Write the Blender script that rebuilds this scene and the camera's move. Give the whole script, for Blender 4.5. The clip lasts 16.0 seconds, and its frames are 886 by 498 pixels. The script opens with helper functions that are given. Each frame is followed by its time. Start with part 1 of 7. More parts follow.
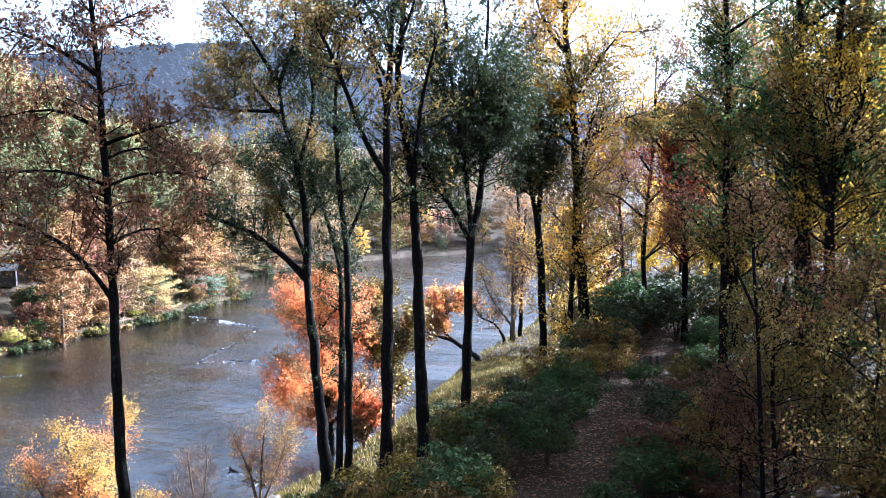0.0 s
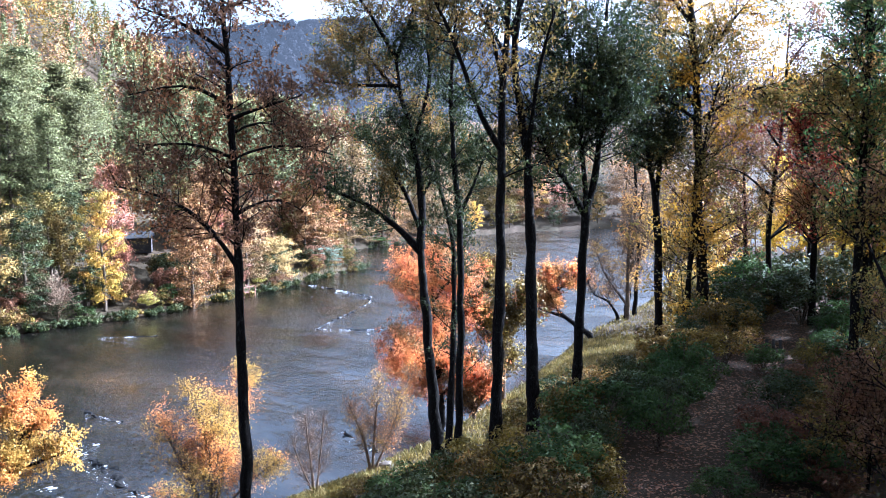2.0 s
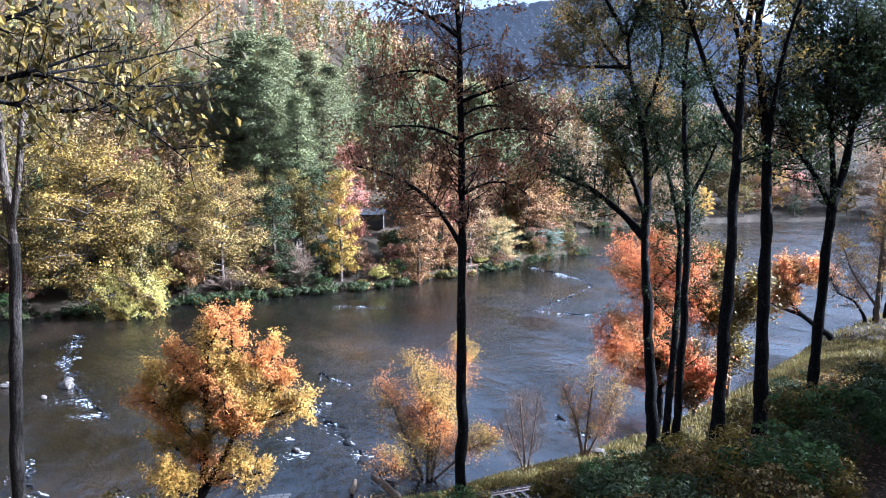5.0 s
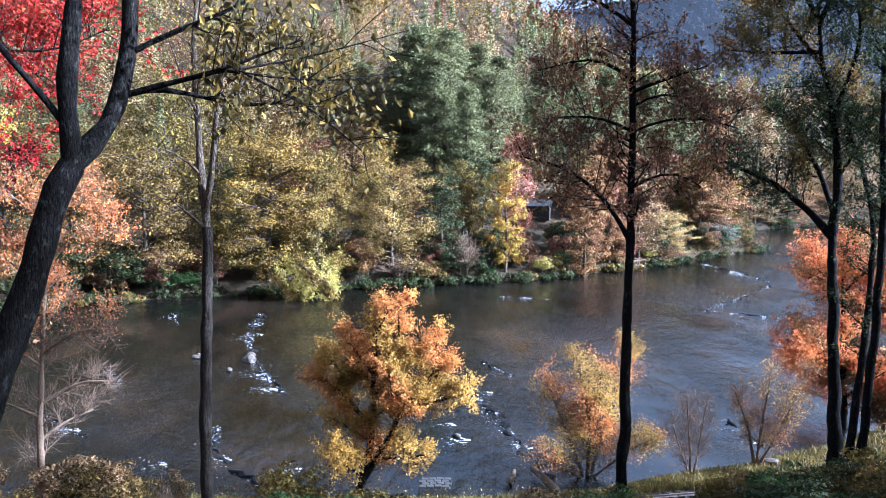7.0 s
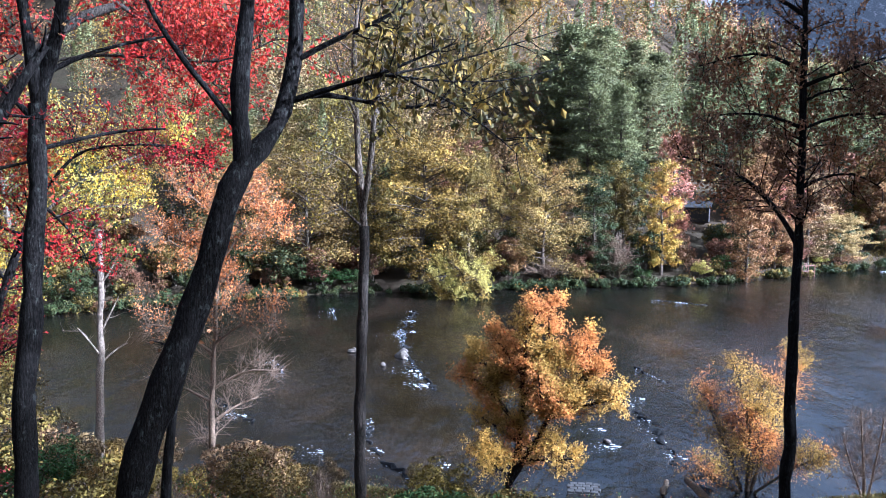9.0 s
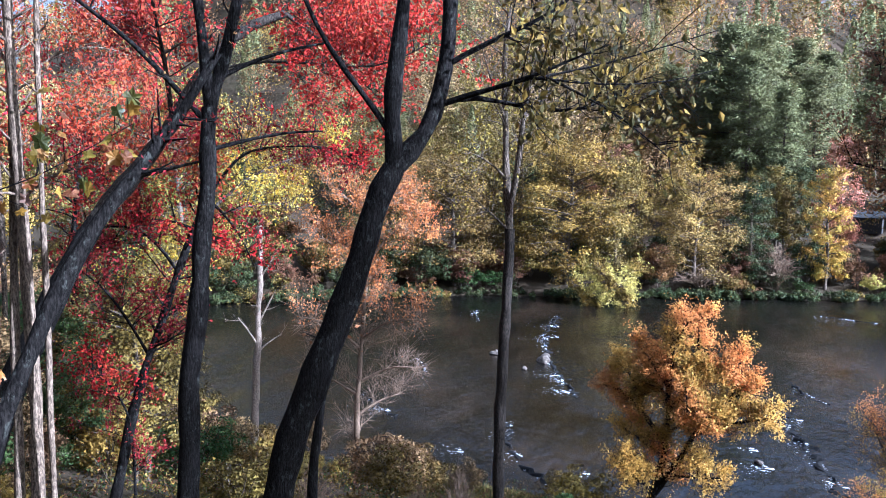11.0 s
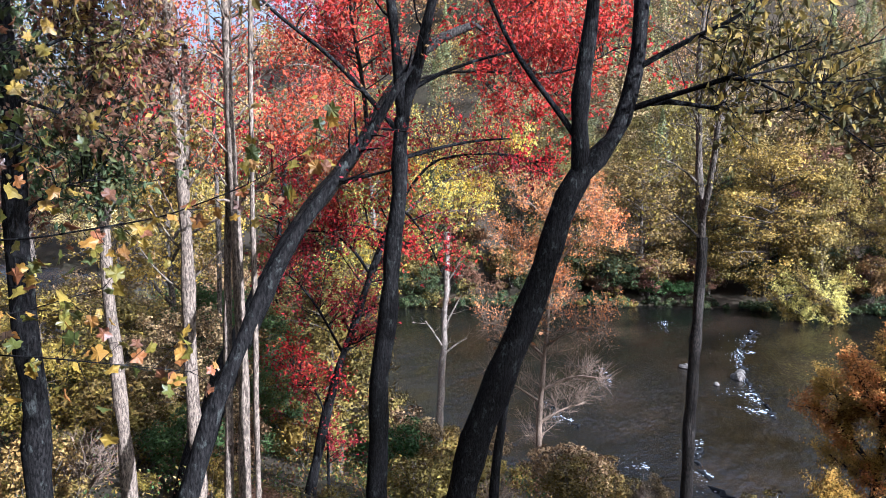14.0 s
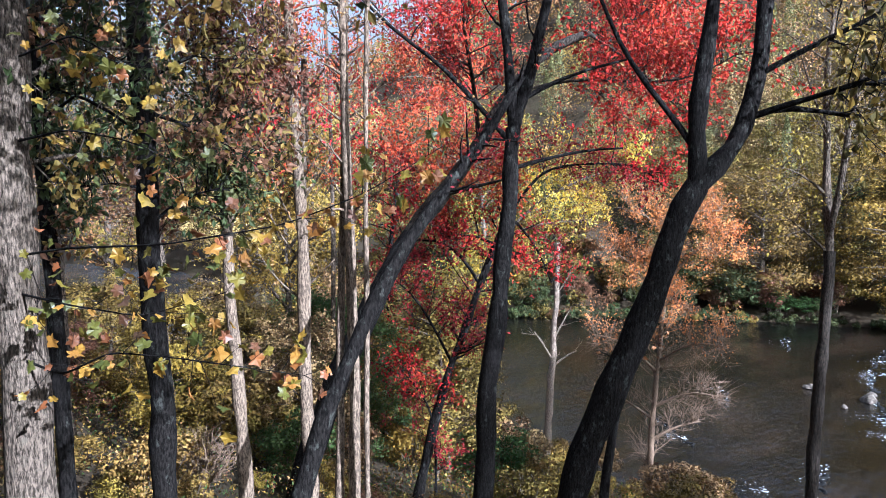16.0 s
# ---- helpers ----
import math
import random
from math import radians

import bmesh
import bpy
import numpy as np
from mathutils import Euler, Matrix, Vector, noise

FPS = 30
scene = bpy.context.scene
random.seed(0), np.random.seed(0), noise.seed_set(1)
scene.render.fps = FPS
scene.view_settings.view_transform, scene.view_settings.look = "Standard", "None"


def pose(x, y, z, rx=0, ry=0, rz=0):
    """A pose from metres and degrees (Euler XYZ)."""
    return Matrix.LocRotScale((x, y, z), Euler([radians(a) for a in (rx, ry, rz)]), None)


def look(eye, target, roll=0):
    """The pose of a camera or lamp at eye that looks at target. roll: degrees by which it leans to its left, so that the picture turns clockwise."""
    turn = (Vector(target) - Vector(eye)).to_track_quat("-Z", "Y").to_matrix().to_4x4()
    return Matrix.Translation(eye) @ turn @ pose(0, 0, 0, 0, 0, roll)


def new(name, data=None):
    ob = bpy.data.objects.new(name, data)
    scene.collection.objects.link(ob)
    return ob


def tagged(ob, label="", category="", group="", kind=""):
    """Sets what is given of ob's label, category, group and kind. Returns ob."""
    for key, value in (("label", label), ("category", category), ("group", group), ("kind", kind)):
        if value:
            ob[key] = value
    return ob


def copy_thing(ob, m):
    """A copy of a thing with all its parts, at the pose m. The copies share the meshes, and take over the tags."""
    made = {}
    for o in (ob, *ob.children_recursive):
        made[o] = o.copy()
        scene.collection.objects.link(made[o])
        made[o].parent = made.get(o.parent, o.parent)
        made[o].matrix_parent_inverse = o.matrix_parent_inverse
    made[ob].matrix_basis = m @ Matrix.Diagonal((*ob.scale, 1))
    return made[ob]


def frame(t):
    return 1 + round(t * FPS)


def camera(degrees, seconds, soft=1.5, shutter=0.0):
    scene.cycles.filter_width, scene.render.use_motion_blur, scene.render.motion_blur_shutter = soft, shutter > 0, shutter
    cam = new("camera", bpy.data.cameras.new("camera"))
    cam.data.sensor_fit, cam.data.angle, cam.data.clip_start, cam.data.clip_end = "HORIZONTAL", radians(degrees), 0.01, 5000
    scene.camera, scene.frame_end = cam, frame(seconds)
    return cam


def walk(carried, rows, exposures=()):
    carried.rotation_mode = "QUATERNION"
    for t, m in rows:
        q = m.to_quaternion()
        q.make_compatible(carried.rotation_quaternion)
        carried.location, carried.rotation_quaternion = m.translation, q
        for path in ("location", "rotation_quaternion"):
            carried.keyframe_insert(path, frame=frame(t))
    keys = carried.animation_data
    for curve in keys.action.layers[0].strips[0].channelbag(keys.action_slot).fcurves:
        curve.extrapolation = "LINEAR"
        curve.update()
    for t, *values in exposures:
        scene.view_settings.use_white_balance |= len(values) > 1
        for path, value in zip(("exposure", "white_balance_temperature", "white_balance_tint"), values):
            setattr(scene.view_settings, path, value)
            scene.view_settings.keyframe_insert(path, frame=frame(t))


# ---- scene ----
# ---- camera: it turns where it stands, on a porch above the hillside ----
EYE = (0.0, 0.0, 19.5)
cam = camera(57.74, 16.0, soft=0.7)
# seconds, yaw to the left, pitch, roll (degrees)
TURNS = [
    (0.0, 0.0, -3.55, -0.7), (0.5, 1.22, -3.78, -0.7), (1.0, 3.04, -4.18, -0.52), (1.5, 5.65, -4.73, -0.4),
    (2.0, 8.08, -5.31, -0.25), (2.5, 10.59, -5.86, -0.03), (3.0, 13.25, -6.02, 0.11), (3.5, 16.38, -5.95, 0.18),
    (4.0, 19.43, -6.02, 0.27), (6.5, 31.5, -7.33, 0.76), (7.0, 35.63, -7.32, 0.72), (7.5, 39.13, -7.37, 0.76),
    (8.0, 41.68, -7.33, 0.56), (8.5, 44.1, -7.25, 0.42), (9.0, 46.45, -7.36, 0.15), (11.5, 59.56, -7.32, 0.46),
    (12.0, 62.25, -7.47, 0.12), (12.5, 64.78, -7.27, -0.05), (13.0, 66.9, -7.01, -0.07), (13.5, 68.41, -6.9, -0.1),
    (14.0, 70.06, -6.76, -0.22), (14.5, 72.26, -6.53, -0.47), (15.0, 74.32, -6.32, -0.46), (15.5, 76.3, -6.16, -0.41),
    (16.0, 77.92, -6.01, -0.37),
]
walk(cam, [(t, pose(*EYE, 0, 0, yaw) @ pose(0, 0, 0, 90 + pitch) @ pose(0, 0, 0, 0, 0, roll)) for t, yaw, pitch, roll in TURNS],
     exposures=[(0.0, 2.46, 4750, 12), (4.0, 2.06, 4540, 13), (8.0, 1.72, 4500, 13), (11.5, 1.5, 4580, 14), (16.0, 1.42, 4850, 11)])

# ---- sky and sun ----
SUN_AZ, SUN_EL = 60.0, 30.0
world = bpy.data.worlds.new("autumn_sky")
scene.world = world
world.use_nodes = True
wn = world.node_tree.nodes
sky = wn.new("ShaderNodeTexSky")
sky.sky_type, sky.sun_disc = "NISHITA", False
sky.sun_elevation, sky.sun_rotation = radians(SUN_EL), radians(SUN_AZ)
sky.air_density, sky.dust_density, sky.ozone_density = 1.0, 8.0, 1.0
wn["Background"].inputs["Strength"].default_value = 0.13
veil = wn.new("ShaderNodeHueSaturation")
veil.inputs["Saturation"].default_value = 0.4
world.node_tree.links.new(sky.outputs[0], veil.inputs["Color"])
world.node_tree.links.new(veil.outputs[0], wn["Background"].inputs[0])
sun = new("sun", bpy.data.lights.new("sun", "SUN"))
sun.data.energy, sun.data.angle, sun.data.color = 8.9, radians(0.55), (1.0, 0.945, 0.9)
sun.matrix_world = look((0, 0, 60), (-math.sin(radians(SUN_AZ)) * math.cos(radians(SUN_EL)), -math.cos(radians(SUN_AZ)) * math.cos(radians(SUN_EL)), 60 - math.sin(radians(SUN_EL))))


# ---- materials ----
def material(name):
    m = bpy.data.materials.new(name)
    m.use_nodes = True
    return m, m.node_tree.nodes, m.node_tree.links, m.node_tree.nodes["Principled BSDF"]


def ramp(nodes, stops, mode="LINEAR"):
    r = nodes.new("ShaderNodeValToRGB")
    r.color_ramp.interpolation = mode
    while len(r.color_ramp.elements) < len(stops):
        r.color_ramp.elements.new(0.5)
    for e, (p, c) in zip(r.color_ramp.elements, stops):
        e.position, e.color = p, (*c, 1)
    return r


def noise_node(nodes, links, scale, detail=4, rough=0.55, stretch=None, coord="Object"):
    tc = nodes.new("ShaderNodeTexCoord")
    n = nodes.new("ShaderNodeTexNoise")
    n.inputs["Scale"].default_value, n.inputs["Detail"].default_value, n.inputs["Roughness"].default_value = scale, detail, rough
    if stretch:
        mp = nodes.new("ShaderNodeMapping")
        mp.inputs["Scale"].default_value = stretch
        links.new(tc.outputs[coord], mp.inputs[0])
        links.new(mp.outputs[0], n.inputs["Vector"])
    else:
        links.new(tc.outputs[coord], n.inputs["Vector"])
    return n


def bump(nodes, links, source, strength, distance, bsdf):
    b = nodes.new("ShaderNodeBump")
    b.inputs["Strength"].default_value, b.inputs["Distance"].default_value = strength, distance
    links.new(source, b.inputs["Height"])
    links.new(b.outputs[0], bsdf.inputs["Normal"])
    return b


def leaf_material(name, colours, translucency=0.38, rough=0.6, single=0.4):
    """Leaves: each leaf takes its own tone, and each tree shifts a little."""
    m, nodes, links, bsdf = material(name)
    geo, info = nodes.new("ShaderNodeNewGeometry"), nodes.new("ShaderNodeObjectInfo")
    stops = [(i / max(1, len(colours) - 1), c) for i, c in enumerate(colours)]
    r = ramp(nodes, stops)
    tc, tone = nodes.new("ShaderNodeTexCoord"), nodes.new("ShaderNodeTexNoise")
    tone.noise_dimensions = "4D"
    tone.inputs["Scale"].default_value, tone.inputs["Detail"].default_value = 0.9, 2
    shift = nodes.new("ShaderNodeMath")
    shift.operation = "MULTIPLY"
    shift.inputs[1].default_value = 40.0
    links.new(info.outputs["Random"], shift.inputs[0]), links.new(shift.outputs[0], tone.inputs["W"])
    links.new(tc.outputs["Object"], tone.inputs["Vector"])
    wide, both = nodes.new("ShaderNodeMapRange"), nodes.new("ShaderNodeMixRGB")
    wide.inputs["From Min"].default_value, wide.inputs["From Max"].default_value = 0.3, 0.7
    links.new(tone.outputs["Fac"], wide.inputs[0])
    both.inputs[0].default_value = single
    links.new(wide.outputs[0], both.inputs[1]), links.new(geo.outputs["Random Per Island"], both.inputs[2])
    links.new(both.outputs[0], r.inputs[0])
    n = noise_node(nodes, links, 0.55, 3)
    hsv = nodes.new("ShaderNodeHueSaturation")
    links.new(r.outputs[0], hsv.inputs["Color"])
    mr = nodes.new("ShaderNodeMapRange")
    mr.inputs["From Min"].default_value, mr.inputs["From Max"].default_value = 0.3, 0.7
    mr.inputs["To Min"].default_value, mr.inputs["To Max"].default_value = 0.55, 1.35
    links.new(n.outputs["Fac"], mr.inputs[0])
    each, own, both_values = nodes.new("ShaderNodeMath"), nodes.new("ShaderNodeMapRange"), nodes.new("ShaderNodeMath")
    each.operation, both_values.operation = "PINGPONG", "MULTIPLY"
    each.inputs[1].default_value = 0.137
    links.new(geo.outputs["Random Per Island"], each.inputs[0])
    own.inputs["From Max"].default_value = 0.137
    own.inputs["To Min"].default_value, own.inputs["To Max"].default_value = 0.7, 1.25
    links.new(each.outputs[0], own.inputs[0])
    links.new(mr.outputs[0], both_values.inputs[0]), links.new(own.outputs[0], both_values.inputs[1])
    links.new(both_values.outputs[0], hsv.inputs["Value"])
    mh = nodes.new("ShaderNodeMapRange")
    mh.inputs["To Min"].default_value, mh.inputs["To Max"].default_value = 0.488, 0.512
    links.new(info.outputs["Random"], mh.inputs[0])
    links.new(mh.outputs[0], hsv.inputs["Hue"])
    bsdf.inputs["Roughness"].default_value = rough
    bsdf.inputs["Specular IOR Level"].default_value = 0.15
    links.new(hsv.outputs[0], bsdf.inputs["Base Color"])
    tr, mix = nodes.new("ShaderNodeBsdfTranslucent"), nodes.new("ShaderNodeMixShader")
    links.new(hsv.outputs[0], tr.inputs["Color"])
    mix.inputs[0].default_value = translucency
    links.new(bsdf.outputs[0], mix.inputs[1])
    links.new(tr.outputs[0], mix.inputs[2])
    links.new(mix.outputs[0], nodes["Material Output"].inputs["Surface"])
    return m


def bark_material(name, dark, light, patch=None, depth=0.03):
    m, nodes, links, bsdf = material(name)
    fine = noise_node(nodes, links, 36.0, 6, 0.75, (1, 1, 0.3))
    r = ramp(nodes, [(0.43, dark), (0.58, light)])
    links.new(fine.outputs["Fac"], r.inputs[0])
    out = r.outputs[0]
    if patch:
        big = noise_node(nodes, links, 7.0, 7, 0.75, (1, 1, 0.6))
        rr = ramp(nodes, [(0.56, (0, 0, 0)), (0.64, (1, 1, 1))])
        links.new(big.outputs["Fac"], rr.inputs[0])
        mx = nodes.new("ShaderNodeMixRGB")
        links.new(rr.outputs[0], mx.inputs[0])
        links.new(out, mx.inputs[1])
        mx.inputs[2].default_value = (*patch, 1)
        out = mx.outputs[0]
    links.new(out, bsdf.inputs["Base Color"])
    bsdf.inputs["Roughness"].default_value = 0.9
    bsdf.inputs["Specular IOR Level"].default_value = 0.04
    ridge = noise_node(nodes, links, 24.0, 4, 0.65, (1, 1, 0.2))
    bump(nodes, links, ridge.outputs["Fac"], 1.0, depth, bsdf)
    return m


# dark bark taken near black, so the colour carries the trunks' shade
BARK_SHADE_DARK = bark_material("dark_bark", (0.003, 0.0026, 0.0023), (0.014, 0.012, 0.0105), (0.036, 0.036, 0.03))
# mid tone painting shade on the slender trunk, sun on the maple's limbs
BARK_PART_SHADED = bark_material("brown_bark", (0.012, 0.01, 0.008), (0.05, 0.04, 0.031), (0.03, 0.025, 0.02), 0.05)
BARK_GREY = bark_material("grey_bark", (0.028, 0.022, 0.016), (0.145, 0.112, 0.082), (0.1, 0.082, 0.06), 0.07)
BARK_PALE = bark_material("pale_bark", (0.05, 0.036, 0.025), (0.185, 0.137, 0.094), (0.06, 0.045, 0.032))
# pale wood lightened further: sunlight on the dead trunk is in the colour
BARK_PALE_SUNLIT = bark_material("bleached_wood", (0.1, 0.076, 0.056), (0.3, 0.235, 0.175), (0.14, 0.11, 0.08), 0.02)
TWIG_TAN = bark_material("bare_twigs", (0.085, 0.058, 0.038), (0.21, 0.145, 0.095), None, 0.005)

LEAF = {
    "rust": leaf_material("rust_leaves", [(0.165, 0.075, 0.025), (0.262, 0.128, 0.044), (0.232, 0.143, 0.051)], 0.15, single=0.30),
    "brown": leaf_material("brown_leaves", [(0.075, 0.04, 0.024), (0.185, 0.088, 0.045), (0.125, 0.072, 0.042)], 0.50),
    "orange": leaf_material("orange_leaves", [(0.58, 0.17, 0.045), (0.66, 0.25, 0.065), (0.6, 0.32, 0.07)], 0.55, single=0.30),
    "gold": leaf_material("gold_leaves", [(0.47, 0.265, 0.05), (0.54, 0.32, 0.062), (0.43, 0.27, 0.048)], 0.58, single=0.30),
    "yellow": leaf_material("yellow_leaves", [(0.5, 0.31, 0.02), (0.58, 0.36, 0.03), (0.36, 0.27, 0.035)], 0.50),
    "yellowolive": leaf_material("yellow_olive_leaves", [(0.145, 0.096, 0.016), (0.21, 0.138, 0.021), (0.27, 0.18, 0.027)], 0.15, single=0.30),
    "olive": leaf_material("olive_leaves", [(0.088, 0.064, 0.014), (0.14, 0.094, 0.018), (0.185, 0.124, 0.023)], 0.12, single=0.30),
    "beige": leaf_material("beige_leaves", [(0.19, 0.118, 0.03), (0.235, 0.15, 0.037), (0.21, 0.138, 0.03)], 0.12, single=0.30),
    "tan": leaf_material("tan_leaves", [(0.18, 0.11, 0.047), (0.24, 0.148, 0.062), (0.195, 0.124, 0.048)], 0.12, single=0.30),
    "lime": leaf_material("lime_leaves", [(0.4, 0.34, 0.06), (0.5, 0.42, 0.09), (0.3, 0.28, 0.06)]),
    "green": leaf_material("green_leaves", [(0.038, 0.068, 0.019), (0.06, 0.098, 0.026), (0.09, 0.112, 0.03)], 0.50),
    "darkgreen": leaf_material("dark_green_leaves", [(0.02, 0.034, 0.012), (0.04, 0.052, 0.016), (0.078, 0.066, 0.02)], 0.25),
    "silver": leaf_material("silver_green_leaves", [(0.11, 0.14, 0.095), (0.16, 0.19, 0.14), (0.075, 0.1, 0.06)]),
    "red": leaf_material("scarlet_leaves", [(0.25, 0.012, 0.01), (0.4, 0.026, 0.018), (0.39, 0.085, 0.022)], 0.35),
    "orangered": leaf_material("orange_red_leaves", [(0.42, 0.032, 0.022), (0.5, 0.065, 0.032), (0.46, 0.13, 0.045)], 0.45, single=0.5),
    "apricot": leaf_material("apricot_leaves", [(0.58, 0.2, 0.055), (0.64, 0.265, 0.068), (0.57, 0.31, 0.065)], 0.58, single=0.4),
    "darkred": leaf_material("dark_red_leaves", [(0.125, 0.012, 0.012), (0.225, 0.022, 0.018), (0.28, 0.06, 0.026)], 0.5),
    "pinkred": leaf_material("pink_red_leaves", [(0.34, 0.1, 0.07), (0.4, 0.15, 0.1), (0.3, 0.12, 0.06)], 0.20, single=0.30),
    "salmon": leaf_material("salmon_leaves", [(0.42, 0.14, 0.03), (0.48, 0.21, 0.05), (0.36, 0.19, 0.045)], 0.25, single=0.35),
    "needle": leaf_material("pine_needles", [(0.085, 0.09, 0.034), (0.135, 0.135, 0.05), (0.185, 0.178, 0.066)], 0.20, single=0.30),
    "mixed": leaf_material("yellow_green_leaves", [(0.066, 0.068, 0.02), (0.14, 0.112, 0.028), (0.25, 0.16, 0.034), (0.18, 0.085, 0.03)], 0.50),
    "ochre": leaf_material("ochre_leaves", [(0.34, 0.22, 0.07), (0.4, 0.27, 0.095), (0.3, 0.21, 0.065)], 0.2, single=0.3),
    "amber": leaf_material("amber_leaves", [(0.2, 0.19, 0.03), (0.42, 0.27, 0.035), (0.5, 0.24, 0.04)], 0.2, single=0.3),
    "hanging": leaf_material("hanging_leaves", [(0.045, 0.042, 0.013), (0.09, 0.07, 0.018), (0.14, 0.1, 0.023), (0.3, 0.2, 0.035)], 0.4, single=1.0),
    "fallen": leaf_material("fallen_leaves", [(0.088, 0.039, 0.019), (0.156, 0.078, 0.039), (0.205, 0.122, 0.064)], 0.1),
}


# ---- lie of the land ----
NEAR_SHORE = np.array([(-330, -250), (-140, -82), (-75, -9), (-58, 8), (-42, 21.5), (-29.8, 30), (-22.2, 36.0), (-18.2, 40.1), (-15.8, 44.4), (-13, 48.3), (-11.3, 51.8), (-8.8, 56), (-4, 70), (0, 84),
                       (3, 97), (6, 104), (13, 122), (18, 140), (26, 180), (45, 222), (80, 246), (160, 262), (420, 300)], float)
FAR_SHORE = np.array([(-420, -215), (-260, -105), (-172, -38), (-128, 6), (-98, 29), (-93, 45), (-87, 59), (-72, 82), (-56, 104), (-48, 130), (-40.6, 162),
                      (-47, 172), (-53, 200), (-36, 242), (-12, 272), (12, 287), (70, 298), (160, 312), (420, 345)], float)
TRACK = np.array([(-80, -22), (-40, 12), (-24.6, 27.3), (-11, 41.4), (-7.2, 46.2), (-1.2, 55.5), (3.4, 68), (8, 84), (12, 104), (22, 135), (34, 180)], float)
PATH = np.array([(-3, 4), (-0.5, 9), (2.4, 16.5), (5.4, 25), (8.6, 33), (11.5, 39.5), (17, 50), (26, 62)], float)


def side(p, line):
    """Distance to a polyline, positive to its right-hand side, for points p (n, 2)."""
    best = np.full(len(p), 1e9)
    sign = np.ones(len(p))
    for a, b in zip(line[:-1], line[1:]):
        d = b - a
        s = np.clip(((p - a) @ d) / (d @ d), 0, 1)
        q = p - a - s[:, None] * d
        dist = np.hypot(q[:, 0], q[:, 1])
        near = dist < best - 1e-9
        best = np.where(near, dist, best)
        sign = np.where(near, np.where(d[0] * (p[:, 1] - a[1]) - d[1] * (p[:, 0] - a[0]) > 0, -1.0, 1.0), sign)
    return best * sign


def smooth(x, a, b):
    t = np.clip((x - a) / (b - a), 0, 1)
    return t * t * (3 - 2 * t)


def wobble(p, scale, seed=0.0):
    x, y = p[:, 0] / scale + seed, p[:, 1] / scale - seed
    return (np.sin(x * 1.3 + 1.7 * np.sin(y * 0.9)) + np.sin(y * 1.7 + 1.3 * np.sin(x * 1.1 + 2)) + 0.5 * np.sin(2.3 * x + 3.1 * y)) / 2.5


def ground_height(p):
    p = np.atleast_2d(np.asarray(p, float))
    dn, df = side(p, NEAR_SHORE), -side(p, FAR_SHORE)
    near = np.interp(dn, [-8, -1, 0, 0.6, 2, 5, 7.5, 12, 20, 24, 28, 32, 43, 70, 120, 300, 900], [-1.2, -0.5, 0.02, 0.5, 0.85, 1.0, 1.4, 4.8, 7.2, 9.4, 10.6, 12.3, 14.4, 18, 36, 80, 110])
    flat = np.interp(dn, [-8, -1, 0, 1, 3, 10, 20, 35, 60, 120, 300, 900], [-1.2, -0.5, 0.02, 0.4, 0.9, 1.8, 4.5, 9.5, 17, 36, 80, 110])
    k = smooth(p[:, 1], 58, 95)
    near = near * (1 - k) + flat * k
    near += np.where(dn > 8, 0.25 * wobble(p, 3.0), 0) * smooth(dn, 8, 14)
    q = side(p, PATH)
    along = np.interp(p[:, 1], [0, 16, 40, 60], [13.4, 13.05, 12.85, 12.4])
    w = (1 - smooth(np.abs(q), 2.0, 4.5)) * smooth(p[:, 1], -4, 4) * (1 - smooth(p[:, 1], 46, 60))
    near = near * (1 - w) + (along + 0.04 * wobble(p, 0.8)) * w
    tr = 1 - smooth(np.abs(side(p, TRACK)), 1.7, 3.2)
    near = near * (1 - tr) + 1.15 * tr
    far = np.interp(df, [-8, -1, 0, 0.8, 3, 12, 35, 80, 160, 300, 500, 900], [-1.2, -0.5, 0.02, 0.7, 1.3, 2.4, 6, 15, 30, 55, 70, 90])
    hill = 78 * np.exp(-(((p[:, 0] + 235) / 125) ** 2 + ((p[:, 1] - 190) / 150) ** 2)) * smooth(df, 10, 140)
    far = far + hill + 1.6 * wobble(p, 30.0) * smooth(df, 15, 60)
    z = np.where(dn > 0, near, np.where(df > 0, far, np.minimum(np.interp(dn, [-8, -1, 0], [-1.2, -0.5, 0.02]), np.interp(df, [-8, -1, 0], [-1.2, -0.5, 0.02]))))
    return z


def ground_at(x, y):
    return float(ground_height([(x, y)])[0])


# ---- mesh tools ----
def mesh_object(name, verts, faces, mat, parent=None, smooth_faces=True, label="", origin=(0, 0, 0), normals=None):
    """One mesh object out of arrays: faces is a list of (n, k) index arrays."""
    verts = np.asarray(verts, np.float32) - np.asarray(origin, np.float32)
    me = bpy.data.meshes.new(name)
    me.vertices.add(len(verts))
    me.vertices.foreach_set("co", verts.ravel())
    faces = [np.asarray(f, np.int32) for f in faces if len(f)]
    loops = np.concatenate([f.ravel() for f in faces])
    sizes = np.concatenate([np.full(len(f), f.shape[1], np.int32) for f in faces])
    me.loops.add(len(loops))
    me.loops.foreach_set("vertex_index", loops)
    me.polygons.add(len(sizes))
    me.polygons.foreach_set("loop_start", np.concatenate([[0], np.cumsum(sizes)[:-1]]).astype(np.int32))
    me.polygons.foreach_set("loop_total", sizes)
    me.polygons.foreach_set("use_smooth", np.full(len(sizes), smooth_faces))
    me.materials.append(mat)
    me.update(calc_edges=True)
    if normals is not None:
        me.attributes.new("custom_normal", "FLOAT_VECTOR", "POINT").data.foreach_set("vector", np.asarray(normals, np.float32).ravel())
    ob = new(name, me)
    ob.location = origin
    if parent:
        ob.parent = parent
        ob.location = Vector(origin) - parent.location
    if label:
        tagged(ob, label)
    return ob


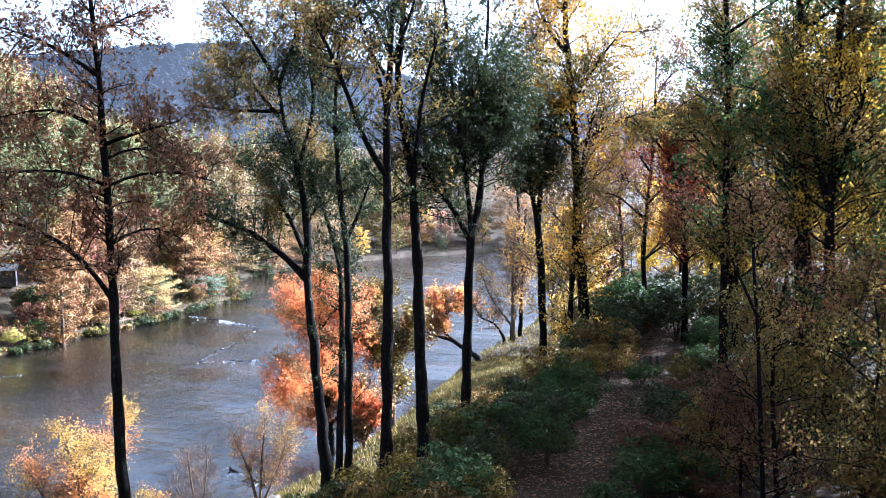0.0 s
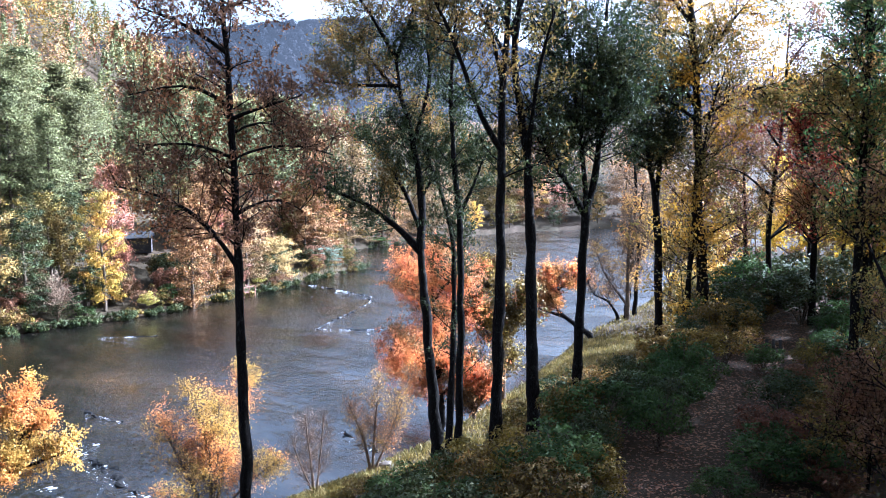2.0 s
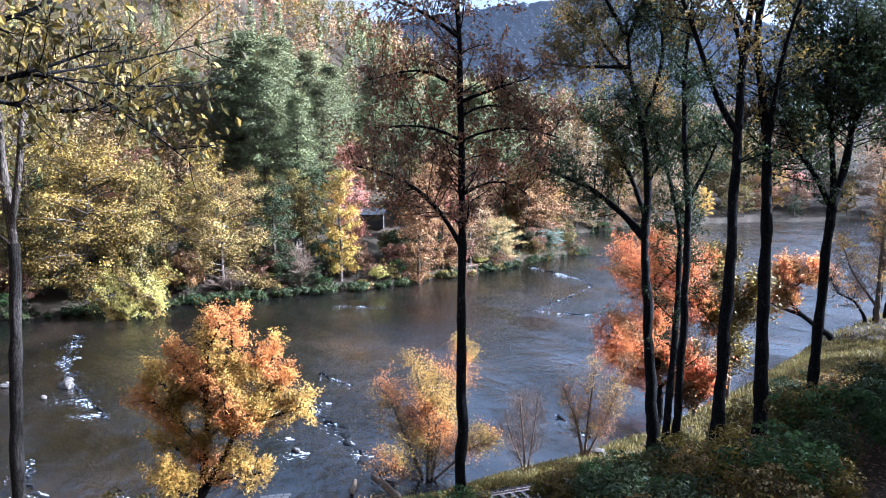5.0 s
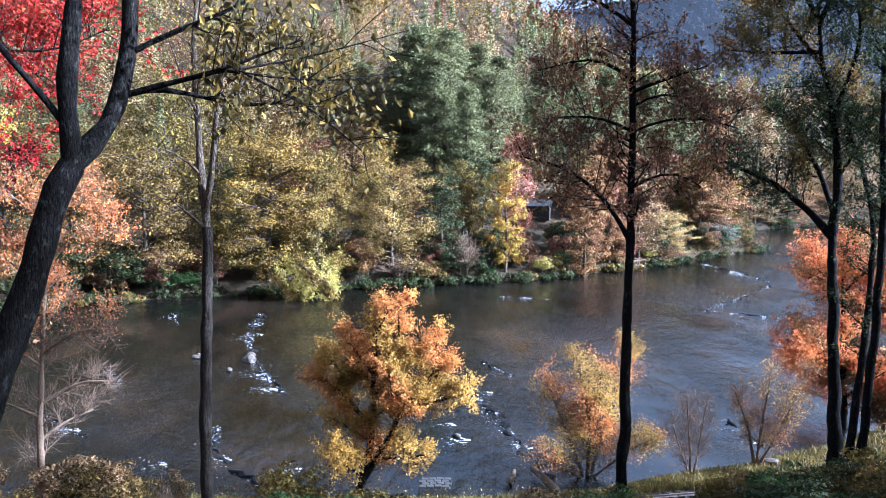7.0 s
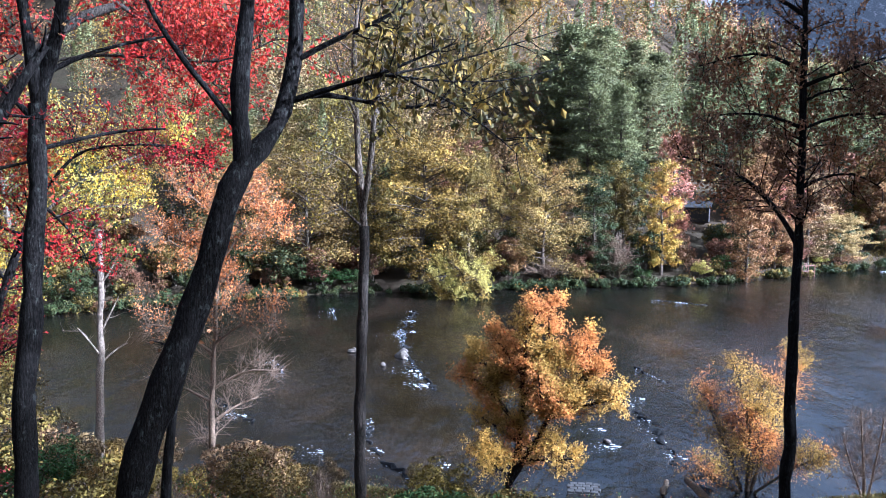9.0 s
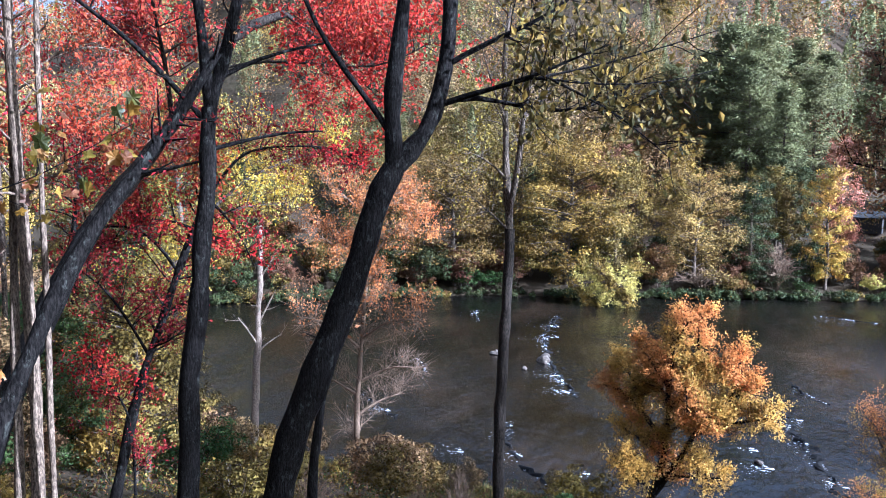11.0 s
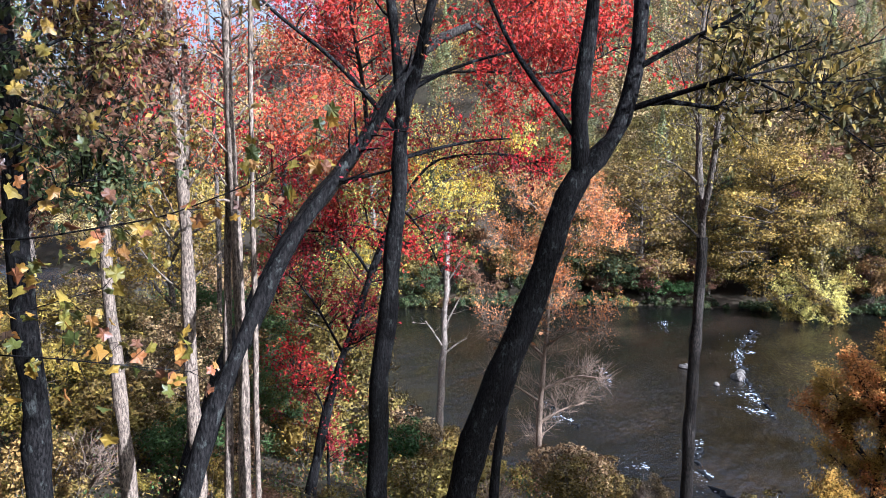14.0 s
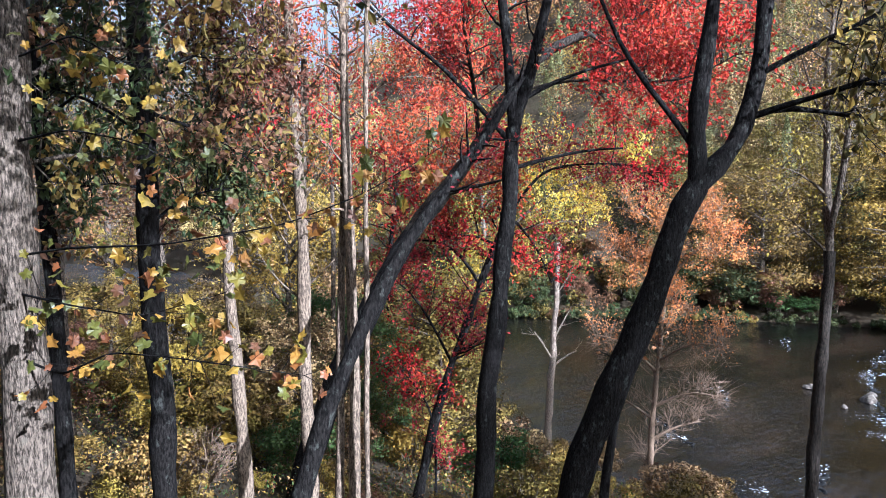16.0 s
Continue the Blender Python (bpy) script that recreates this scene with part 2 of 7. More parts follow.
def part(name, bm, mat, parent, label=""):
    me = bpy.data.meshes.new(name)
    bm.to_mesh(me)
    bm.free()
    me.materials.append(mat)
    ob = new(name, me)
    ob.parent = parent
    if label:
        tagged(ob, label)
    return ob


class Wood:
    """Collects tapered tubes for one trunk with its limbs and twigs."""

    def __init__(self):
        self.v, self.q, self.n = [], [], 0

    def tubes(self, pts, radii, sides):
        """pts (m, k, 3), radii (m, k)."""
        pts, radii = np.asarray(pts, float), np.asarray(radii, float)
        m, k, _ = pts.shape
        tan = np.gradient(pts, axis=1)
        tan /= np.linalg.norm(tan, axis=2, keepdims=True) + 1e-9
        ref = np.where(np.abs(tan[:, :1, 2:3]) > 0.8, np.array([1.0, 0, 0]), np.array([0, 0, 1.0]))
        a = np.cross(tan, np.broadcast_to(ref, tan.shape))
        a /= np.linalg.norm(a, axis=2, keepdims=True) + 1e-9
        b = np.cross(tan, a)
        ang = np.arange(sides) * 2 * math.pi / sides
        ring = a[:, :, None, :] * np.cos(ang)[None, None, :, None] + b[:, :, None, :] * np.sin(ang)[None, None, :, None]
        v = pts[:, :, None, :] + ring * radii[:, :, None, None]
        idx = np.arange(m * k * sides).reshape(m, k, sides) + self.n
        nxt = np.roll(idx, -1, axis=2)
        q = np.stack([idx[:, :-1], nxt[:, :-1], nxt[:, 1:], idx[:, 1:]], -1).reshape(-1, 4)
        self.v.append(v.reshape(-1, 3))
        self.q.append(q)
        self.n += m * k * sides

    def object(self, name, mat, parent, label=""):
        return mesh_object(name, np.concatenate(self.v), [np.concatenate(self.q)], mat, parent, True, label, tuple(parent.location))


def resample(pts, step):
    pts = np.asarray(pts, float)
    d = np.r_[0, np.cumsum(np.linalg.norm(np.diff(pts, axis=0), axis=1))]
    n = max(3, int(d[-1] / step) + 1)
    s = np.linspace(0, d[-1], n)
    out = np.stack([np.interp(s, d, pts[:, i]) for i in range(3)], 1)
    for _ in range(2):
        out[1:-1] = (out[:-2] + 2 * out[1:-1] + out[2:]) / 4
    return out


def unit(v):
    return v / (np.linalg.norm(v, axis=-1, keepdims=True) + 1e-9)


def leaf_faces(at, size, rng, droop=0.3, outward=None, wide=0.55, facing=None, jitter=0.55):
    """Folded four-cornered leaves at the points given."""
    n = len(at)
    axis = unit(rng.normal(size=(n, 3)) + np.array([0, 0, -droop]))
    if outward is not None:
        axis = unit(axis + outward)
    across = unit(np.cross(axis, rng.normal(size=(n, 3))))
    if facing is not None:
        look_to = unit(unit(facing) + jitter * rng.normal(size=(n, 3)))
        across = unit(np.cross(axis, look_to))
        axis = np.cross(look_to, across)
    up = np.cross(across, axis)
    s = (size * rng.uniform(0.65, 1.3, n))[:, None]
    tip = at + axis * s
    mid = at + axis * s * 0.45
    l = mid + across * s * wide * 0.5 + up * s * 0.1
    r = mid - across * s * wide * 0.5 + up * s * 0.1
    v = np.stack([at, l, tip, r], 1).reshape(-1, 3)
    i = np.arange(n)[:, None] * 4
    return v, np.concatenate([i + [0, 2, 1], i + [0, 3, 2]])


def clump_leaves(at, size, rng, out, wide=0.7, jitter=0.5):
    """Small three-cornered leaves that lie over a clump and take its round shading."""
    n = len(at)
    to = unit(unit(out) + jitter * rng.normal(size=(n, 3)))
    axis = unit(np.cross(to, rng.normal(size=(n, 3))))
    across = np.cross(to, axis)
    s = (size * rng.uniform(0.6, 1.35, n))[:, None]
    v = np.stack([at - across * s * wide * 0.5, at + across * s * wide * 0.5, at + axis * s], 1)
    flip = (np.cross(v[:, 1] - v[:, 0], v[:, 2] - v[:, 0]) * to).sum(1) < 0
    v[flip] = v[flip][:, [1, 0, 2]]
    soft = unit(unit(out) + 0.85 * jitter * rng.normal(size=(n, 3)))
    return v.reshape(-1, 3), np.arange(3 * n).reshape(-1, 3), np.repeat(soft, 3, axis=0)


def scatter_branches(path, rad, count, lo, hi, length, rng, up=0.25, forward=0.35, k=4):
    """count side branches off a path: (count, k, 3) points and their lengths."""
    s = rng.uniform(lo, hi, count) * (len(path) - 1)
    i = np.minimum(s.astype(int), len(path) - 2)
    p = path[i] + (path[i + 1] - path[i]) * (s - i)[:, None]
    tan = unit(path[i + 1] - path[i])
    d = rng.normal(size=(count, 3))
    d -= tan * (d * tan).sum(1, keepdims=True)
    d = unit(unit(d) + forward * tan + np.array([0, 0, up]))
    ln = length * rng.uniform(0.5, 1.15, count) * (1.15 - 0.55 * s / len(path))
    steps = np.linspace(0, 1, k)
    bend = rng.normal(size=(count, 3)) * 0.22 + np.array([0, 0, 0.18])
    pts = p[:, None] + d[:, None] * (ln[:, None] * steps)[..., None] + bend[:, None] * (ln[:, None] * steps**2)[..., None]
    return pts, ln


def thing(name, at, label, category, group="", kind=""):
    ob = new(name)
    ob.empty_display_size = 0.2
    ob.location = at
    return tagged(ob, label, category, group, kind)


# ---- ground, river ----
def soil_material():
    m, nodes, links, bsdf = material("leaf_littered_soil")
    a = noise_node(nodes, links, 0.35, 6, 0.6)
    b = noise_node(nodes, links, 14.0, 5, 0.7)
    c = noise_node(nodes, links, 0.06, 3, 0.5)
    ra = ramp(nodes, [(0.3, (0.014, 0.01, 0.007)), (0.52, (0.036, 0.024, 0.016)), (0.7, (0.027, 0.025, 0.011))])
    rb = ramp(nodes, [(0.4, (0.011, 0.008, 0.006)), (0.6, (0.05, 0.032, 0.02)), (0.72, (0.15, 0.085, 0.045))])
    rc = ramp(nodes, [(0.4, (0.024, 0.028, 0.009)), (0.6, (0.055, 0.04, 0.02))])
    links.new(a.outputs["Fac"], ra.inputs[0]), links.new(b.outputs["Fac"], rb.inputs[0]), links.new(c.outputs["Fac"], rc.inputs[0])
    m1, m2 = nodes.new("ShaderNodeMixRGB"), nodes.new("ShaderNodeMixRGB")
    m1.inputs[0].default_value, m2.inputs[0].default_value = 0.45, 0.25
    links.new(ra.outputs[0], m1.inputs[1]), links.new(rb.outputs[0], m1.inputs[2])
    links.new(m1.outputs[0], m2.inputs[1]), links.new(rc.outputs[0], m2.inputs[2])
    links.new(m2.outputs[0], bsdf.inputs["Base Color"])
    bsdf.inputs["Roughness"].default_value = 0.95
    bsdf.inputs["Specular IOR Level"].default_value = 0.1
    bump(nodes, links, b.outputs["Fac"], 0.8, 0.06, bsdf)
    return m


SOIL = soil_material()


def build_ground():
    def axis(marks):
        out = []
        for (a, b, step) in marks:
            out += list(np.arange(a, b, step))
        return np.array(out + [marks[-1][1]])
    gx = axis([(-4200, -900, 300), (-900, -420, 40), (-420, -150, 9), (-150, -50, 2.5), (-50, 25, 0.8), (25, 60, 2.5), (60, 200, 9), (200, 900, 50), (900, 4200, 300)])
    gy = axis([(-4200, -900, 300), (-900, -200, 50), (-200, -40, 8), (-40, -8, 2), (-8, 62, 0.8), (62, 150, 2), (150, 330, 5), (330, 900, 30), (900, 4200, 300)])
    X, Y = np.meshgrid(gx, gy)
    p = np.stack([X.ravel(), Y.ravel()], 1)
    v = np.column_stack([p, ground_height(p)])
    i = np.arange(len(v)).reshape(X.shape)
    q = np.stack([i[:-1, :-1], i[:-1, 1:], i[1:, 1:], i[1:, :-1]], -1).reshape(-1, 4)
    g = mesh_object("ground", v, [q], SOIL)
    tagged(g, "brown leaf-littered hillside soil falling to a river", "ground", kind="structure")


build_ground()


def water_material():
    m, nodes, links, bsdf = material("river_water")
    tc = nodes.new("ShaderNodeTexCoord")
    mp = nodes.new("ShaderNodeMapping")
    mp.inputs["Rotation"].default_value = (0, 0, radians(-44))
    links.new(tc.outputs["Object"], mp.inputs[0])

    def field(scale, detail, stretch, rough=0.6, bend=0.0):
        st, n = nodes.new("ShaderNodeMapping"), nodes.new("ShaderNodeTexNoise")
        st.inputs["Scale"].default_value = (*stretch, 1.0)
        links.new(mp.outputs[0], st.inputs[0])
        n.inputs["Scale"].default_value, n.inputs["Detail"].default_value, n.inputs["Roughness"].default_value, n.inputs["Distortion"].default_value = scale, detail, rough, bend
        links.new(st.outputs[0], n.inputs["Vector"])
        return n.outputs["Fac"]

    # the stony bed shows through: brown gravel bars and dark channels
    r = ramp(nodes, [(0.38, (0.0008, 0.0011, 0.0012)), (0.52, (0.0045, 0.0038, 0.003)), (0.62, (0.015, 0.0098, 0.0062)), (0.74, (0.05, 0.027, 0.012))])
    links.new(field(0.075, 8, (1.0, 0.55), 0.68, 0.4), r.inputs[0])
    links.new(r.outputs[0], bsdf.inputs["Base Color"])
    bsdf.inputs["Roughness"].default_value = 0.07
    bsdf.inputs["IOR"].default_value = 1.52
    # ripples run across the current; smooth and broken reaches alternate
    reach = nodes.new("ShaderNodeMapRange")
    reach.inputs["From Min"].default_value, reach.inputs["From Max"].default_value = 0.4, 0.62
    reach.inputs["To Min"].default_value, reach.inputs["To Max"].default_value = 0.25, 1.0
    links.new(field(0.11, 3, (1.0, 0.5)), reach.inputs[0])
    fine, long = field(2.4, 5, (1.0, 0.4)), field(0.6, 4, (1.0, 0.3), 0.55, 0.5)
    add, times = nodes.new("ShaderNodeMath"), nodes.new("ShaderNodeMath")
    add.operation, times.operation = "MULTIPLY_ADD", "MULTIPLY"
    add.inputs[1].default_value = 0.9
    links.new(long, add.inputs[0]), links.new(fine, add.inputs[2])
    links.new(add.outputs[0], times.inputs[0]), links.new(reach.outputs[0], times.inputs[1])
    bump(nodes, links, times.outputs[0], 1.0, 0.2, bsdf)
    return m


def build_water():
    gx, gy = np.arange(-420, 421, 20.0), np.arange(-200, 350, 10.0)
    X, Y = np.meshgrid(gx, gy)
    v = np.column_stack([X.ravel(), Y.ravel(), np.zeros(X.size)])
    i = np.arange(len(v)).reshape(X.shape)
    q = np.stack([i[:-1, :-1], i[:-1, 1:], i[1:, 1:], i[1:, :-1]], -1).reshape(-1, 4)
    c = v[q].mean(1)[:, :2]
    wet = (side(c, NEAR_SHORE) < 16) & (side(c, FAR_SHORE) > -16)
    w = mesh_object("water", v, [q[wet]], water_material())
    tagged(w, "dark shallow river water with ripples", "river", kind="structure")


build_water()


# ---- trees ----
def hero_tree(name, base, limbs, bark, leaves, label, seed, bare=0.3, sec=(10, 1.6), ter=(7, 0.6), per=5, size=0.13, up=0.25,
              group="hillside trees", depth=0.6, limb_from=0.25, trunk_sec=0, twig=0.006, droop=0.3, category="tree", zmin=-99.0, by_limb=None, skip=(), leaf_above=-99.0, over=(), soft=0.0, limb_bark=None):
    """A tree given by its trunk and main limbs: (root radius, tip radius, [(sideways, height)]) in the plane that faces the porch."""
    rng = np.random.default_rng(seed)
    x, y = base
    d = math.hypot(x, y)
    ux, uy, fx, fy = y / d, -x / d, x / d, y / d
    z0 = ground_at(x, y)
    top = thing(name, (x, y, z0), label, category, group)
    wood, boughs, tw, owner, grown = Wood(), [], [], [], []
    for j, (r0, r1, pts) in enumerate(limbs):
        pts = np.array(pts, float)
        slope = 0.0 if j == 0 or (j == 1 and r0 > 0.19) else rng.uniform(-depth, depth)
        away = slope * np.abs(pts[:, 0] - pts[0, 0]) + (0 if j == 0 else slope * 0.25 * (pts[:, 1] - pts[0, 1]))
        P = np.column_stack([x + ux * pts[:, 0] + fx * away, y + uy * pts[:, 0] + fy * away, pts[:, 1]])
        if j == 0 or pts[0, 1] < z0 + 2.5:
            foot = P[0].copy()
            foot[2] = ground_at(foot[0], foot[1]) - 0.4
            if P[0, 2] > foot[2] + 0.3:
                P = np.vstack([foot, P])
        if j and grown and pts[0, 1] >= z0 + 2.5:
            wood_points = np.concatenate(grown)
            gap = wood_points[np.argmin(np.linalg.norm(wood_points - P[0], axis=1))] - P[0]
            if np.linalg.norm(gap) < 1.0:
                P = P + gap * np.linspace(1, 0, len(P))[:, None]
        path = resample(P, 0.45)
        if len(path) > 4:
            knock = rng.normal(size=(len(path), 3)) * [1, 1, 0]
            knock[1:-1] = (knock[:-2] + 2 * knock[1:-1] + knock[2:]) / 4
            path[1:-1] += knock[1:-1] * 0.16 * r0
        rad = np.interp(np.linspace(0, 1, len(path)), [0, 1], [r0, r1])
        if path[0, 2] < z0 + 1:
            rad *= 1 + 0.5 * np.exp(-(path[:, 2] - path[0, 2]) / 0.5)
        grown.append(resample(path, 0.08))
        rad *= 1 + 0.08 * rng.normal(size=len(path))
        bit = wood
        if j:
            bit = Wood()
            boughs.append(bit)
        bit.tubes(path[None], rad[None], 13 if r0 > 0.08 else 6)
        lo = bare if j == 0 else limb_from
        n = trunk_sec if j == 0 else sec[0]
        length = np.linalg.norm(np.diff(path, axis=0), axis=1).sum()
        n = int(n * min(1.6, max(0.4, length / 5)))
        if n == 0 or j in skip:
            continue
        b, ln = scatter_branches(path, rad, n, lo, 1.0, sec[1], rng, up)
        bit.tubes(b, np.linspace(1, 0.3, b.shape[1])[None] * np.full((n, 1), min(0.03, 0.35 * r1 + 0.008)), 4)
        for k in range(n):
            t, tl = scatter_branches(b[k], None, ter[0], 0.15, 1.0, ter[1], rng, 0.15, 0.6, 3)
            tw.append(t)
            owner += [j] * len(t)
            bit.tubes(t[:, [0, 2]], np.array([1.0, 0.4])[None] * np.full((len(t), 1), twig), 3)
    # extra boughs; those starting high are unseen and only added for shade
    for pts in over:
        low = pts[0][2] < 21.2
        n, r = (10, 0.03) if low else (52, 0.07)
        pts = np.array(pts, float)
        wood_points = np.concatenate(grown)
        gap = wood_points[np.argmin(np.linalg.norm(wood_points - pts[0], axis=1))] - pts[0]
        if np.linalg.norm(gap) < 2.5:
            pts = pts + gap * np.linspace(1, 0, len(pts))[:, None]
        path = resample(pts, 0.45)
        wood.tubes(path[None], np.linspace(r, 0.3 * r, len(path))[None], 6)
        b, _ = scatter_branches(path, None, n, 0.25, 1.0, 1.3 if low else 2.0, rng, -0.2 if low else 0.15)
        wood.tubes(b, np.linspace(0.012 if low else 0.02, 0.006, b.shape[1])[None] * np.ones((n, 1)), 4)
        for k in range(n):
            t, _ = scatter_branches(b[k], None, 5 if low else 12, 0.15, 1.0, 0.6 if low else 0.9, rng, -0.1 if low else 0.15, 0.6, 3)
            tw.append(t)
            owner += [0] * len(t)
            wood.tubes(t[:, [0, 2]], np.array([1.0, 0.4])[None] * np.full((len(t), 1), twig), 3)
    if tw:
        tw = np.concatenate(tw)
    stem = wood.object("trunk", bark, top)
    for bit in boughs:
        bit.object("limb", limb_bark or bark, top).parent = stem
    if tw is not None and len(tw) and per > 0:
        s = rng.uniform(0.2, 1.05, (len(tw), per))
        at = tw[:, 0][:, None] + (tw[:, 2] - tw[:, 0])[:, None] * s[..., None] + rng.normal(size=(len(tw), per, 3)) * (0.09 if soft else size * 0.5)
        at = at.reshape(-1, 3)
        keep = at[:, 2] > leaf_above + rng.normal(size=len(at)) * 0.8
        share = np.cumsum([w for _, w in leaves])
        # a clump of twigs takes one colour: pick by place
        pick = (0.5 + 0.5 * np.sin(at @ np.array([1.1, 0.7, 1.3]) + seed) * 0.9 + rng.uniform(-0.2, 0.2, len(at))).clip(0, 0.999) * share[-1]
        which = np.searchsorted(share, pick, side="right")
        if by_limb:
            limb_of = np.repeat(np.array([by_limb.get(j, -1) for j in range(len(limbs))])[owner], per)
            which = np.where(limb_of >= 0, limb_of, which)
        for w, (mat, _) in enumerate(leaves):
            sel = at[(which == w) & keep]
            if len(sel):
                if soft:
                    mid = at.mean(0)
                    out = soft * unit((sel - mid) * [1, 1, 0.8]) + 0.5 * unit(np.sin(sel * 1.7 + seed) + 0.5 * np.sin(sel[:, [1, 2, 0]] * 3.1)) + [0, 0, 0.25]
                    v, f, nr = clump_leaves(sel, size * 1.1, rng, out, 0.7, 0.7)
                    mesh_object("crown", v, [f], LEAF[mat], top, True, "", tuple(top.location), nr)
                    continue
                v, f = leaf_faces(sel, size, rng, droop)
                mesh_object("crown", v, [f], LEAF[mat], top, False, "", tuple(top.location))
    return top


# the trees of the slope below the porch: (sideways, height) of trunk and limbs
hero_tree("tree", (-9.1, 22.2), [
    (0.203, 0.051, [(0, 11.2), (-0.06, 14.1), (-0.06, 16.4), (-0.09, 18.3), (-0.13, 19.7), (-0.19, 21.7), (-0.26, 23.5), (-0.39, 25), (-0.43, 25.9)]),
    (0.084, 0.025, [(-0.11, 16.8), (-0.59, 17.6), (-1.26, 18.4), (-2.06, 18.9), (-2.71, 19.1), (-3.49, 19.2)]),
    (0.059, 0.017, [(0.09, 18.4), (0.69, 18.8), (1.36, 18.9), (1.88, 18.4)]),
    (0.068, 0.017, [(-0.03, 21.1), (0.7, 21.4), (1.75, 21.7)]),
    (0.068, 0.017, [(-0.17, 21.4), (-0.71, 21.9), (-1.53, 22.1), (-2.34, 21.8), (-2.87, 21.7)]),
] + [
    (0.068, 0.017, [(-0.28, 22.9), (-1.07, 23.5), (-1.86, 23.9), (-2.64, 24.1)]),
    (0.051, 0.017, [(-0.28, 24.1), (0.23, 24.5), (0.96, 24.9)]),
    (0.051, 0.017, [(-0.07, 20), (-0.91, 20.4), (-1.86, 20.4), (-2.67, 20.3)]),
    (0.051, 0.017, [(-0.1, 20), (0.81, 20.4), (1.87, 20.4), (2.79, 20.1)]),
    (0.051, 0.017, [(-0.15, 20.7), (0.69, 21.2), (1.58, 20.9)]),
], BARK_SHADE_DARK, [("brown", 0.6), ("rust", 0.4)], "thin dark tree with sparse rust-brown leaves", 1, bare=0.55, sec=(34, 1.7), trunk_sec=40, ter=(9, 0.65), per=8, size=0.12)
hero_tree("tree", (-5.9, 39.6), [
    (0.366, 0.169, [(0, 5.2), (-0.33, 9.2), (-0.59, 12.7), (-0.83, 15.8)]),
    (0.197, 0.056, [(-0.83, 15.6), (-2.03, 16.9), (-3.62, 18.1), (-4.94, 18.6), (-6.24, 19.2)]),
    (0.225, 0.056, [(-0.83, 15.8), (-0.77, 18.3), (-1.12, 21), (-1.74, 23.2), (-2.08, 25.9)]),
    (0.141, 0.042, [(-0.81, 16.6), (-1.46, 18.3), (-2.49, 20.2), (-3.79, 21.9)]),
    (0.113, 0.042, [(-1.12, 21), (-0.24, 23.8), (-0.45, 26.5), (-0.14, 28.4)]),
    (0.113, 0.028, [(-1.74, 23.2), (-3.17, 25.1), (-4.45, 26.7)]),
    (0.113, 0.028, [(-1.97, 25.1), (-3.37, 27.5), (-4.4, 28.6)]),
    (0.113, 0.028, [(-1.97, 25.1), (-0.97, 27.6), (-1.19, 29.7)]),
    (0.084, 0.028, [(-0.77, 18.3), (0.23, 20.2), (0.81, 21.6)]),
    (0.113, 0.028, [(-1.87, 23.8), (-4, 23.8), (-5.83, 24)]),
], BARK_SHADE_DARK, [("darkgreen", 0.75), ("mixed", 0.25)], "dark forked tree with dense green leaves turning yellow", 2, bare=0.9, sec=(36, 2.2), ter=(11, 0.9), per=13, size=0.13, by_limb={6: 1, 7: 1, 9: 1})
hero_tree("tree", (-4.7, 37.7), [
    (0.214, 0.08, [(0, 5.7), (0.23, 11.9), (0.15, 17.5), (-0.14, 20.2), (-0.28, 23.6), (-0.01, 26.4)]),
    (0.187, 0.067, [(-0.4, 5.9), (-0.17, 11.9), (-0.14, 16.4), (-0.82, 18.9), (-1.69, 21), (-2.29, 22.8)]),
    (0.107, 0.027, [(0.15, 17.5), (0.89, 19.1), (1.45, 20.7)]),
], BARK_SHADE_DARK, [("darkgreen", 1.0)], "slender twin-stemmed tree with dark green leaves", 3, bare=0.5, sec=(28, 1.7), trunk_sec=34, ter=(11, 0.8), per=13, size=0.125)
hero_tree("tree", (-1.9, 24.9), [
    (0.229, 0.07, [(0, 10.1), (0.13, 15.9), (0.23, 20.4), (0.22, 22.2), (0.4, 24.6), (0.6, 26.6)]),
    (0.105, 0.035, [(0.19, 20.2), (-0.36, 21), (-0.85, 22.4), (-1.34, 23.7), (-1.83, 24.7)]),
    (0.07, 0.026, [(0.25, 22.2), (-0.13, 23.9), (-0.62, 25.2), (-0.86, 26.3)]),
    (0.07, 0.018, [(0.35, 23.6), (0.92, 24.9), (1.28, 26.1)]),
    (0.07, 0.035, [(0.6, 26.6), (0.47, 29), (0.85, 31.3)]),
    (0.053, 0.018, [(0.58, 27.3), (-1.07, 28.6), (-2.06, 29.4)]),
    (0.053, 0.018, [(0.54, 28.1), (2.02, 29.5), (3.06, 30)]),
], BARK_SHADE_DARK, [("mixed", 0.6), ("darkgreen", 0.4)], "tall straight dark trunk with thin yellow-green leaves", 4, bare=0.6, sec=(24, 1.9), trunk_sec=14, ter=(10, 0.8), per=11, size=0.115)
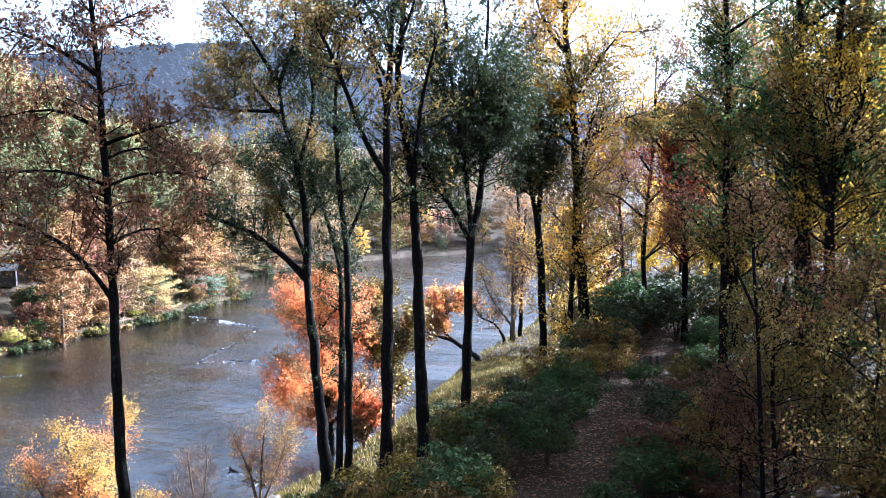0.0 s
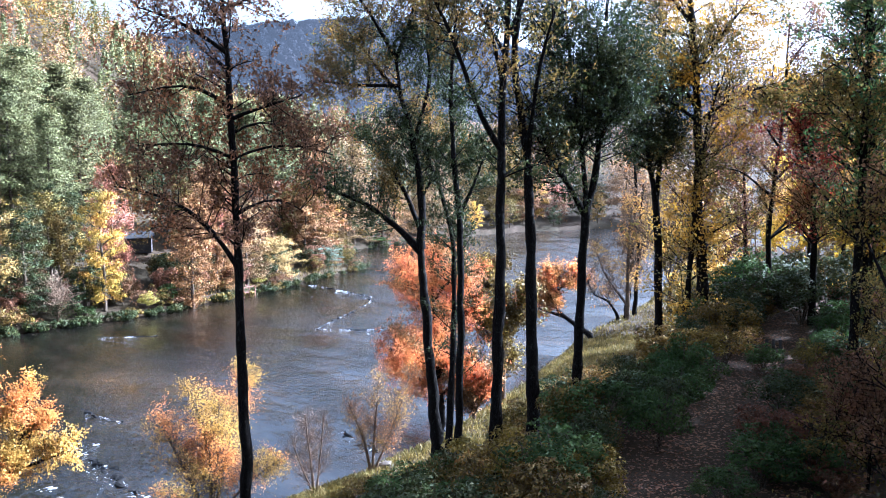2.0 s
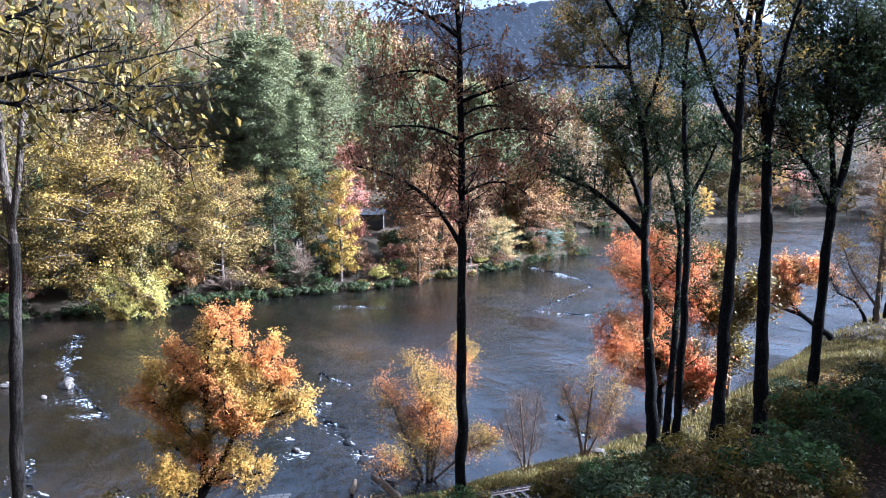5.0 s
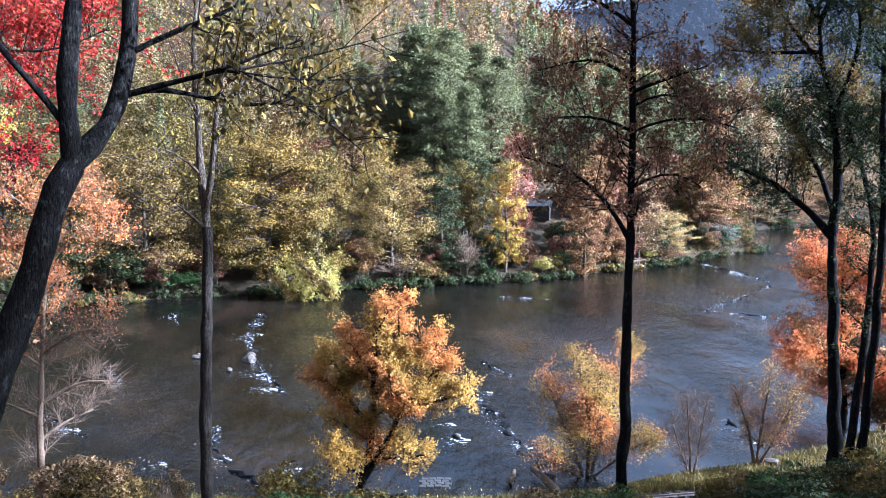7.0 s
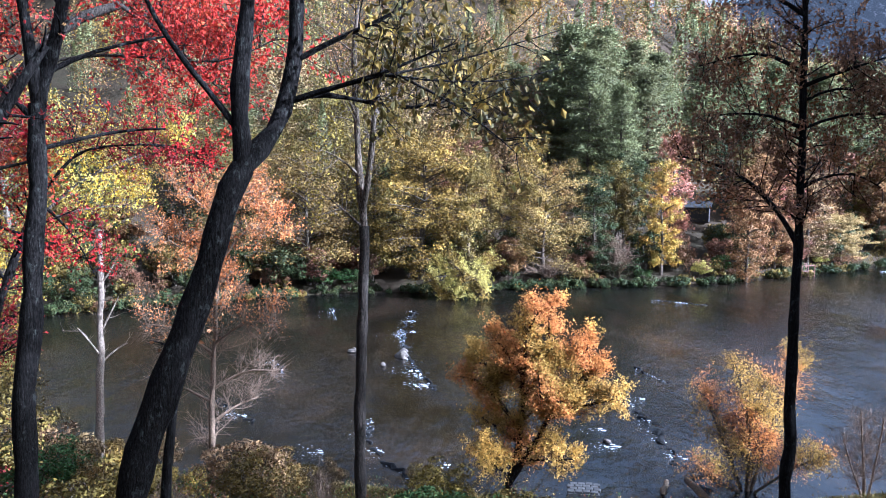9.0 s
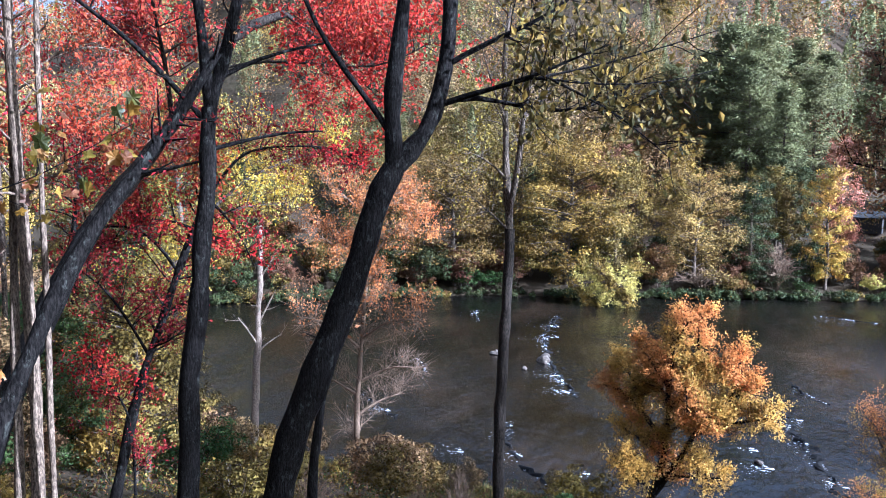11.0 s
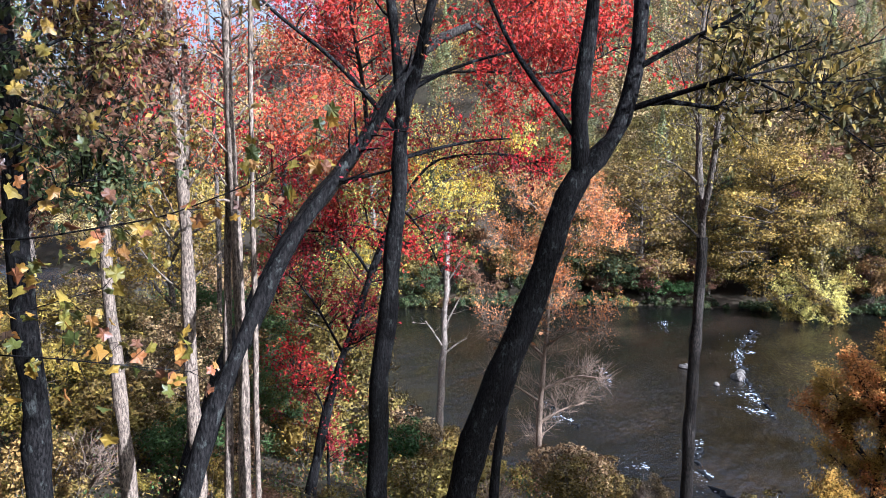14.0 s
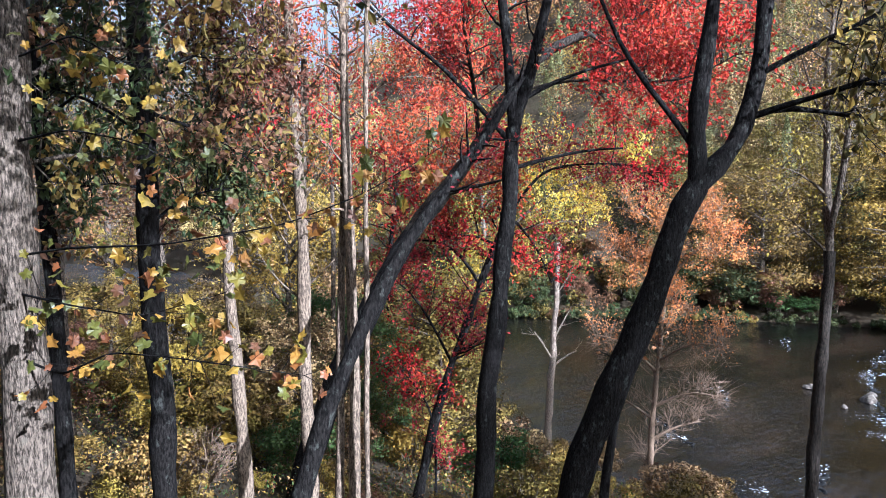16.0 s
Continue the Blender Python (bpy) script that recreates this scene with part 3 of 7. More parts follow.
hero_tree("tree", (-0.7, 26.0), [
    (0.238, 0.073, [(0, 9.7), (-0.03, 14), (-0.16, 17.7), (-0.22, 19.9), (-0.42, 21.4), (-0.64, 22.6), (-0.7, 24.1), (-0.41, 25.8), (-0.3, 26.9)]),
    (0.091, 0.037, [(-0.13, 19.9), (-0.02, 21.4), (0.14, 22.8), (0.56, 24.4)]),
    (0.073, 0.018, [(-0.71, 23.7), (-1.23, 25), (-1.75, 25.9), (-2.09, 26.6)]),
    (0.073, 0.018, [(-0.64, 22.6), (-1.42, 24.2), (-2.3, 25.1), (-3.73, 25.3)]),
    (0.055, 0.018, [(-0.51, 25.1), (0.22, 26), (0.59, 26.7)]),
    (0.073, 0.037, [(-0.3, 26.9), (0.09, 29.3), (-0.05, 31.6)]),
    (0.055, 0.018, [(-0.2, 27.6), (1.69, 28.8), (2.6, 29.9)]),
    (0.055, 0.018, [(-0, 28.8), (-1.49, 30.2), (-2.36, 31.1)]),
], BARK_SHADE_DARK, [("mixed", 1.0)], "tall dark trunk with lichen patches and few leaves", 5, bare=0.6, sec=(22, 1.9), trunk_sec=10, ter=(9, 0.7), per=7, size=0.115)
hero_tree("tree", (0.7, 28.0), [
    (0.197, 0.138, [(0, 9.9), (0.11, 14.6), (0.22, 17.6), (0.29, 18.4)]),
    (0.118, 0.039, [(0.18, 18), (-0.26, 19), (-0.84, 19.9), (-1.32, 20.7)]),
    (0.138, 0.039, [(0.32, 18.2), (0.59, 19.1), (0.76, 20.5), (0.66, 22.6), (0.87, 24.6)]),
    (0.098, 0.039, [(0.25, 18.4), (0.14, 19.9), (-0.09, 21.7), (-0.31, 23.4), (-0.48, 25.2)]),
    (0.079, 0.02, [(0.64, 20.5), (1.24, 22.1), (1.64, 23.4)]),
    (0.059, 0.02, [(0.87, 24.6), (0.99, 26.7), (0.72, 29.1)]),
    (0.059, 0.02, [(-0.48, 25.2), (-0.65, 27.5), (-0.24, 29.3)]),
], BARK_SHADE_DARK, [("darkgreen", 1.0)], "forked tree with a dense dark green crown", 6, bare=0.95, sec=(56, 2.3), ter=(12, 0.95), per=14, size=0.115)
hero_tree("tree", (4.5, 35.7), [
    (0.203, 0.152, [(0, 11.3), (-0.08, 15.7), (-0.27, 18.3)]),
    (0.127, 0.051, [(-0.22, 18), (-0.63, 20.5), (-0.87, 22.3), (-0.99, 23.8)]),
    (0.127, 0.051, [(-0.14, 18.3), (-0.01, 20.8), (0.2, 22), (0.62, 23.5)]),
], BARK_SHADE_DARK, [("darkgreen", 1.0)], "small forked tree with a dense dark green crown", 7, bare=0.9, sec=(60, 1.6), ter=(11, 0.8), per=13, size=0.125)
hero_tree("tree", (6.4, 35.4), [
    (0.279, 0.101, [(0, 11.4), (-0.24, 15.7), (-0.48, 18.2), (-0.53, 21.7), (-0.67, 23.7), (-0.96, 26.6), (-0.95, 29.6)]),
    (0.152, 0.051, [(-0.85, 11.9), (-0.69, 16.2), (-0.43, 18.8), (-0.23, 21.2), (0.26, 23.2)]),
    (0.101, 0.025, [(-0.53, 22.2), (-1.46, 23.7), (-2.69, 24.5)]),
    (0.101, 0.025, [(-0.67, 23.7), (0.5, 25.4), (1.46, 26.5)]),
    (0.101, 0.025, [(-0.88, 25.7), (-1.93, 27.2), (-2.42, 28.9)]),
    (0.076, 0.025, [(-0.53, 21.7), (0.98, 22.7), (2.42, 23.1)]),
] + [
    (0.076, 0.025, [(-0.53, 21.7), (-1.95, 22.8), (-3.2, 23.3)]),
    (0.076, 0.025, [(-0.84, 25.2), (-2.19, 25.7), (-3.43, 26)]),
    (0.101, 0.051, [(-0.95, 29.6), (-1.18, 32.2), (-0.93, 35.3)]),
    (0.076, 0.025, [(-0.95, 30), (-3.39, 31.6), (-4.62, 33.2)]),
    (0.076, 0.025, [(-1.04, 30.8), (1.21, 32), (2.38, 32.6)]),
    (0.076, 0.025, [(-1.13, 32.2), (-2.63, 34.2), (-3.36, 35.2)]),
], BARK_SHADE_DARK, [("yellow", 0.45), ("ochre", 0.25), ("mixed", 0.3)], "tall tree with glowing yellow leaves", 8, bare=0.62, sec=(44, 2.9), trunk_sec=34, ter=(12, 1.1), per=13, size=0.12)
# bark split by light: trunk coloured as shaded, fork as sunlit
hero_tree("tree", (-17.5, 13.4), [
    (0.186, 0.13, [(-0, 9.8), (0.04, 12.7), (0.15, 14.9), (0.18, 17.3)]),
    (0.115, 0.05, [(0.18, 17.2), (0.03, 18.7), (-0, 20.3), (-0.03, 22), (0.08, 23.7)]),
    (0.093, 0.031, [(0.21, 17.6), (0.42, 19.1), (0.49, 20.3), (0.73, 21.7), (1.18, 22.6), (1.48, 23.5)]),
    (0.046, 0.015, [(0.13, 17.2), (-0.28, 17.7), (-0.76, 18.1)]),
    (0.046, 0.015, [(0.03, 18.7), (-0.45, 19.3), (-1, 19.4)]),
    (0.046, 0.015, [(-0, 20.3), (-0.39, 21.2), (-0.64, 22.1)]),
    (0.046, 0.015, [(0.49, 20.3), (1, 21), (1.74, 21.6)]),
], BARK_PART_SHADED, [("yellowolive", 1.0)], "slender yellow-leaved tree, trunk coloured as shaded and fork as sunlit", 9, bare=0.6, sec=(16, 1.5), trunk_sec=0, ter=(8, 0.6), per=5, size=0.1, limb_bark=BARK_GREY)
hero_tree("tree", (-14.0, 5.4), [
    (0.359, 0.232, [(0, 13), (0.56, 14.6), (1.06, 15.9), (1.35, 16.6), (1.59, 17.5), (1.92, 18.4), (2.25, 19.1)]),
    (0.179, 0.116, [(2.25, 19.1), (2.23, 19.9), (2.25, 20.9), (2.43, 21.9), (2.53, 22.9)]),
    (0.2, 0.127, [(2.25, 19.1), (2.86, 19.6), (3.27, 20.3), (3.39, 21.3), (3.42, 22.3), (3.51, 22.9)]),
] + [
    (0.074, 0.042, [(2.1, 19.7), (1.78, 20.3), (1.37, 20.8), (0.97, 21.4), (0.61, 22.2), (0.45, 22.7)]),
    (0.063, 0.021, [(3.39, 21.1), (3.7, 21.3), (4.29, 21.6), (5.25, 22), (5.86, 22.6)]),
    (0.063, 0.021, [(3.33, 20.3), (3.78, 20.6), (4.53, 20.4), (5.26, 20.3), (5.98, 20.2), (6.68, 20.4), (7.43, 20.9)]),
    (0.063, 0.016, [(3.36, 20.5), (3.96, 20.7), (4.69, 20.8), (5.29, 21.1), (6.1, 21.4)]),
], BARK_SHADE_DARK, [("hanging", 1.0)], "thick dark leaning trunk forking into two limbs", 10, bare=2, sec=(30, 1.4), ter=(7, 0.6), per=2, size=0.19, limb_from=0.35, depth=0.3, droop=1.0, skip=(0, 1, 2, 3),
          # the last bough is unseen, added overhead to shade nearby trunks
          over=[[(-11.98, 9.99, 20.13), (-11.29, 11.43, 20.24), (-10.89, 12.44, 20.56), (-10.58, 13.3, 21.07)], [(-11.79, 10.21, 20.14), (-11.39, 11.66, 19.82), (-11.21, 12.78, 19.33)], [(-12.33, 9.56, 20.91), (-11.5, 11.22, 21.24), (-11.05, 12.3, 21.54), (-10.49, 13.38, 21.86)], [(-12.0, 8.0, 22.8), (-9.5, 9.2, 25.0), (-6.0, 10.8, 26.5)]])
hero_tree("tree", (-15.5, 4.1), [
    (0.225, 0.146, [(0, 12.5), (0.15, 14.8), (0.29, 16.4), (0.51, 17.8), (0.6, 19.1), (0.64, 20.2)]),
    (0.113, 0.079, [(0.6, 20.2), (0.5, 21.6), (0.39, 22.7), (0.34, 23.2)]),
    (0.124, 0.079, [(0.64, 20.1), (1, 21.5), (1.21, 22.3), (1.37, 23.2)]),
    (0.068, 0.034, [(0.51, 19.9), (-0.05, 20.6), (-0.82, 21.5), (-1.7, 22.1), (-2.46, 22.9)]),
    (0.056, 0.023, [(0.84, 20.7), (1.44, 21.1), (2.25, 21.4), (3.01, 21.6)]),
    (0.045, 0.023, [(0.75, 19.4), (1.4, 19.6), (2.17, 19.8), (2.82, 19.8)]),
], BARK_SHADE_DARK, [("rust", 1.0)], "dark trunk forking high above the slope", 11, bare=2, sec=(5, 1.2), per=1, size=0.1)
# lower trunk takes the shaded bark colour, the limbs above a lit one
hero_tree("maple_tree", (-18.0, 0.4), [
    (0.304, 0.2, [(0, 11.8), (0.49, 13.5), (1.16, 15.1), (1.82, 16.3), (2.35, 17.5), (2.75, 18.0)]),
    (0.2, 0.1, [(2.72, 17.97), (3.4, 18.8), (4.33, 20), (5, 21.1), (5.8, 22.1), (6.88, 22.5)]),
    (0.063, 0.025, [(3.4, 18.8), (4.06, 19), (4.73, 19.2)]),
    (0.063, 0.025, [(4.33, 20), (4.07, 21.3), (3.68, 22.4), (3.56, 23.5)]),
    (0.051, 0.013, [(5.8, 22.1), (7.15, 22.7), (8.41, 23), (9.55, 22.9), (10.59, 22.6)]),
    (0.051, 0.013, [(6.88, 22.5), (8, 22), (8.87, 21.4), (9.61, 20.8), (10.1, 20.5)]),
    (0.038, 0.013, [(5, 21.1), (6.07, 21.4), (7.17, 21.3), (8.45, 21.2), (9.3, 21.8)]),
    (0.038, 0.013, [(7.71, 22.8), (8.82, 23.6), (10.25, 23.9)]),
], BARK_SHADE_DARK, [("darkred", 0.3), ("red", 0.7)], "leaning trunk coloured darker where shaded, with a scarlet maple crown", 12, bare=2, sec=(36, 1.7), ter=(10, 0.8), per=10, size=0.105, depth=0.9, by_limb={4: 1, 5: 1, 6: 1, 7: 1}, skip=(1, 2), limb_bark=BARK_PART_SHADED)
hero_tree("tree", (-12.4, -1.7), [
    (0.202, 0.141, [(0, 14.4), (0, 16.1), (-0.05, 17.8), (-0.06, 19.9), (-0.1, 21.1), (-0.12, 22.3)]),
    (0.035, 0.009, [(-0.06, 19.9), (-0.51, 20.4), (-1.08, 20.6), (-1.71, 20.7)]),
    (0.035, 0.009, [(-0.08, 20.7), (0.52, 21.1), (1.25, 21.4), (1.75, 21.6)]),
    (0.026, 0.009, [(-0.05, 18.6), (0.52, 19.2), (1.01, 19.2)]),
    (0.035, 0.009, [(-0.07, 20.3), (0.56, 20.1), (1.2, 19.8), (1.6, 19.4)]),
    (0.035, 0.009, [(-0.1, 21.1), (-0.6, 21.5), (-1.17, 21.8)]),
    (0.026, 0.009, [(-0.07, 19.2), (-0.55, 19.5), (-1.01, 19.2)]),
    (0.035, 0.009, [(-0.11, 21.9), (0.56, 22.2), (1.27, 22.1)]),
], BARK_SHADE_DARK, [("darkgreen", 0.45), ("brown", 0.35), ("mixed", 0.2)], "straight dark furrowed trunk with drooping leaves", 13, bare=2, sec=(30, 1.2), ter=(9, 0.5), per=8, size=0.125, droop=0.8)
PORCH_TREE = hero_tree("tree", (-9.1, -2.6), [
    (0.267, 0.227, [(0, 15.9), (-0, 17.4), (-0.04, 18.6), (-0.03, 19.8), (-0, 21.2), (-0.01, 21.5)]),
    (0.04, 0.01, [(-0.02, 20.3), (0.39, 20.7), (0.89, 20.9), (1.47, 20.8)]),
    (0.04, 0.01, [(-0.03, 19.5), (0.34, 19.8), (0.73, 19.9), (1.06, 19.6)]),
    (0.04, 0.01, [(0, 21), (0.48, 21.4), (1.02, 21.3)]),
], BARK_GREY, [("darkgreen", 0.6), ("mixed", 0.4)], "thick furrowed grey trunk lit by the sun", 14, bare=2, sec=(20, 0.9), ter=(7, 0.4), per=5, size=0.11, droop=0.8, limb_from=0.2,
          # unseen limbs added overhead to shade the trunks beside the porch
          over=[[(-9.1, -2.5, 21.3), (-7.0, -1.0, 23.0), (-4.4, 0.6, 23.6)], [(-9.1, -2.5, 21.5), (-8.0, -0.4, 23.4), (-6.4, 2.2, 24.6)], [(-9.1, -2.5, 21.5), (-7.6, -2.2, 23.2), (-4.8, -1.4, 24.2)], [(-9.1, -2.5, 21.6), (-8.6, 0.0, 24.0), (-8.2, 2.6, 25.5)], [(-9.1, -2.5, 21.6), (-6.5, 0.2, 22.6), (-3.5, 2.6, 22.8), (-1.0, 4.2, 23.6)], [(-9.1, -2.5, 22.0), (-6.6, 0.6, 24.4), (-3.0, 3.2, 25.4)]])
hero_tree("tree", (-12.6, -3.1), [
    (0.137, 0.101, [(0, 14.4), (-0.03, 17), (-0.08, 19.5), (-0.07, 21.9), (-0.07, 22.3)]),
], BARK_SHADE_DARK, [("mixed", 1.0)], "thin dark trunk beside a thick one", 15, bare=0.55, trunk_sec=8, ter=(6, 0.4), per=2, size=0.11)
hero_tree("tree", (-13.4, -0.536), [
    (0.123, 0.066, [(0, 13.939), (-0.087, 16.217), (-0.154, 17.624), (-0.188, 19.165), (-0.208, 21.242), (-0.201, 22.582)]),
    (0.047, 0.028, [(-0.168, 18.964), (-0.335, 20.103), (-0.429, 21.041), (-0.442, 22.448)]),
    (0.038, 0.019, [(-0.087, 18.361), (0.121, 19.232), (0.315, 19.902), (0.791, 20.773)]),
    (0.028, 0.009, [(-0.208, 19.902), (-0.71, 20.304), (-1.126, 20.438), (-1.642, 19.969)]),
    (0.028, 0.009, [(-0.221, 20.773), (0.268, 21.242), (0.797, 21.175)]),
    (0.028, 0.009, [(-0.168, 18.562), (-0.596, 18.83), (-1.005, 19.165), (-1.514, 19.165)]),
], BARK_PALE, [("brown", 0.6), ("darkgreen", 0.4)], "pale slender trunk with hanging brown leaves", 16, bare=0.5, trunk_sec=14, sec=(30, 1.005), ter=(9, 0.469), per=8, size=0.087, twig=0.004)
hero_tree("tree", (-13.2, 0.528), [
    (0.13, 0.075, [(0, 13.824), (-0.033, 15.738), (-0.04, 19.17), (-0.132, 20.754), (-0.172, 22.404)]),
    (0.084, 0.046, [(0.145, 15.342), (0.073, 17.058), (0.053, 19.17), (0.059, 21.216)]),
], BARK_PALE, [("rust", 1.0)], "twin grey trunks side by side", 17, bare=0.6, trunk_sec=10, per=2, sec=(10, 1.056), ter=(7, 0.396), size=0.086, twig=0.004)
hero_tree("maple_tree", (-23.9, 2.3), [
    (0.186, 0.101, [(0, 9.1), (0.02, 14.3), (-0.02, 17.7), (-0.12, 21), (-0.15, 24.9)]),
    (0.051, 0.017, [(-0.05, 19.4), (-0.98, 20.5), (-1.95, 21), (-3.09, 20.4)]),
    (0.051, 0.017, [(-0.12, 21), (1.35, 22.2), (2.69, 22.3), (3.87, 21.7)]),
    (0.051, 0.017, [(-0.09, 20.2), (1, 20.7), (2, 20.2), (3.35, 19.4), (4.21, 19.2)]),
    (0.051, 0.017, [(-0.13, 22.3), (-1.25, 22.9), (-2.37, 23.1)]),
    (0.051, 0.017, [(-0.14, 23.3), (1.37, 23.9), (3.03, 24)]),
    (0.051, 0.017, [(-0.01, 18), (0.97, 18.9), (1.98, 18.9), (3, 18.5)]),
], BARK_PALE, [("orangered", 0.5), ("darkred", 0.3), ("red", 0.2)], "pale straight trunk with red maple leaves", 18, bare=0.6, trunk_sec=20, sec=(54, 2.0), ter=(9, 0.85), per=8, size=0.11, depth=0.8)
hero_tree("tree", (-12.749, 0.973), [
    (0.072, 0.045, [(0, 13.97), (0.097, 17.657), (0.184, 20.319), (0.241, 22.265)]),
], BARK_PALE, [("rust", 1.0)], "thin pale trunk catching sunlight", 19, bare=0.7, trunk_sec=8, per=2, sec=(10, 0.819), ter=(7, 0.307), size=0.067, twig=0.003)
hero_tree("tree", (-12.11, 1.356), [
    (0.052, 0.034, [(0, 14.304), (0.054, 18.596), (0.086, 21.081), (0.145, 22.166)]),
], BARK_PALE, [("rust", 1.0)], "thin grey trunk among pale ones", 20, bare=0.7, trunk_sec=8, per=2, sec=(10, 0.723), ter=(7, 0.271), size=0.059, twig=0.003)
hero_tree("tree", (-28.9, 2.0), [
    (0.102, 0.061, [(0, 10.7), (0.16, 16.3), (0.14, 21.3), (0.04, 24.8)]),
], BARK_GREY, [("yellowolive", 1.0)], "thin grey trunk with yellow leaves", 21, bare=0.6, trunk_sec=8, per=2)
hero_tree("tree", (-29.7, 4.0), [
    (0.148, 0.084, [(0, 7.6), (0.19, 11.8), (0.27, 15.1), (0.64, 19.3)]),
], BARK_SHADE_DARK, [("darkred", 1.0)], "thin dark trunk with red leaves", 22, bare=0.4, trunk_sec=16, per=4, size=0.12)
hero_tree("maple_tree", (-21.7, 3.8), [
    (0.139, 0.093, [(0, 9.9), (0.58, 12.4), (1.07, 14), (1.86, 16.2), (2.65, 18.1)]),
    (0.046, 0.015, [(1.86, 16.2), (1.09, 17.4), (0.15, 17.5), (-0.78, 17.2)]),
    (0.046, 0.015, [(1.07, 14), (0.45, 15.3), (-0.17, 16.3), (-0.79, 16.7)]),
    (0.046, 0.015, [(2.65, 18.1), (3.43, 17.3), (3.83, 16.2)]),
    (0.046, 0.015, [(0.58, 12.4), (0.11, 13.4), (-0.35, 13.9)]),
    (0.046, 0.015, [(2.65, 18.1), (3.58, 19.4), (4.98, 19.5), (6.39, 19.5), (7.35, 18.9)]),
    (0.046, 0.015, [(2.33, 17.3), (1.4, 17.8), (0.77, 17.5)]),
], BARK_SHADE_DARK, [("darkred", 0.8), ("red", 0.2)], "thin dark leaning trunk with deep red leaves", 23, bare=0.5, trunk_sec=18, sec=(28, 1.2), ter=(10, 0.65), per=7, size=0.1, depth=0.6)
hero_tree("tree", (-29.3, 6.3), [
    (0.127, 0.063, [(0, 6.7), (0.51, 12), (1.11, 14.6), (1.97, 16.6)]),
    (0.063, 0.021, [(1.97, 16.6), (3.65, 18.2), (5.53, 19.1), (7.21, 19.3)]),
    (0.063, 0.021, [(1.97, 16.6), (3.23, 17.2), (4.92, 17.4), (5.77, 17.2)]),
    (0.063, 0.021, [(1.54, 15.5), (0.26, 14.2), (-0.6, 13.8)]),
    (0.063, 0.021, [(1.97, 16.6), (3.01, 19.3), (4.05, 20.3)]),
], BARK_GREY, [("lime", 0.15), ("yellow", 0.4), ("yellowolive", 0.45)], "thin leaning trunk with bright yellow leaves", 24, bare=0.3, trunk_sec=34, sec=(34, 1.6), ter=(9, 0.8), per=11, size=0.1)
hero_tree("tree", (-15.6, 6.8), [
    (0.12, 0.06, [(-0, 12.2), (0.32, 14.4), (0.48, 15.3), (0.56, 16.3)]),
], BARK_SHADE_DARK, [("rust", 1.0)], "small dark trunk beside the leaning tree", 25, bare=0.8, trunk_sec=4, per=1)
hero_tree("birch_tree", (-35.8, 12.7), [
    (0.214, 0.107, [(0, 5.5), (0.24, 9.8), (0.47, 13.9), (0.48, 15.8)]),
    (0.053, 0.027, [(0.26, 10.1), (-0.31, 11.2), (-0.58, 11.6)]),
    (0.053, 0.027, [(0.31, 11.2), (0.88, 12.3), (1.14, 12.8)]),
    (0.053, 0.027, [(0.42, 13.4), (0.87, 13.9), (1.18, 14.7)]),
    (0.053, 0.027, [(0.27, 9.8), (0.9, 10.4), (1.43, 10.5)]),
], BARK_PALE_SUNLIT, [("tan", 1.0)], "pale dead trunk with broken twigs", 26, bare=0.5, trunk_sec=10, sec=(5, 0.7), ter=(4, 0.4), per=0)
hero_tree("tree", (-32.1, 16.3), [
    (0.177, 0.051, [(0, 4.9), (0.03, 8.2), (0.25, 10.8), (0.42, 12.8), (0.56, 15.1), (0.64, 16.8)]),
    (0.076, 0.025, [(0.18, 10.3), (-1.3, 11.7), (-2.55, 11.9)]),
    (0.076, 0.025, [(0.29, 10.8), (1.58, 11.9), (2.98, 11.9)]),
    (0.076, 0.025, [(0.48, 13.3), (-1.12, 15.3), (-2.35, 15.8)]),
    (0.076, 0.025, [(0.53, 14.3), (1.94, 16.1), (3.31, 16.1)]),
    (0.076, 0.025, [(0.61, 16.1), (-0.44, 17.3), (-1.41, 18)]),
    (0.076, 0.025, [(0.61, 16.1), (1.44, 17.5), (2.59, 17.5)]),
    (0.076, 0.025, [(0.11, 8.2), (-1.51, 9.1), (-2.26, 9.3)]),
    (0.076, 0.025, [(0.12, 8.7), (1.64, 9.6), (2.82, 9.4)]),
    (0.076, 0.025, [(0.05, 7.2), (1.2, 7.8), (2.15, 7.9)]),
], TWIG_TAN, [("salmon", 1.0), ("tan", 0.01)], "tree with bare tan twigs and a salmon crown", 27, bare=0.25, sec=(26, 1.5), trunk_sec=40, ter=(17, 0.8), per=8, size=0.1, twig=0.009, leaf_above=12.7, droop=0.6)
hero_tree("tree", (9.9, 28.3), [
    (0.169, 0.084, [(0, 13.6), (0.05, 16.8), (0.09, 20.4), (0.1, 23.4), (0.04, 25.5)]),
    (0.063, 0.021, [(0.09, 19.8), (-0.63, 21.2), (-1.4, 22.1)]),
    (0.063, 0.021, [(0.12, 21.2), (0.85, 22.4), (1.56, 23.1)]),
    (0.084, 0.042, [(0.04, 25.5), (-0.13, 28.2), (0.02, 32)]),
    (0.063, 0.021, [(-0.03, 27.4), (-1.63, 29), (-2.41, 30)]),
    (0.063, 0.021, [(-0.08, 28.6), (1.48, 29.9), (2.34, 30.5)]),
    (0.063, 0.021, [(0.05, 25.1), (1.34, 26.1), (2.05, 26.6)]),
], BARK_SHADE_DARK, [("mixed", 0.5), ("green", 0.5)], "dark straight tree with olive-green leaves", 28, bare=0.35, sec=(30, 2.2), trunk_sec=60, ter=(9, 0.8), per=12, size=0.115)
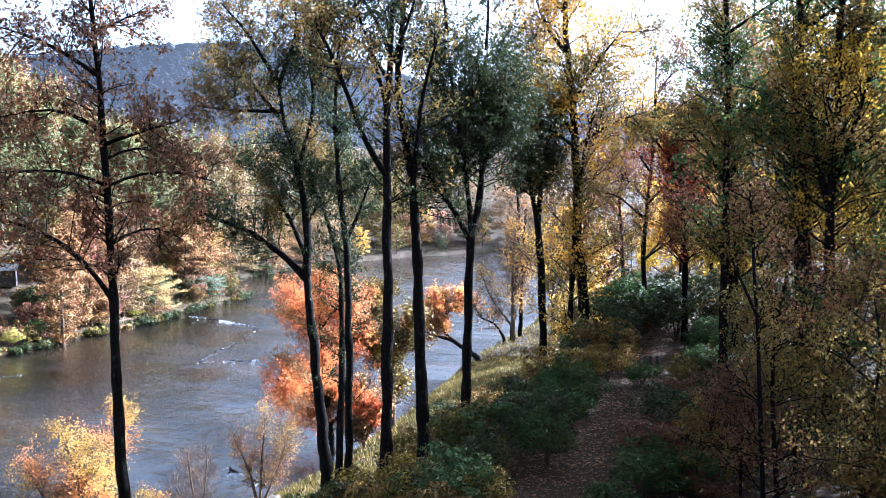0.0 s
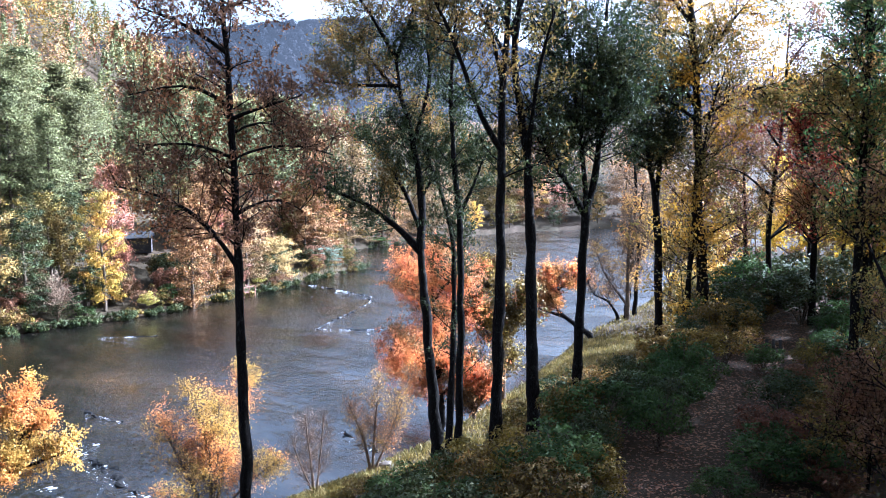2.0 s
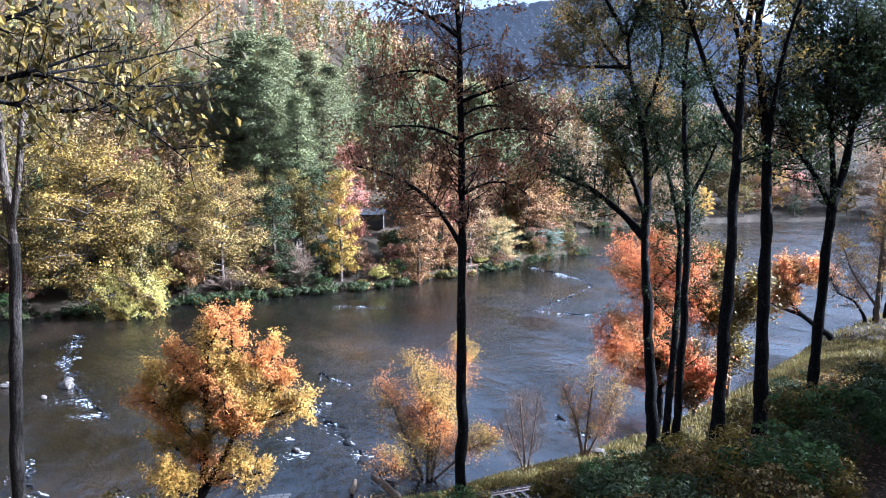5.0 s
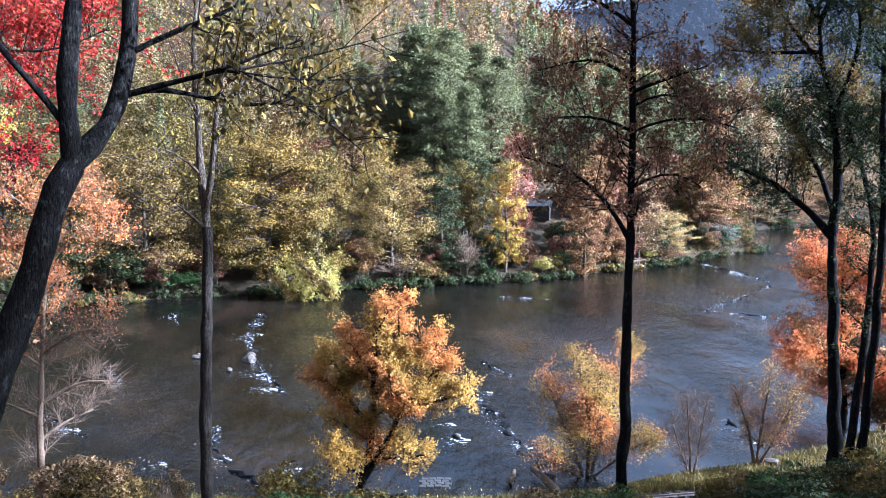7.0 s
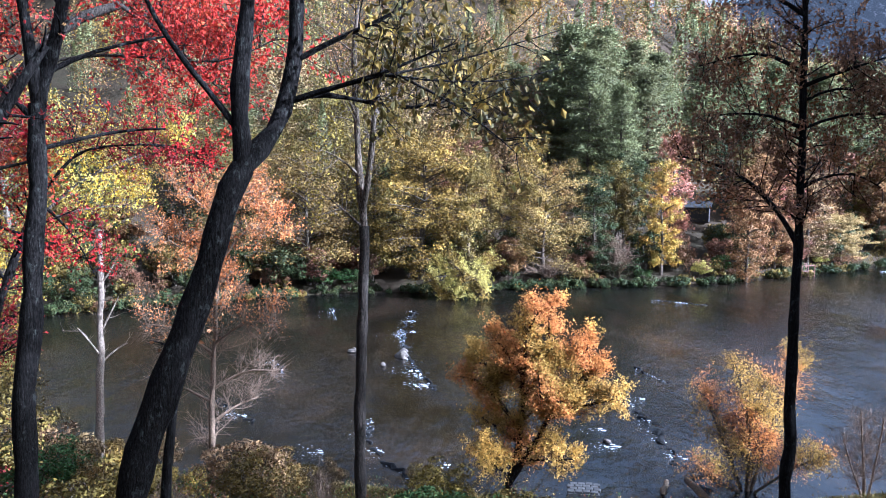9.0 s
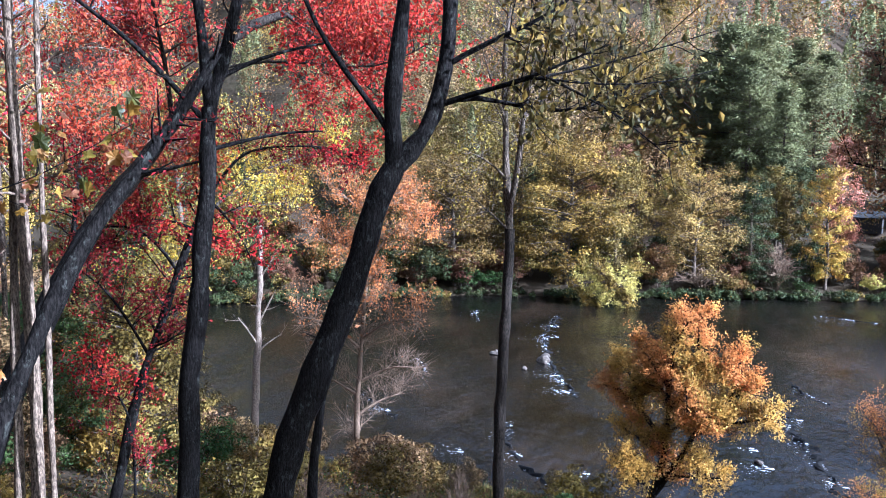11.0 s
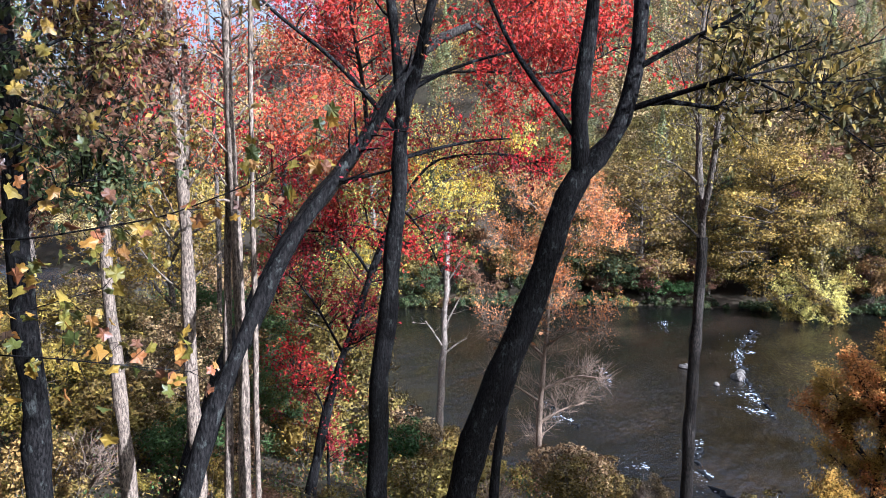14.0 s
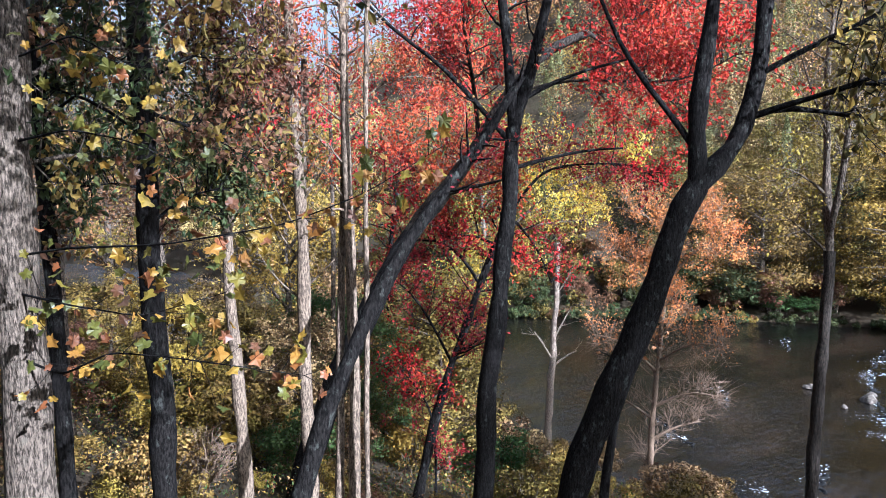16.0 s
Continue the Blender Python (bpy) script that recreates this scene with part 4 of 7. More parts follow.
hero_tree("tree", (11.0, 36.4), [
    (0.16, 0.08, [(0, 13), (-0.02, 16.6), (-0.14, 19.9), (-0.35, 21.7)]),
    (0.08, 0.027, [(-0.14, 19.9), (-0.84, 21.5), (-1.58, 22.3)]),
], BARK_SHADE_DARK, [("darkred", 0.6), ("rust", 0.4)], "small tree with dull red leaves", 29, bare=0.4, sec=(30, 2.0), trunk_sec=50, ter=(9, 0.8), per=10, size=0.12)
hero_tree("tree", (11.2, 24.6), [
    (0.19, 0.095, [(0, 14.7), (-0.14, 19.1), (-0.35, 22.7), (-0.3, 25), (-0.4, 26.4)]),
    (0.076, 0.019, [(-0.21, 20.3), (-0.89, 21.3), (-1.55, 22.1)]),
    (0.076, 0.038, [(-0.4, 26.4), (-0.36, 28.7), (-0.71, 31.7)]),
    (0.057, 0.019, [(-0.38, 27.4), (-1.95, 29), (-2.78, 30)]),
    (0.057, 0.019, [(-0.38, 28.4), (0.99, 29.4), (1.85, 29.9)]),
    (0.057, 0.019, [(-0.33, 24.4), (0.91, 25.2), (1.79, 25.8)]),
], BARK_SHADE_DARK, [("green", 0.6), ("mixed", 0.4)], "dark tree with green leaves", 30, bare=0.4, sec=(30, 2.4), trunk_sec=60, ter=(9, 0.8), per=12, size=0.115)
hero_tree("tree", (11.3, 23.4), [
    (0.183, 0.073, [(0, 14.6), (-0.02, 19.4), (0.15, 21.9), (0.09, 24.1), (0.38, 25.8)]),
    (0.11, 0.055, [(-0.01, 19.1), (-0.42, 20.4), (-0.6, 22.2)]),
    (0.091, 0.037, [(0.01, 19.7), (0.59, 21.5), (0.99, 23.1)]),
    (0.073, 0.037, [(0.38, 25.8), (0.34, 28.2), (0.57, 30.9)]),
    (0.055, 0.018, [(0.36, 26.9), (1.73, 27.9), (2.52, 28.5)]),
    (0.055, 0.018, [(0.34, 28.2), (-0.85, 29.6), (-1.46, 30.6)]),
], BARK_SHADE_DARK, [("mixed", 0.6), ("yellow", 0.4)], "many-stemmed dark tree with yellow-green leaves", 31, bare=0.4, sec=(30, 2.4), trunk_sec=50, ter=(9, 0.8), per=12, size=0.115)
hero_tree("sapling", (5.6, 13.9), [
    (0.053, 0.021, [(0, 14.1), (-0.09, 16.5), (-0.21, 18.6), (-0.27, 19.7)]),
    (0.032, 0.011, [(-0.15, 17.4), (-0.53, 18.3), (-0.72, 18.7)]),
], BARK_SHADE_DARK, [("brown", 0.5), ("mixed", 0.5)], "thin sapling with brownish leaves", 32, bare=0.2, sec=(14, 1.0), trunk_sec=26, ter=(8, 0.5), per=8, size=0.075)
hero_tree("sapling", (6.2, 14.7), [
    (0.056, 0.023, [(0, 13.7), (-0.15, 15.8), (-0.07, 17.3), (0.14, 18.2)]),
    (0.034, 0.011, [(-0.09, 17.3), (-0.39, 18.1), (-0.5, 18.7)]),
], BARK_SHADE_DARK, [("rust", 0.5), ("mixed", 0.5)], "thin sapling with rusty leaves", 33, bare=0.2, sec=(14, 1.0), trunk_sec=26, ter=(8, 0.5), per=8, size=0.075)
hero_tree("tree", (9.1, 106.6), [
    (0.376, 0.151, [(0, -0.3), (0.51, 8.3), (1.01, 15.8), (0.82, 21.8)]),
    (0.301, 0.113, [(1.06, 0.3), (1.51, 12.1), (1.92, 18.1)]),
    (0.226, 0.075, [(-0.97, 0.7), (-2.31, 3), (-4.2, 3.8), (-5.09, 6.1)]),
], BARK_SHADE_DARK, [("tan", 0.5), ("salmon", 0.5)], "twin-trunked tree with thin orange leaves on the grassy bank", 34, bare=0.25, sec=(26, 3.0), trunk_sec=50, ter=(8, 1.2), per=2, size=0.3, twig=0.015)

# the trees on the near river bank
hero_tree("tree", (-29.1, 32.6), [
    (0.277, 0.092, [(0, -0.2), (0.62, 2.2), (0.92, 4.9), (0.89, 7.5), (1.03, 9.4)]),
    (0.215, 0.061, [(-0.1, -0.1), (1.42, 2.6), (2.67, 4.9), (3.92, 6.5), (5.5, 7.2)]),
    (0.154, 0.061, [(0.77, 3.6), (-0.51, 5.2), (-1.78, 6.2), (-2.72, 6.2)]),
    (0.123, 0.031, [(0.91, 5.5), (2.31, 7.5), (2.29, 9.1), (2.27, 10.7)]),
    (0.123, 0.031, [(0.9, 6.8), (-0.21, 8.1), (-0.85, 8.8)]),
    (0.123, 0.031, [(2.36, 4.4), (4.25, 5.5), (6, 6.2)]),
    (0.092, 0.031, [(0.22, 0.9), (-0.82, 2.2), (-1.61, 3.2)]),
    (0.092, 0.031, [(1.11, 1.9), (2.39, 2.2), (3.67, 2.6)]),
] + [
    (0.092, 0.031, [(3.92, 6.5), (4.52, 8.2), (4.19, 9.1)]),
    (0.092, 0.031, [(-0.51, 5.2), (-1.15, 7.2), (-2.1, 7.5)]),
    (0.092, 0.031, [(0.99, 7.5), (2.62, 8.2), (3.58, 7.5)]),
    (0.092, 0.031, [(0.71, 2.9), (-0.5, 3.6), (-1.46, 4.2)]),
    (0.092, 0.031, [(0.91, 5.9), (0.11, 7.2), (-0.52, 6.2)]),
    (0.092, 0.031, [(1.39, 5.5), (2.65, 5.9), (3.62, 5.5)]),
    (0.092, 0.031, [(0.92, 4.2), (2.02, 5.5), (1.69, 7.2)]),
    (0.092, 0.031, [(0.97, 8.8), (1.34, 10.1), (1.65, 10.6)]),
], BARK_SHADE_DARK, [("apricot", 0.55), ("gold", 0.45)], "rounded orange and gold tree at the water's edge", 41, bare=0.3, sec=(34, 1.2), trunk_sec=26, ter=(11, 0.75), per=16, size=0.096, leaf_above=1.5, soft=0.7, group="near bank trees", depth=1.1, by_limb={6: 1, 7: 1, 11: 1, 5: 1})
hero_tree("tree", (-19.7, 42.7), [
    (0.165, 0.05, [(0, -0.4), (0.05, 2.9), (-0.36, 5.2), (-0.93, 7.3)]),
    (0.132, 0.033, [(0.16, -0.3), (1.18, 3.6), (1.89, 6.1), (2.5, 7.2)]),
    (0.132, 0.033, [(-0.17, -0.3), (-1.45, 2.7), (-2.35, 4.8), (-2.7, 5.4)]),
    (0.099, 0.033, [(0.05, 0), (0.52, 3.6), (0.58, 6.3)]),
    (0.099, 0.033, [(0.13, -0.3), (2.21, 2.3), (3.46, 3.5)]),
    (0.099, 0.033, [(-0.14, -0.3), (-1.91, 1.3), (-2.94, 1.9)]),
], BARK_GREY, [("apricot", 0.5), ("gold", 0.5)], "many-stemmed small tree with thin orange leaves", 42, bare=0.25, sec=(50, 1.5), trunk_sec=46, ter=(12, 0.9), per=7, size=0.08, soft=0.7, group="near bank trees", depth=1.0, leaf_above=1.9)
hero_tree("shrub", (-14.5, 45.8), [
    (0.101, 0.034, [(0, 0.2), (-0.17, 2.4), (-0.46, 5.1)]),
    (0.068, 0.034, [(0.13, 0.3), (0.46, 2.5), (0.67, 4.6)]),
    (0.068, 0.034, [(-0.06, 0.2), (-0.81, 2.3), (-1.19, 3.7)]),
], TWIG_TAN, [("tan", 1.0)], "bare grey shrub at the water's edge", 43, bare=0.2, sec=(40, 1.2), trunk_sec=40, ter=(12, 0.7), per=0, group="near bank shrubs", category="shrub", twig=0.01)
hero_tree("shrub", (-11.6, 48.6), [
    (0.105, 0.035, [(-0, 0.6), (-0.45, 2.9), (-1.37, 5.2)]),
    (0.105, 0.035, [(0.09, 0.7), (0.3, 3.7), (0.6, 6.5)]),
    (0.07, 0.035, [(0.22, 0.7), (1.26, 3.1), (2.05, 5.3)]),
    (0.07, 0.035, [(0.16, 0.7), (1.83, 3.9), (2.56, 6.7)]),
], TWIG_TAN, [("gold", 0.6), ("salmon", 0.4)], "thin shrub with pale orange leaves on the grassy bank", 44, bare=0.3, sec=(40, 1.2), trunk_sec=40, ter=(10, 0.7), per=2, size=0.1, group="near bank shrubs", category="shrub", twig=0.01)
hero_tree("tree", (-8.7, 61.4), [
    (0.262, 0.087, [(0, -0.4), (-0.37, 3.4), (-0.71, 7.9), (-0.86, 11.8), (-0.68, 13.8)]),
    (0.174, 0.044, [(-0.38, 3.9), (-2.08, 6), (-3.85, 6.9)]),
    (0.174, 0.044, [(-0.55, 6.1), (1.36, 8.4), (2.85, 8.9)]),
    (0.131, 0.044, [(-0.72, 8.8), (-2.59, 10.9), (-3.68, 11.3)]),
    (0.131, 0.044, [(-0.74, 9.7), (0.86, 11.9), (2.13, 12.3)]),
    (0.131, 0.044, [(-0.27, 2.5), (-2.92, 3.3), (-4.04, 3.7)]),
    (0.131, 0.044, [(-0.26, 2.1), (1.45, 3.9), (2.73, 4.4)]),
], BARK_SHADE_DARK, [("orange", 0.85), ("rust", 0.15)], "layered deep orange tree leaning over the river", 45, bare=0.2, sec=(60, 2.2), trunk_sec=90, ter=(11, 1.0), per=15, size=0.105, soft=0.7, up=-0.1, group="near bank trees", depth=1.3)
hero_tree("tree", (-6.1, 59.7), [
    (0.169, 0.042, [(-0, -0.3), (-0.07, 2.8), (0.09, 5.4)]),
    (0.127, 0.042, [(-0.04, 1.4), (-1.77, 4), (-2.42, 4.8)]),
    (0.127, 0.042, [(-0.04, 1.4), (1.16, 3.7), (1.56, 4.6)]),
], BARK_GREY, [("orange", 0.6), ("rust", 0.4)], "low orange tree on the near bank", 46, bare=0.2, sec=(34, 1.5), trunk_sec=40, ter=(10, 0.8), per=8, size=0.18, soft=0.7, group="near bank trees")
hero_tree("tree", (-4.3, 65.9), [
    (0.232, 0.093, [(0, -0.2), (-0.01, 5.5), (-0.24, 9.2), (-0.54, 12.4)]),
    (0.139, 0.046, [(0.02, 4.5), (-1.77, 7.3), (-2.72, 9.1)]),
    (0.139, 0.046, [(-0.01, 5.5), (1.35, 8.3), (2.18, 10.2)]),
    (0.139, 0.046, [(-0.17, 8.3), (-1.4, 11), (-1.87, 11.9)]),
], BARK_GREY, [("olive", 0.7), ("yellowolive", 0.3)], "olive-green tree on the near bank", 47, bare=0.2, sec=(40, 1.8), trunk_sec=60, ter=(10, 0.9), per=8, size=0.18, soft=0.7, group="near bank trees")
hero_tree("tree", (4.0, 91.9), [
    (0.324, 0.129, [(0, 1.1), (-1.64, 2.2), (-3.8, 3.8), (-5.08, 6), (-4.55, 8.5)]),
    (0.194, 0.065, [(-2.87, 3.2), (-5.63, 4), (-8.13, 5.2)]),
    (0.194, 0.065, [(-4.45, 5.4), (-2.71, 7.3), (-1.55, 8)]),
], BARK_SHADE_DARK, [("salmon", 0.5), ("orange", 0.5)], "orange-pink tree bent low over the water", 48, bare=0.5, sec=(46, 2.2), trunk_sec=60, ter=(10, 1.0), per=6, size=0.2, soft=0.7, group="near bank trees")
hero_tree("tree", (9.0, 103.6), [
    (0.366, 0.073, [(0, -0.8), (0.01, 6.8), (0.11, 12.3), (0.55, 17.1)]),
    (0.219, 0.073, [(0.05, 2.7), (-2.9, 6.7), (-4.36, 10.8)]),
    (0.219, 0.073, [(0.01, 6.8), (2.06, 11.1), (3.16, 14.5)]),
], BARK_GREY, [("tan", 0.5), ("gold", 0.5)], "tall thin tree with sparse tan leaves on the grassy bank", 49, bare=0.25, sec=(46, 2.6), trunk_sec=60, ter=(9, 1.2), per=2, size=0.22, twig=0.015, group="near bank trees")
hero_tree("tree", (13.0, 95.1), [
    (0.27, 0.068, [(0, 1.8), (0.06, 8.1), (-0.05, 13), (0.06, 16.7)]),
    (0.203, 0.068, [(0, 6.8), (1.43, 11.2), (2.12, 14.3)]),
    (0.203, 0.068, [(0, 6.8), (-1.39, 11.1), (-2.07, 13.6)]),
], BARK_GREY, [("tan", 0.4), ("yellow", 0.6)], "thin bare tree with few yellow leaves", 50, bare=0.3, sec=(40, 2.2), trunk_sec=40, ter=(9, 1.1), per=1, size=0.22, twig=0.015, group="near bank trees")
hero_tree("shrub", (-69.8, 73.0), [
    (0.284, 0.107, [(0, 2.2), (-1.8, 2.9), (-4.32, 3), (-7.21, 2.1)]),
    (0.213, 0.071, [(-1.44, 2.8), (-3.6, 1.4), (-5.4, 0.3)]),
    (0.213, 0.071, [(-1.08, 2.8), (-0.02, 4), (1.06, 4.4)]),
    (0.213, 0.071, [(-1.8, 2.9), (-3.61, 4.3), (-5.77, 4.5)]),
    (0.213, 0.071, [(-0.72, 2.5), (0.01, 1.1), (-0.7, -0)]),
    (0.213, 0.071, [(-3.6, 3), (-4.32, 1.8), (-2.87, 0.1)]),
], BARK_GREY, [("lime", 0.6), ("yellowolive", 0.4)], "yellow-green bush leaning low over the far water's edge", 51, bare=0.2, sec=(30, 2.0), trunk_sec=40, ter=(10, 0.9), per=9, size=0.15, soft=0.7, group="far bank shrubs", category="shrub", depth=0.9)



def puffs(rng, rx, rz, cz, n, per, size, spread=0.3, low=-0.75):
    """Leaf points over many small clumps inside an egg-shaped crown."""
    at, out = [], []
    while len(at) < n:
        c = rng.normal(size=3)
        c /= np.linalg.norm(c)
        if c[2] < low:
            continue
        c *= rng.uniform(0.45, 0.9)
        r = spread * rx * rng.uniform(0.6, 1.25)
        d = unit(rng.normal(size=(per, 3)) + c * 0.8 + np.array([0, 0, 0.25]))
        p = c * np.array([rx, rx, rz]) + np.array([0, 0, cz]) + d * r * rng.uniform(0.7, 1.08, per)[:, None] * np.array([1, 1, 0.7])
        at.append(p)
        out.append(d)
    return np.concatenate(at), np.concatenate(out)


def round_tree_meshes(seed, n=70, per=95, size=0.17, bare=False, twigs=8, rx=3.3, limbs=34):
    """Trunk and crown of a broadleaf tree of unit size, 10 high: sprays of leaves on the twigs of many limbs."""
    rng = np.random.default_rng(seed)
    root = thing("tree_model", (0, 0, 0), "", "")
    wood = Wood()
    path = resample([(0, 0, -0.4), (rng.uniform(-0.2, 0.2), rng.uniform(-0.2, 0.2), 2.5), (rng.uniform(-0.4, 0.4), rng.uniform(-0.4, 0.4), 6), (0, 0, 9.0)], 0.6)
    wood.tubes(path[None], np.linspace(0.17, 0.03, len(path))[None], 7)
    tw = []
    for k in range(limbs):
        z0 = 0.9 + 7.4 * (k + rng.uniform(0, 1)) / limbs
        a = 2.4 * k + rng.uniform(-0.5, 0.5)
        reach = rx * math.sqrt(max(0.04, 1 - ((z0 - 3.9) / 5.6) ** 2)) * rng.uniform(0.62, 1.08)
        rise = reach * rng.uniform(0.1, 0.5) + 0.1 * max(0, z0 - 4)
        way = np.array([math.cos(a), math.sin(a), 0])
        start = path[min(len(path) - 1, int((z0 + 0.4) / 9.4 * len(path)))]
        steps = np.linspace(0, 1, 5)[:, None]
        pts = start + way * reach * steps + np.array([0, 0, 1.0]) * rise * (1.5 * steps - 0.55 * steps**2) + np.cumsum(rng.normal(size=(5, 3)) * 0.07 * rx / 3, axis=0)
        wood.tubes(pts[None], np.linspace(0.05, 0.012, 5)[None], 4)
        tw.append(scatter_branches(pts, None, twigs, 0.25, 1.0, 1.15 * rx / 3.3, rng, 0.05, 0.55, 3)[0])
    tw.append(scatter_branches(path, None, 12, 0.75, 1.0, 1.1 * rx / 3.3, rng, 0.4, 0.4, 3)[0])
    tw = np.concatenate(tw)
    if bare:
        tw = np.concatenate([tw, tw + rng.normal(size=(len(tw), 1, 3)) * 0.15])
    wood.tubes(tw, np.array([0.018, 0.012, 0.005])[None] * np.ones((len(tw), 1)), 3)
    wood.object("trunk", BARK_GREY, root)
    total = n * per
    full = rng.uniform(0.25, 1.0, len(tw)) ** 1.3
    pick = rng.choice(len(tw), total, p=full / full.sum())
    t = rng.uniform(0.05, 1.12, total)
    off = rng.normal(size=(total, 3)) * np.array([0.2, 0.2, 0.13]) * (0.6 + 0.12 * rx)
    at = tw[pick, 0] + (tw[pick, 2] - tw[pick, 0]) * t[:, None] + off
    out = 0.55 * unit((at - [0, 0, 4.2]) * [1, 1, 0.7]) + 0.6 * unit(off) + [0, 0, 0.35]
    v, f, soft = clump_leaves(at, size, rng, out, 0.75, 0.6)
    mesh_object("crown", v, [f], LEAF["olive"], root, True, normals=soft)
    return root


def pine_meshes(seed):
    """A tall pine of unit size: 10 high, 3 wide."""
    rng = np.random.default_rng(seed)
    root = thing("pine_model", (0, 0, 0), "", "")
    wood = Wood()
    path = resample([(0, 0, -0.3), (0.05, 0, 5), (0, 0, 10)], 0.8)
    wood.tubes(path[None], np.linspace(0.13, 0.02, len(path))[None], 7)
    at, out = [], []
    for z in np.arange(2.6, 9.9, 0.3):
        reach = 1.55 * (1 - ((z - 2.4) / 8.0) ** 1.7) * rng.uniform(0.75, 1.1) + 0.15
        if z < 4:
            reach *= 0.75
        for k in range(7):
            a = rng.uniform(0, 2 * math.pi)
            l = reach * rng.uniform(0.55, 1.15)
            tipz = z + 0.1 * l + rng.uniform(-0.1, 0.15)
            tip = np.array([math.cos(a) * l, math.sin(a) * l, tipz])
            root_at = np.array([0, 0, z - 0.1])
            wood.tubes(np.array([[root_at, (root_at + tip) / 2 - [0, 0, 0.05], tip]]), np.array([[0.025, 0.018, 0.008]]), 3)
            m = 150
            s = rng.uniform(0.35, 1.05, m)
            p = root_at + (tip - root_at) * s[:, None] + rng.normal(size=(m, 3)) * np.array([0.15, 0.15, 0.1])
            at.append(p)
            out.append(np.tile(unit(tip - root_at) + [0, 0, 0.3], (m, 1)))
    wood.object("trunk", BARK_GREY, root)
    at, out = np.concatenate(at), np.concatenate(out)
    v, f, soft = clump_leaves(at, 0.105, rng, out + [0, 0, 0.35], 0.45, 0.9)
    mesh_object("crown", v, [f], LEAF["needle"], root, True, normals=soft)
    return root


def shrub_meshes(seed, n=32, per=90, size=0.078, stems=9):
    """A many-stemmed shrub of unit size: 2 high, 2 wide."""
    rng = np.random.default_rng(seed)
    root = thing("shrub_model", (0, 0, 0), "", "")
    wood = Wood()
    a = rng.uniform(0, 2 * math.pi, stems)
    lean = rng.uniform(0.2, 0.9, stems)
    pts = np.zeros((stems, 4, 3))
    for k, s in enumerate((0, 0.33, 0.67, 1.0)):
        pts[:, k] = np.stack([np.cos(a) * lean * s**1.3, np.sin(a) * lean * s**1.3, -0.1 + 1.8 * s * (1.1 - 0.4 * lean)], 1)
    wood.tubes(pts, np.linspace(0.025, 0.006, 4)[None] * np.ones((stems, 1)), 4)
    tw = np.concatenate([scatter_branches(pts[k], None, 4, 0.25, 1.0, 0.5, rng, 0.25, 0.6, 3)[0] for k in range(stems)])
    wood.tubes(tw, np.array([0.007, 0.005, 0.003])[None] * np.ones((len(tw), 1)), 3)
    wood.object("brushwood", BARK_GREY, root)
    at, out = puffs(rng, 0.85, 0.85, 1.05, n, per, size, 0.34, -0.8)
    v, f, soft = clump_leaves(at, size, rng, out, 0.65, 0.6)
    mesh_object("foliage", v, [f], LEAF["green"], root, True, normals=soft)
    return root


def bare_shrub_mesh(seed):
    """A leafless fan of pale stems and twigs, 2 high, 2 wide."""
    rng = np.random.default_rng(seed)
    root = thing("shrub_model", (0, 0, 0), "", "")
    wood = Wood()
    stems = 26
    a, lean = rng.uniform(0, 2 * math.pi, stems), rng.uniform(0.1, 1.0, stems)
    steps = np.linspace(0, 1, 5)
    pts = np.stack([np.cos(a)[:, None] * lean[:, None] * steps**1.4, np.sin(a)[:, None] * lean[:, None] * steps**1.4, -0.1 + 2.0 * steps * (1.1 - 0.55 * lean[:, None] * steps)], -1)
    pts[:, 1:] += rng.normal(size=(stems, 4, 3)) * 0.04
    wood.tubes(pts, np.linspace(0.022, 0.008, 5)[None] * np.ones((stems, 1)), 4)
    tw = np.concatenate([scatter_branches(pts[k], None, 11, 0.3, 1.0, 0.55, rng, 0.25, 0.6, 3)[0] for k in range(stems)])
    wood.tubes(tw, np.array([0.01, 0.008, 0.005])[None] * np.ones((len(tw), 1)), 3)
    wood.object("brushwood", TWIG_TAN, root)
    return root


FAR_ROUND = [round_tree_meshes(120 + i, 40 + 4 * i, 165, 0.17, False, 4, 3.3, 22) for i in range(5)]
TALL_ROUND = [round_tree_meshes(140 + i, 90 + 6 * i, 250, 0.105, False, 9, 3.3, 46) for i in range(3)]
ROUND = [round_tree_meshes(100 + i, 104 + 4 * i, 200, 0.125, i == 3) for i in range(5)]
NARROW = [round_tree_meshes(160 + i, 80, 165, 0.12, False, 7, 1.9, 40) for i in range(3)]
BARE_SHRUB = [bare_shrub_mesh(340 + i) for i in range(2)]
PINE = [pine_meshes(200 + i) for i in range(3)]
SHRUB = [shrub_meshes(300 + i) for i in range(4)]
FAR_SHRUB = [shrub_meshes(320 + i, 40, 60, 0.1, 6) for i in range(4)]


def plant(model, name, x, y, high, wide, unit_high, unit_wide, leaf, label, category, group, rng, bark=None, sink=0.0, kind=""):
    z = ground_at(x, y) - sink
    ob = copy_thing(model, pose(x, y, z, 0, 0, rng.uniform(0, 360)) @ Matrix.Diagonal((wide / unit_wide, wide / unit_wide, high / unit_high, 1)))
    ob.name = name
    tagged(ob, label, category, group, kind)
    for c in ob.children:
        c.name = c.name.split(".")[0]
        slot = c.material_slots[0]
        if c.name.startswith(("crown", "foliage")):
            slot.link = "OBJECT"
            slot.material = LEAF[leaf]
        elif bark:
            slot.link = "OBJECT"
            slot.material = bark
    return ob


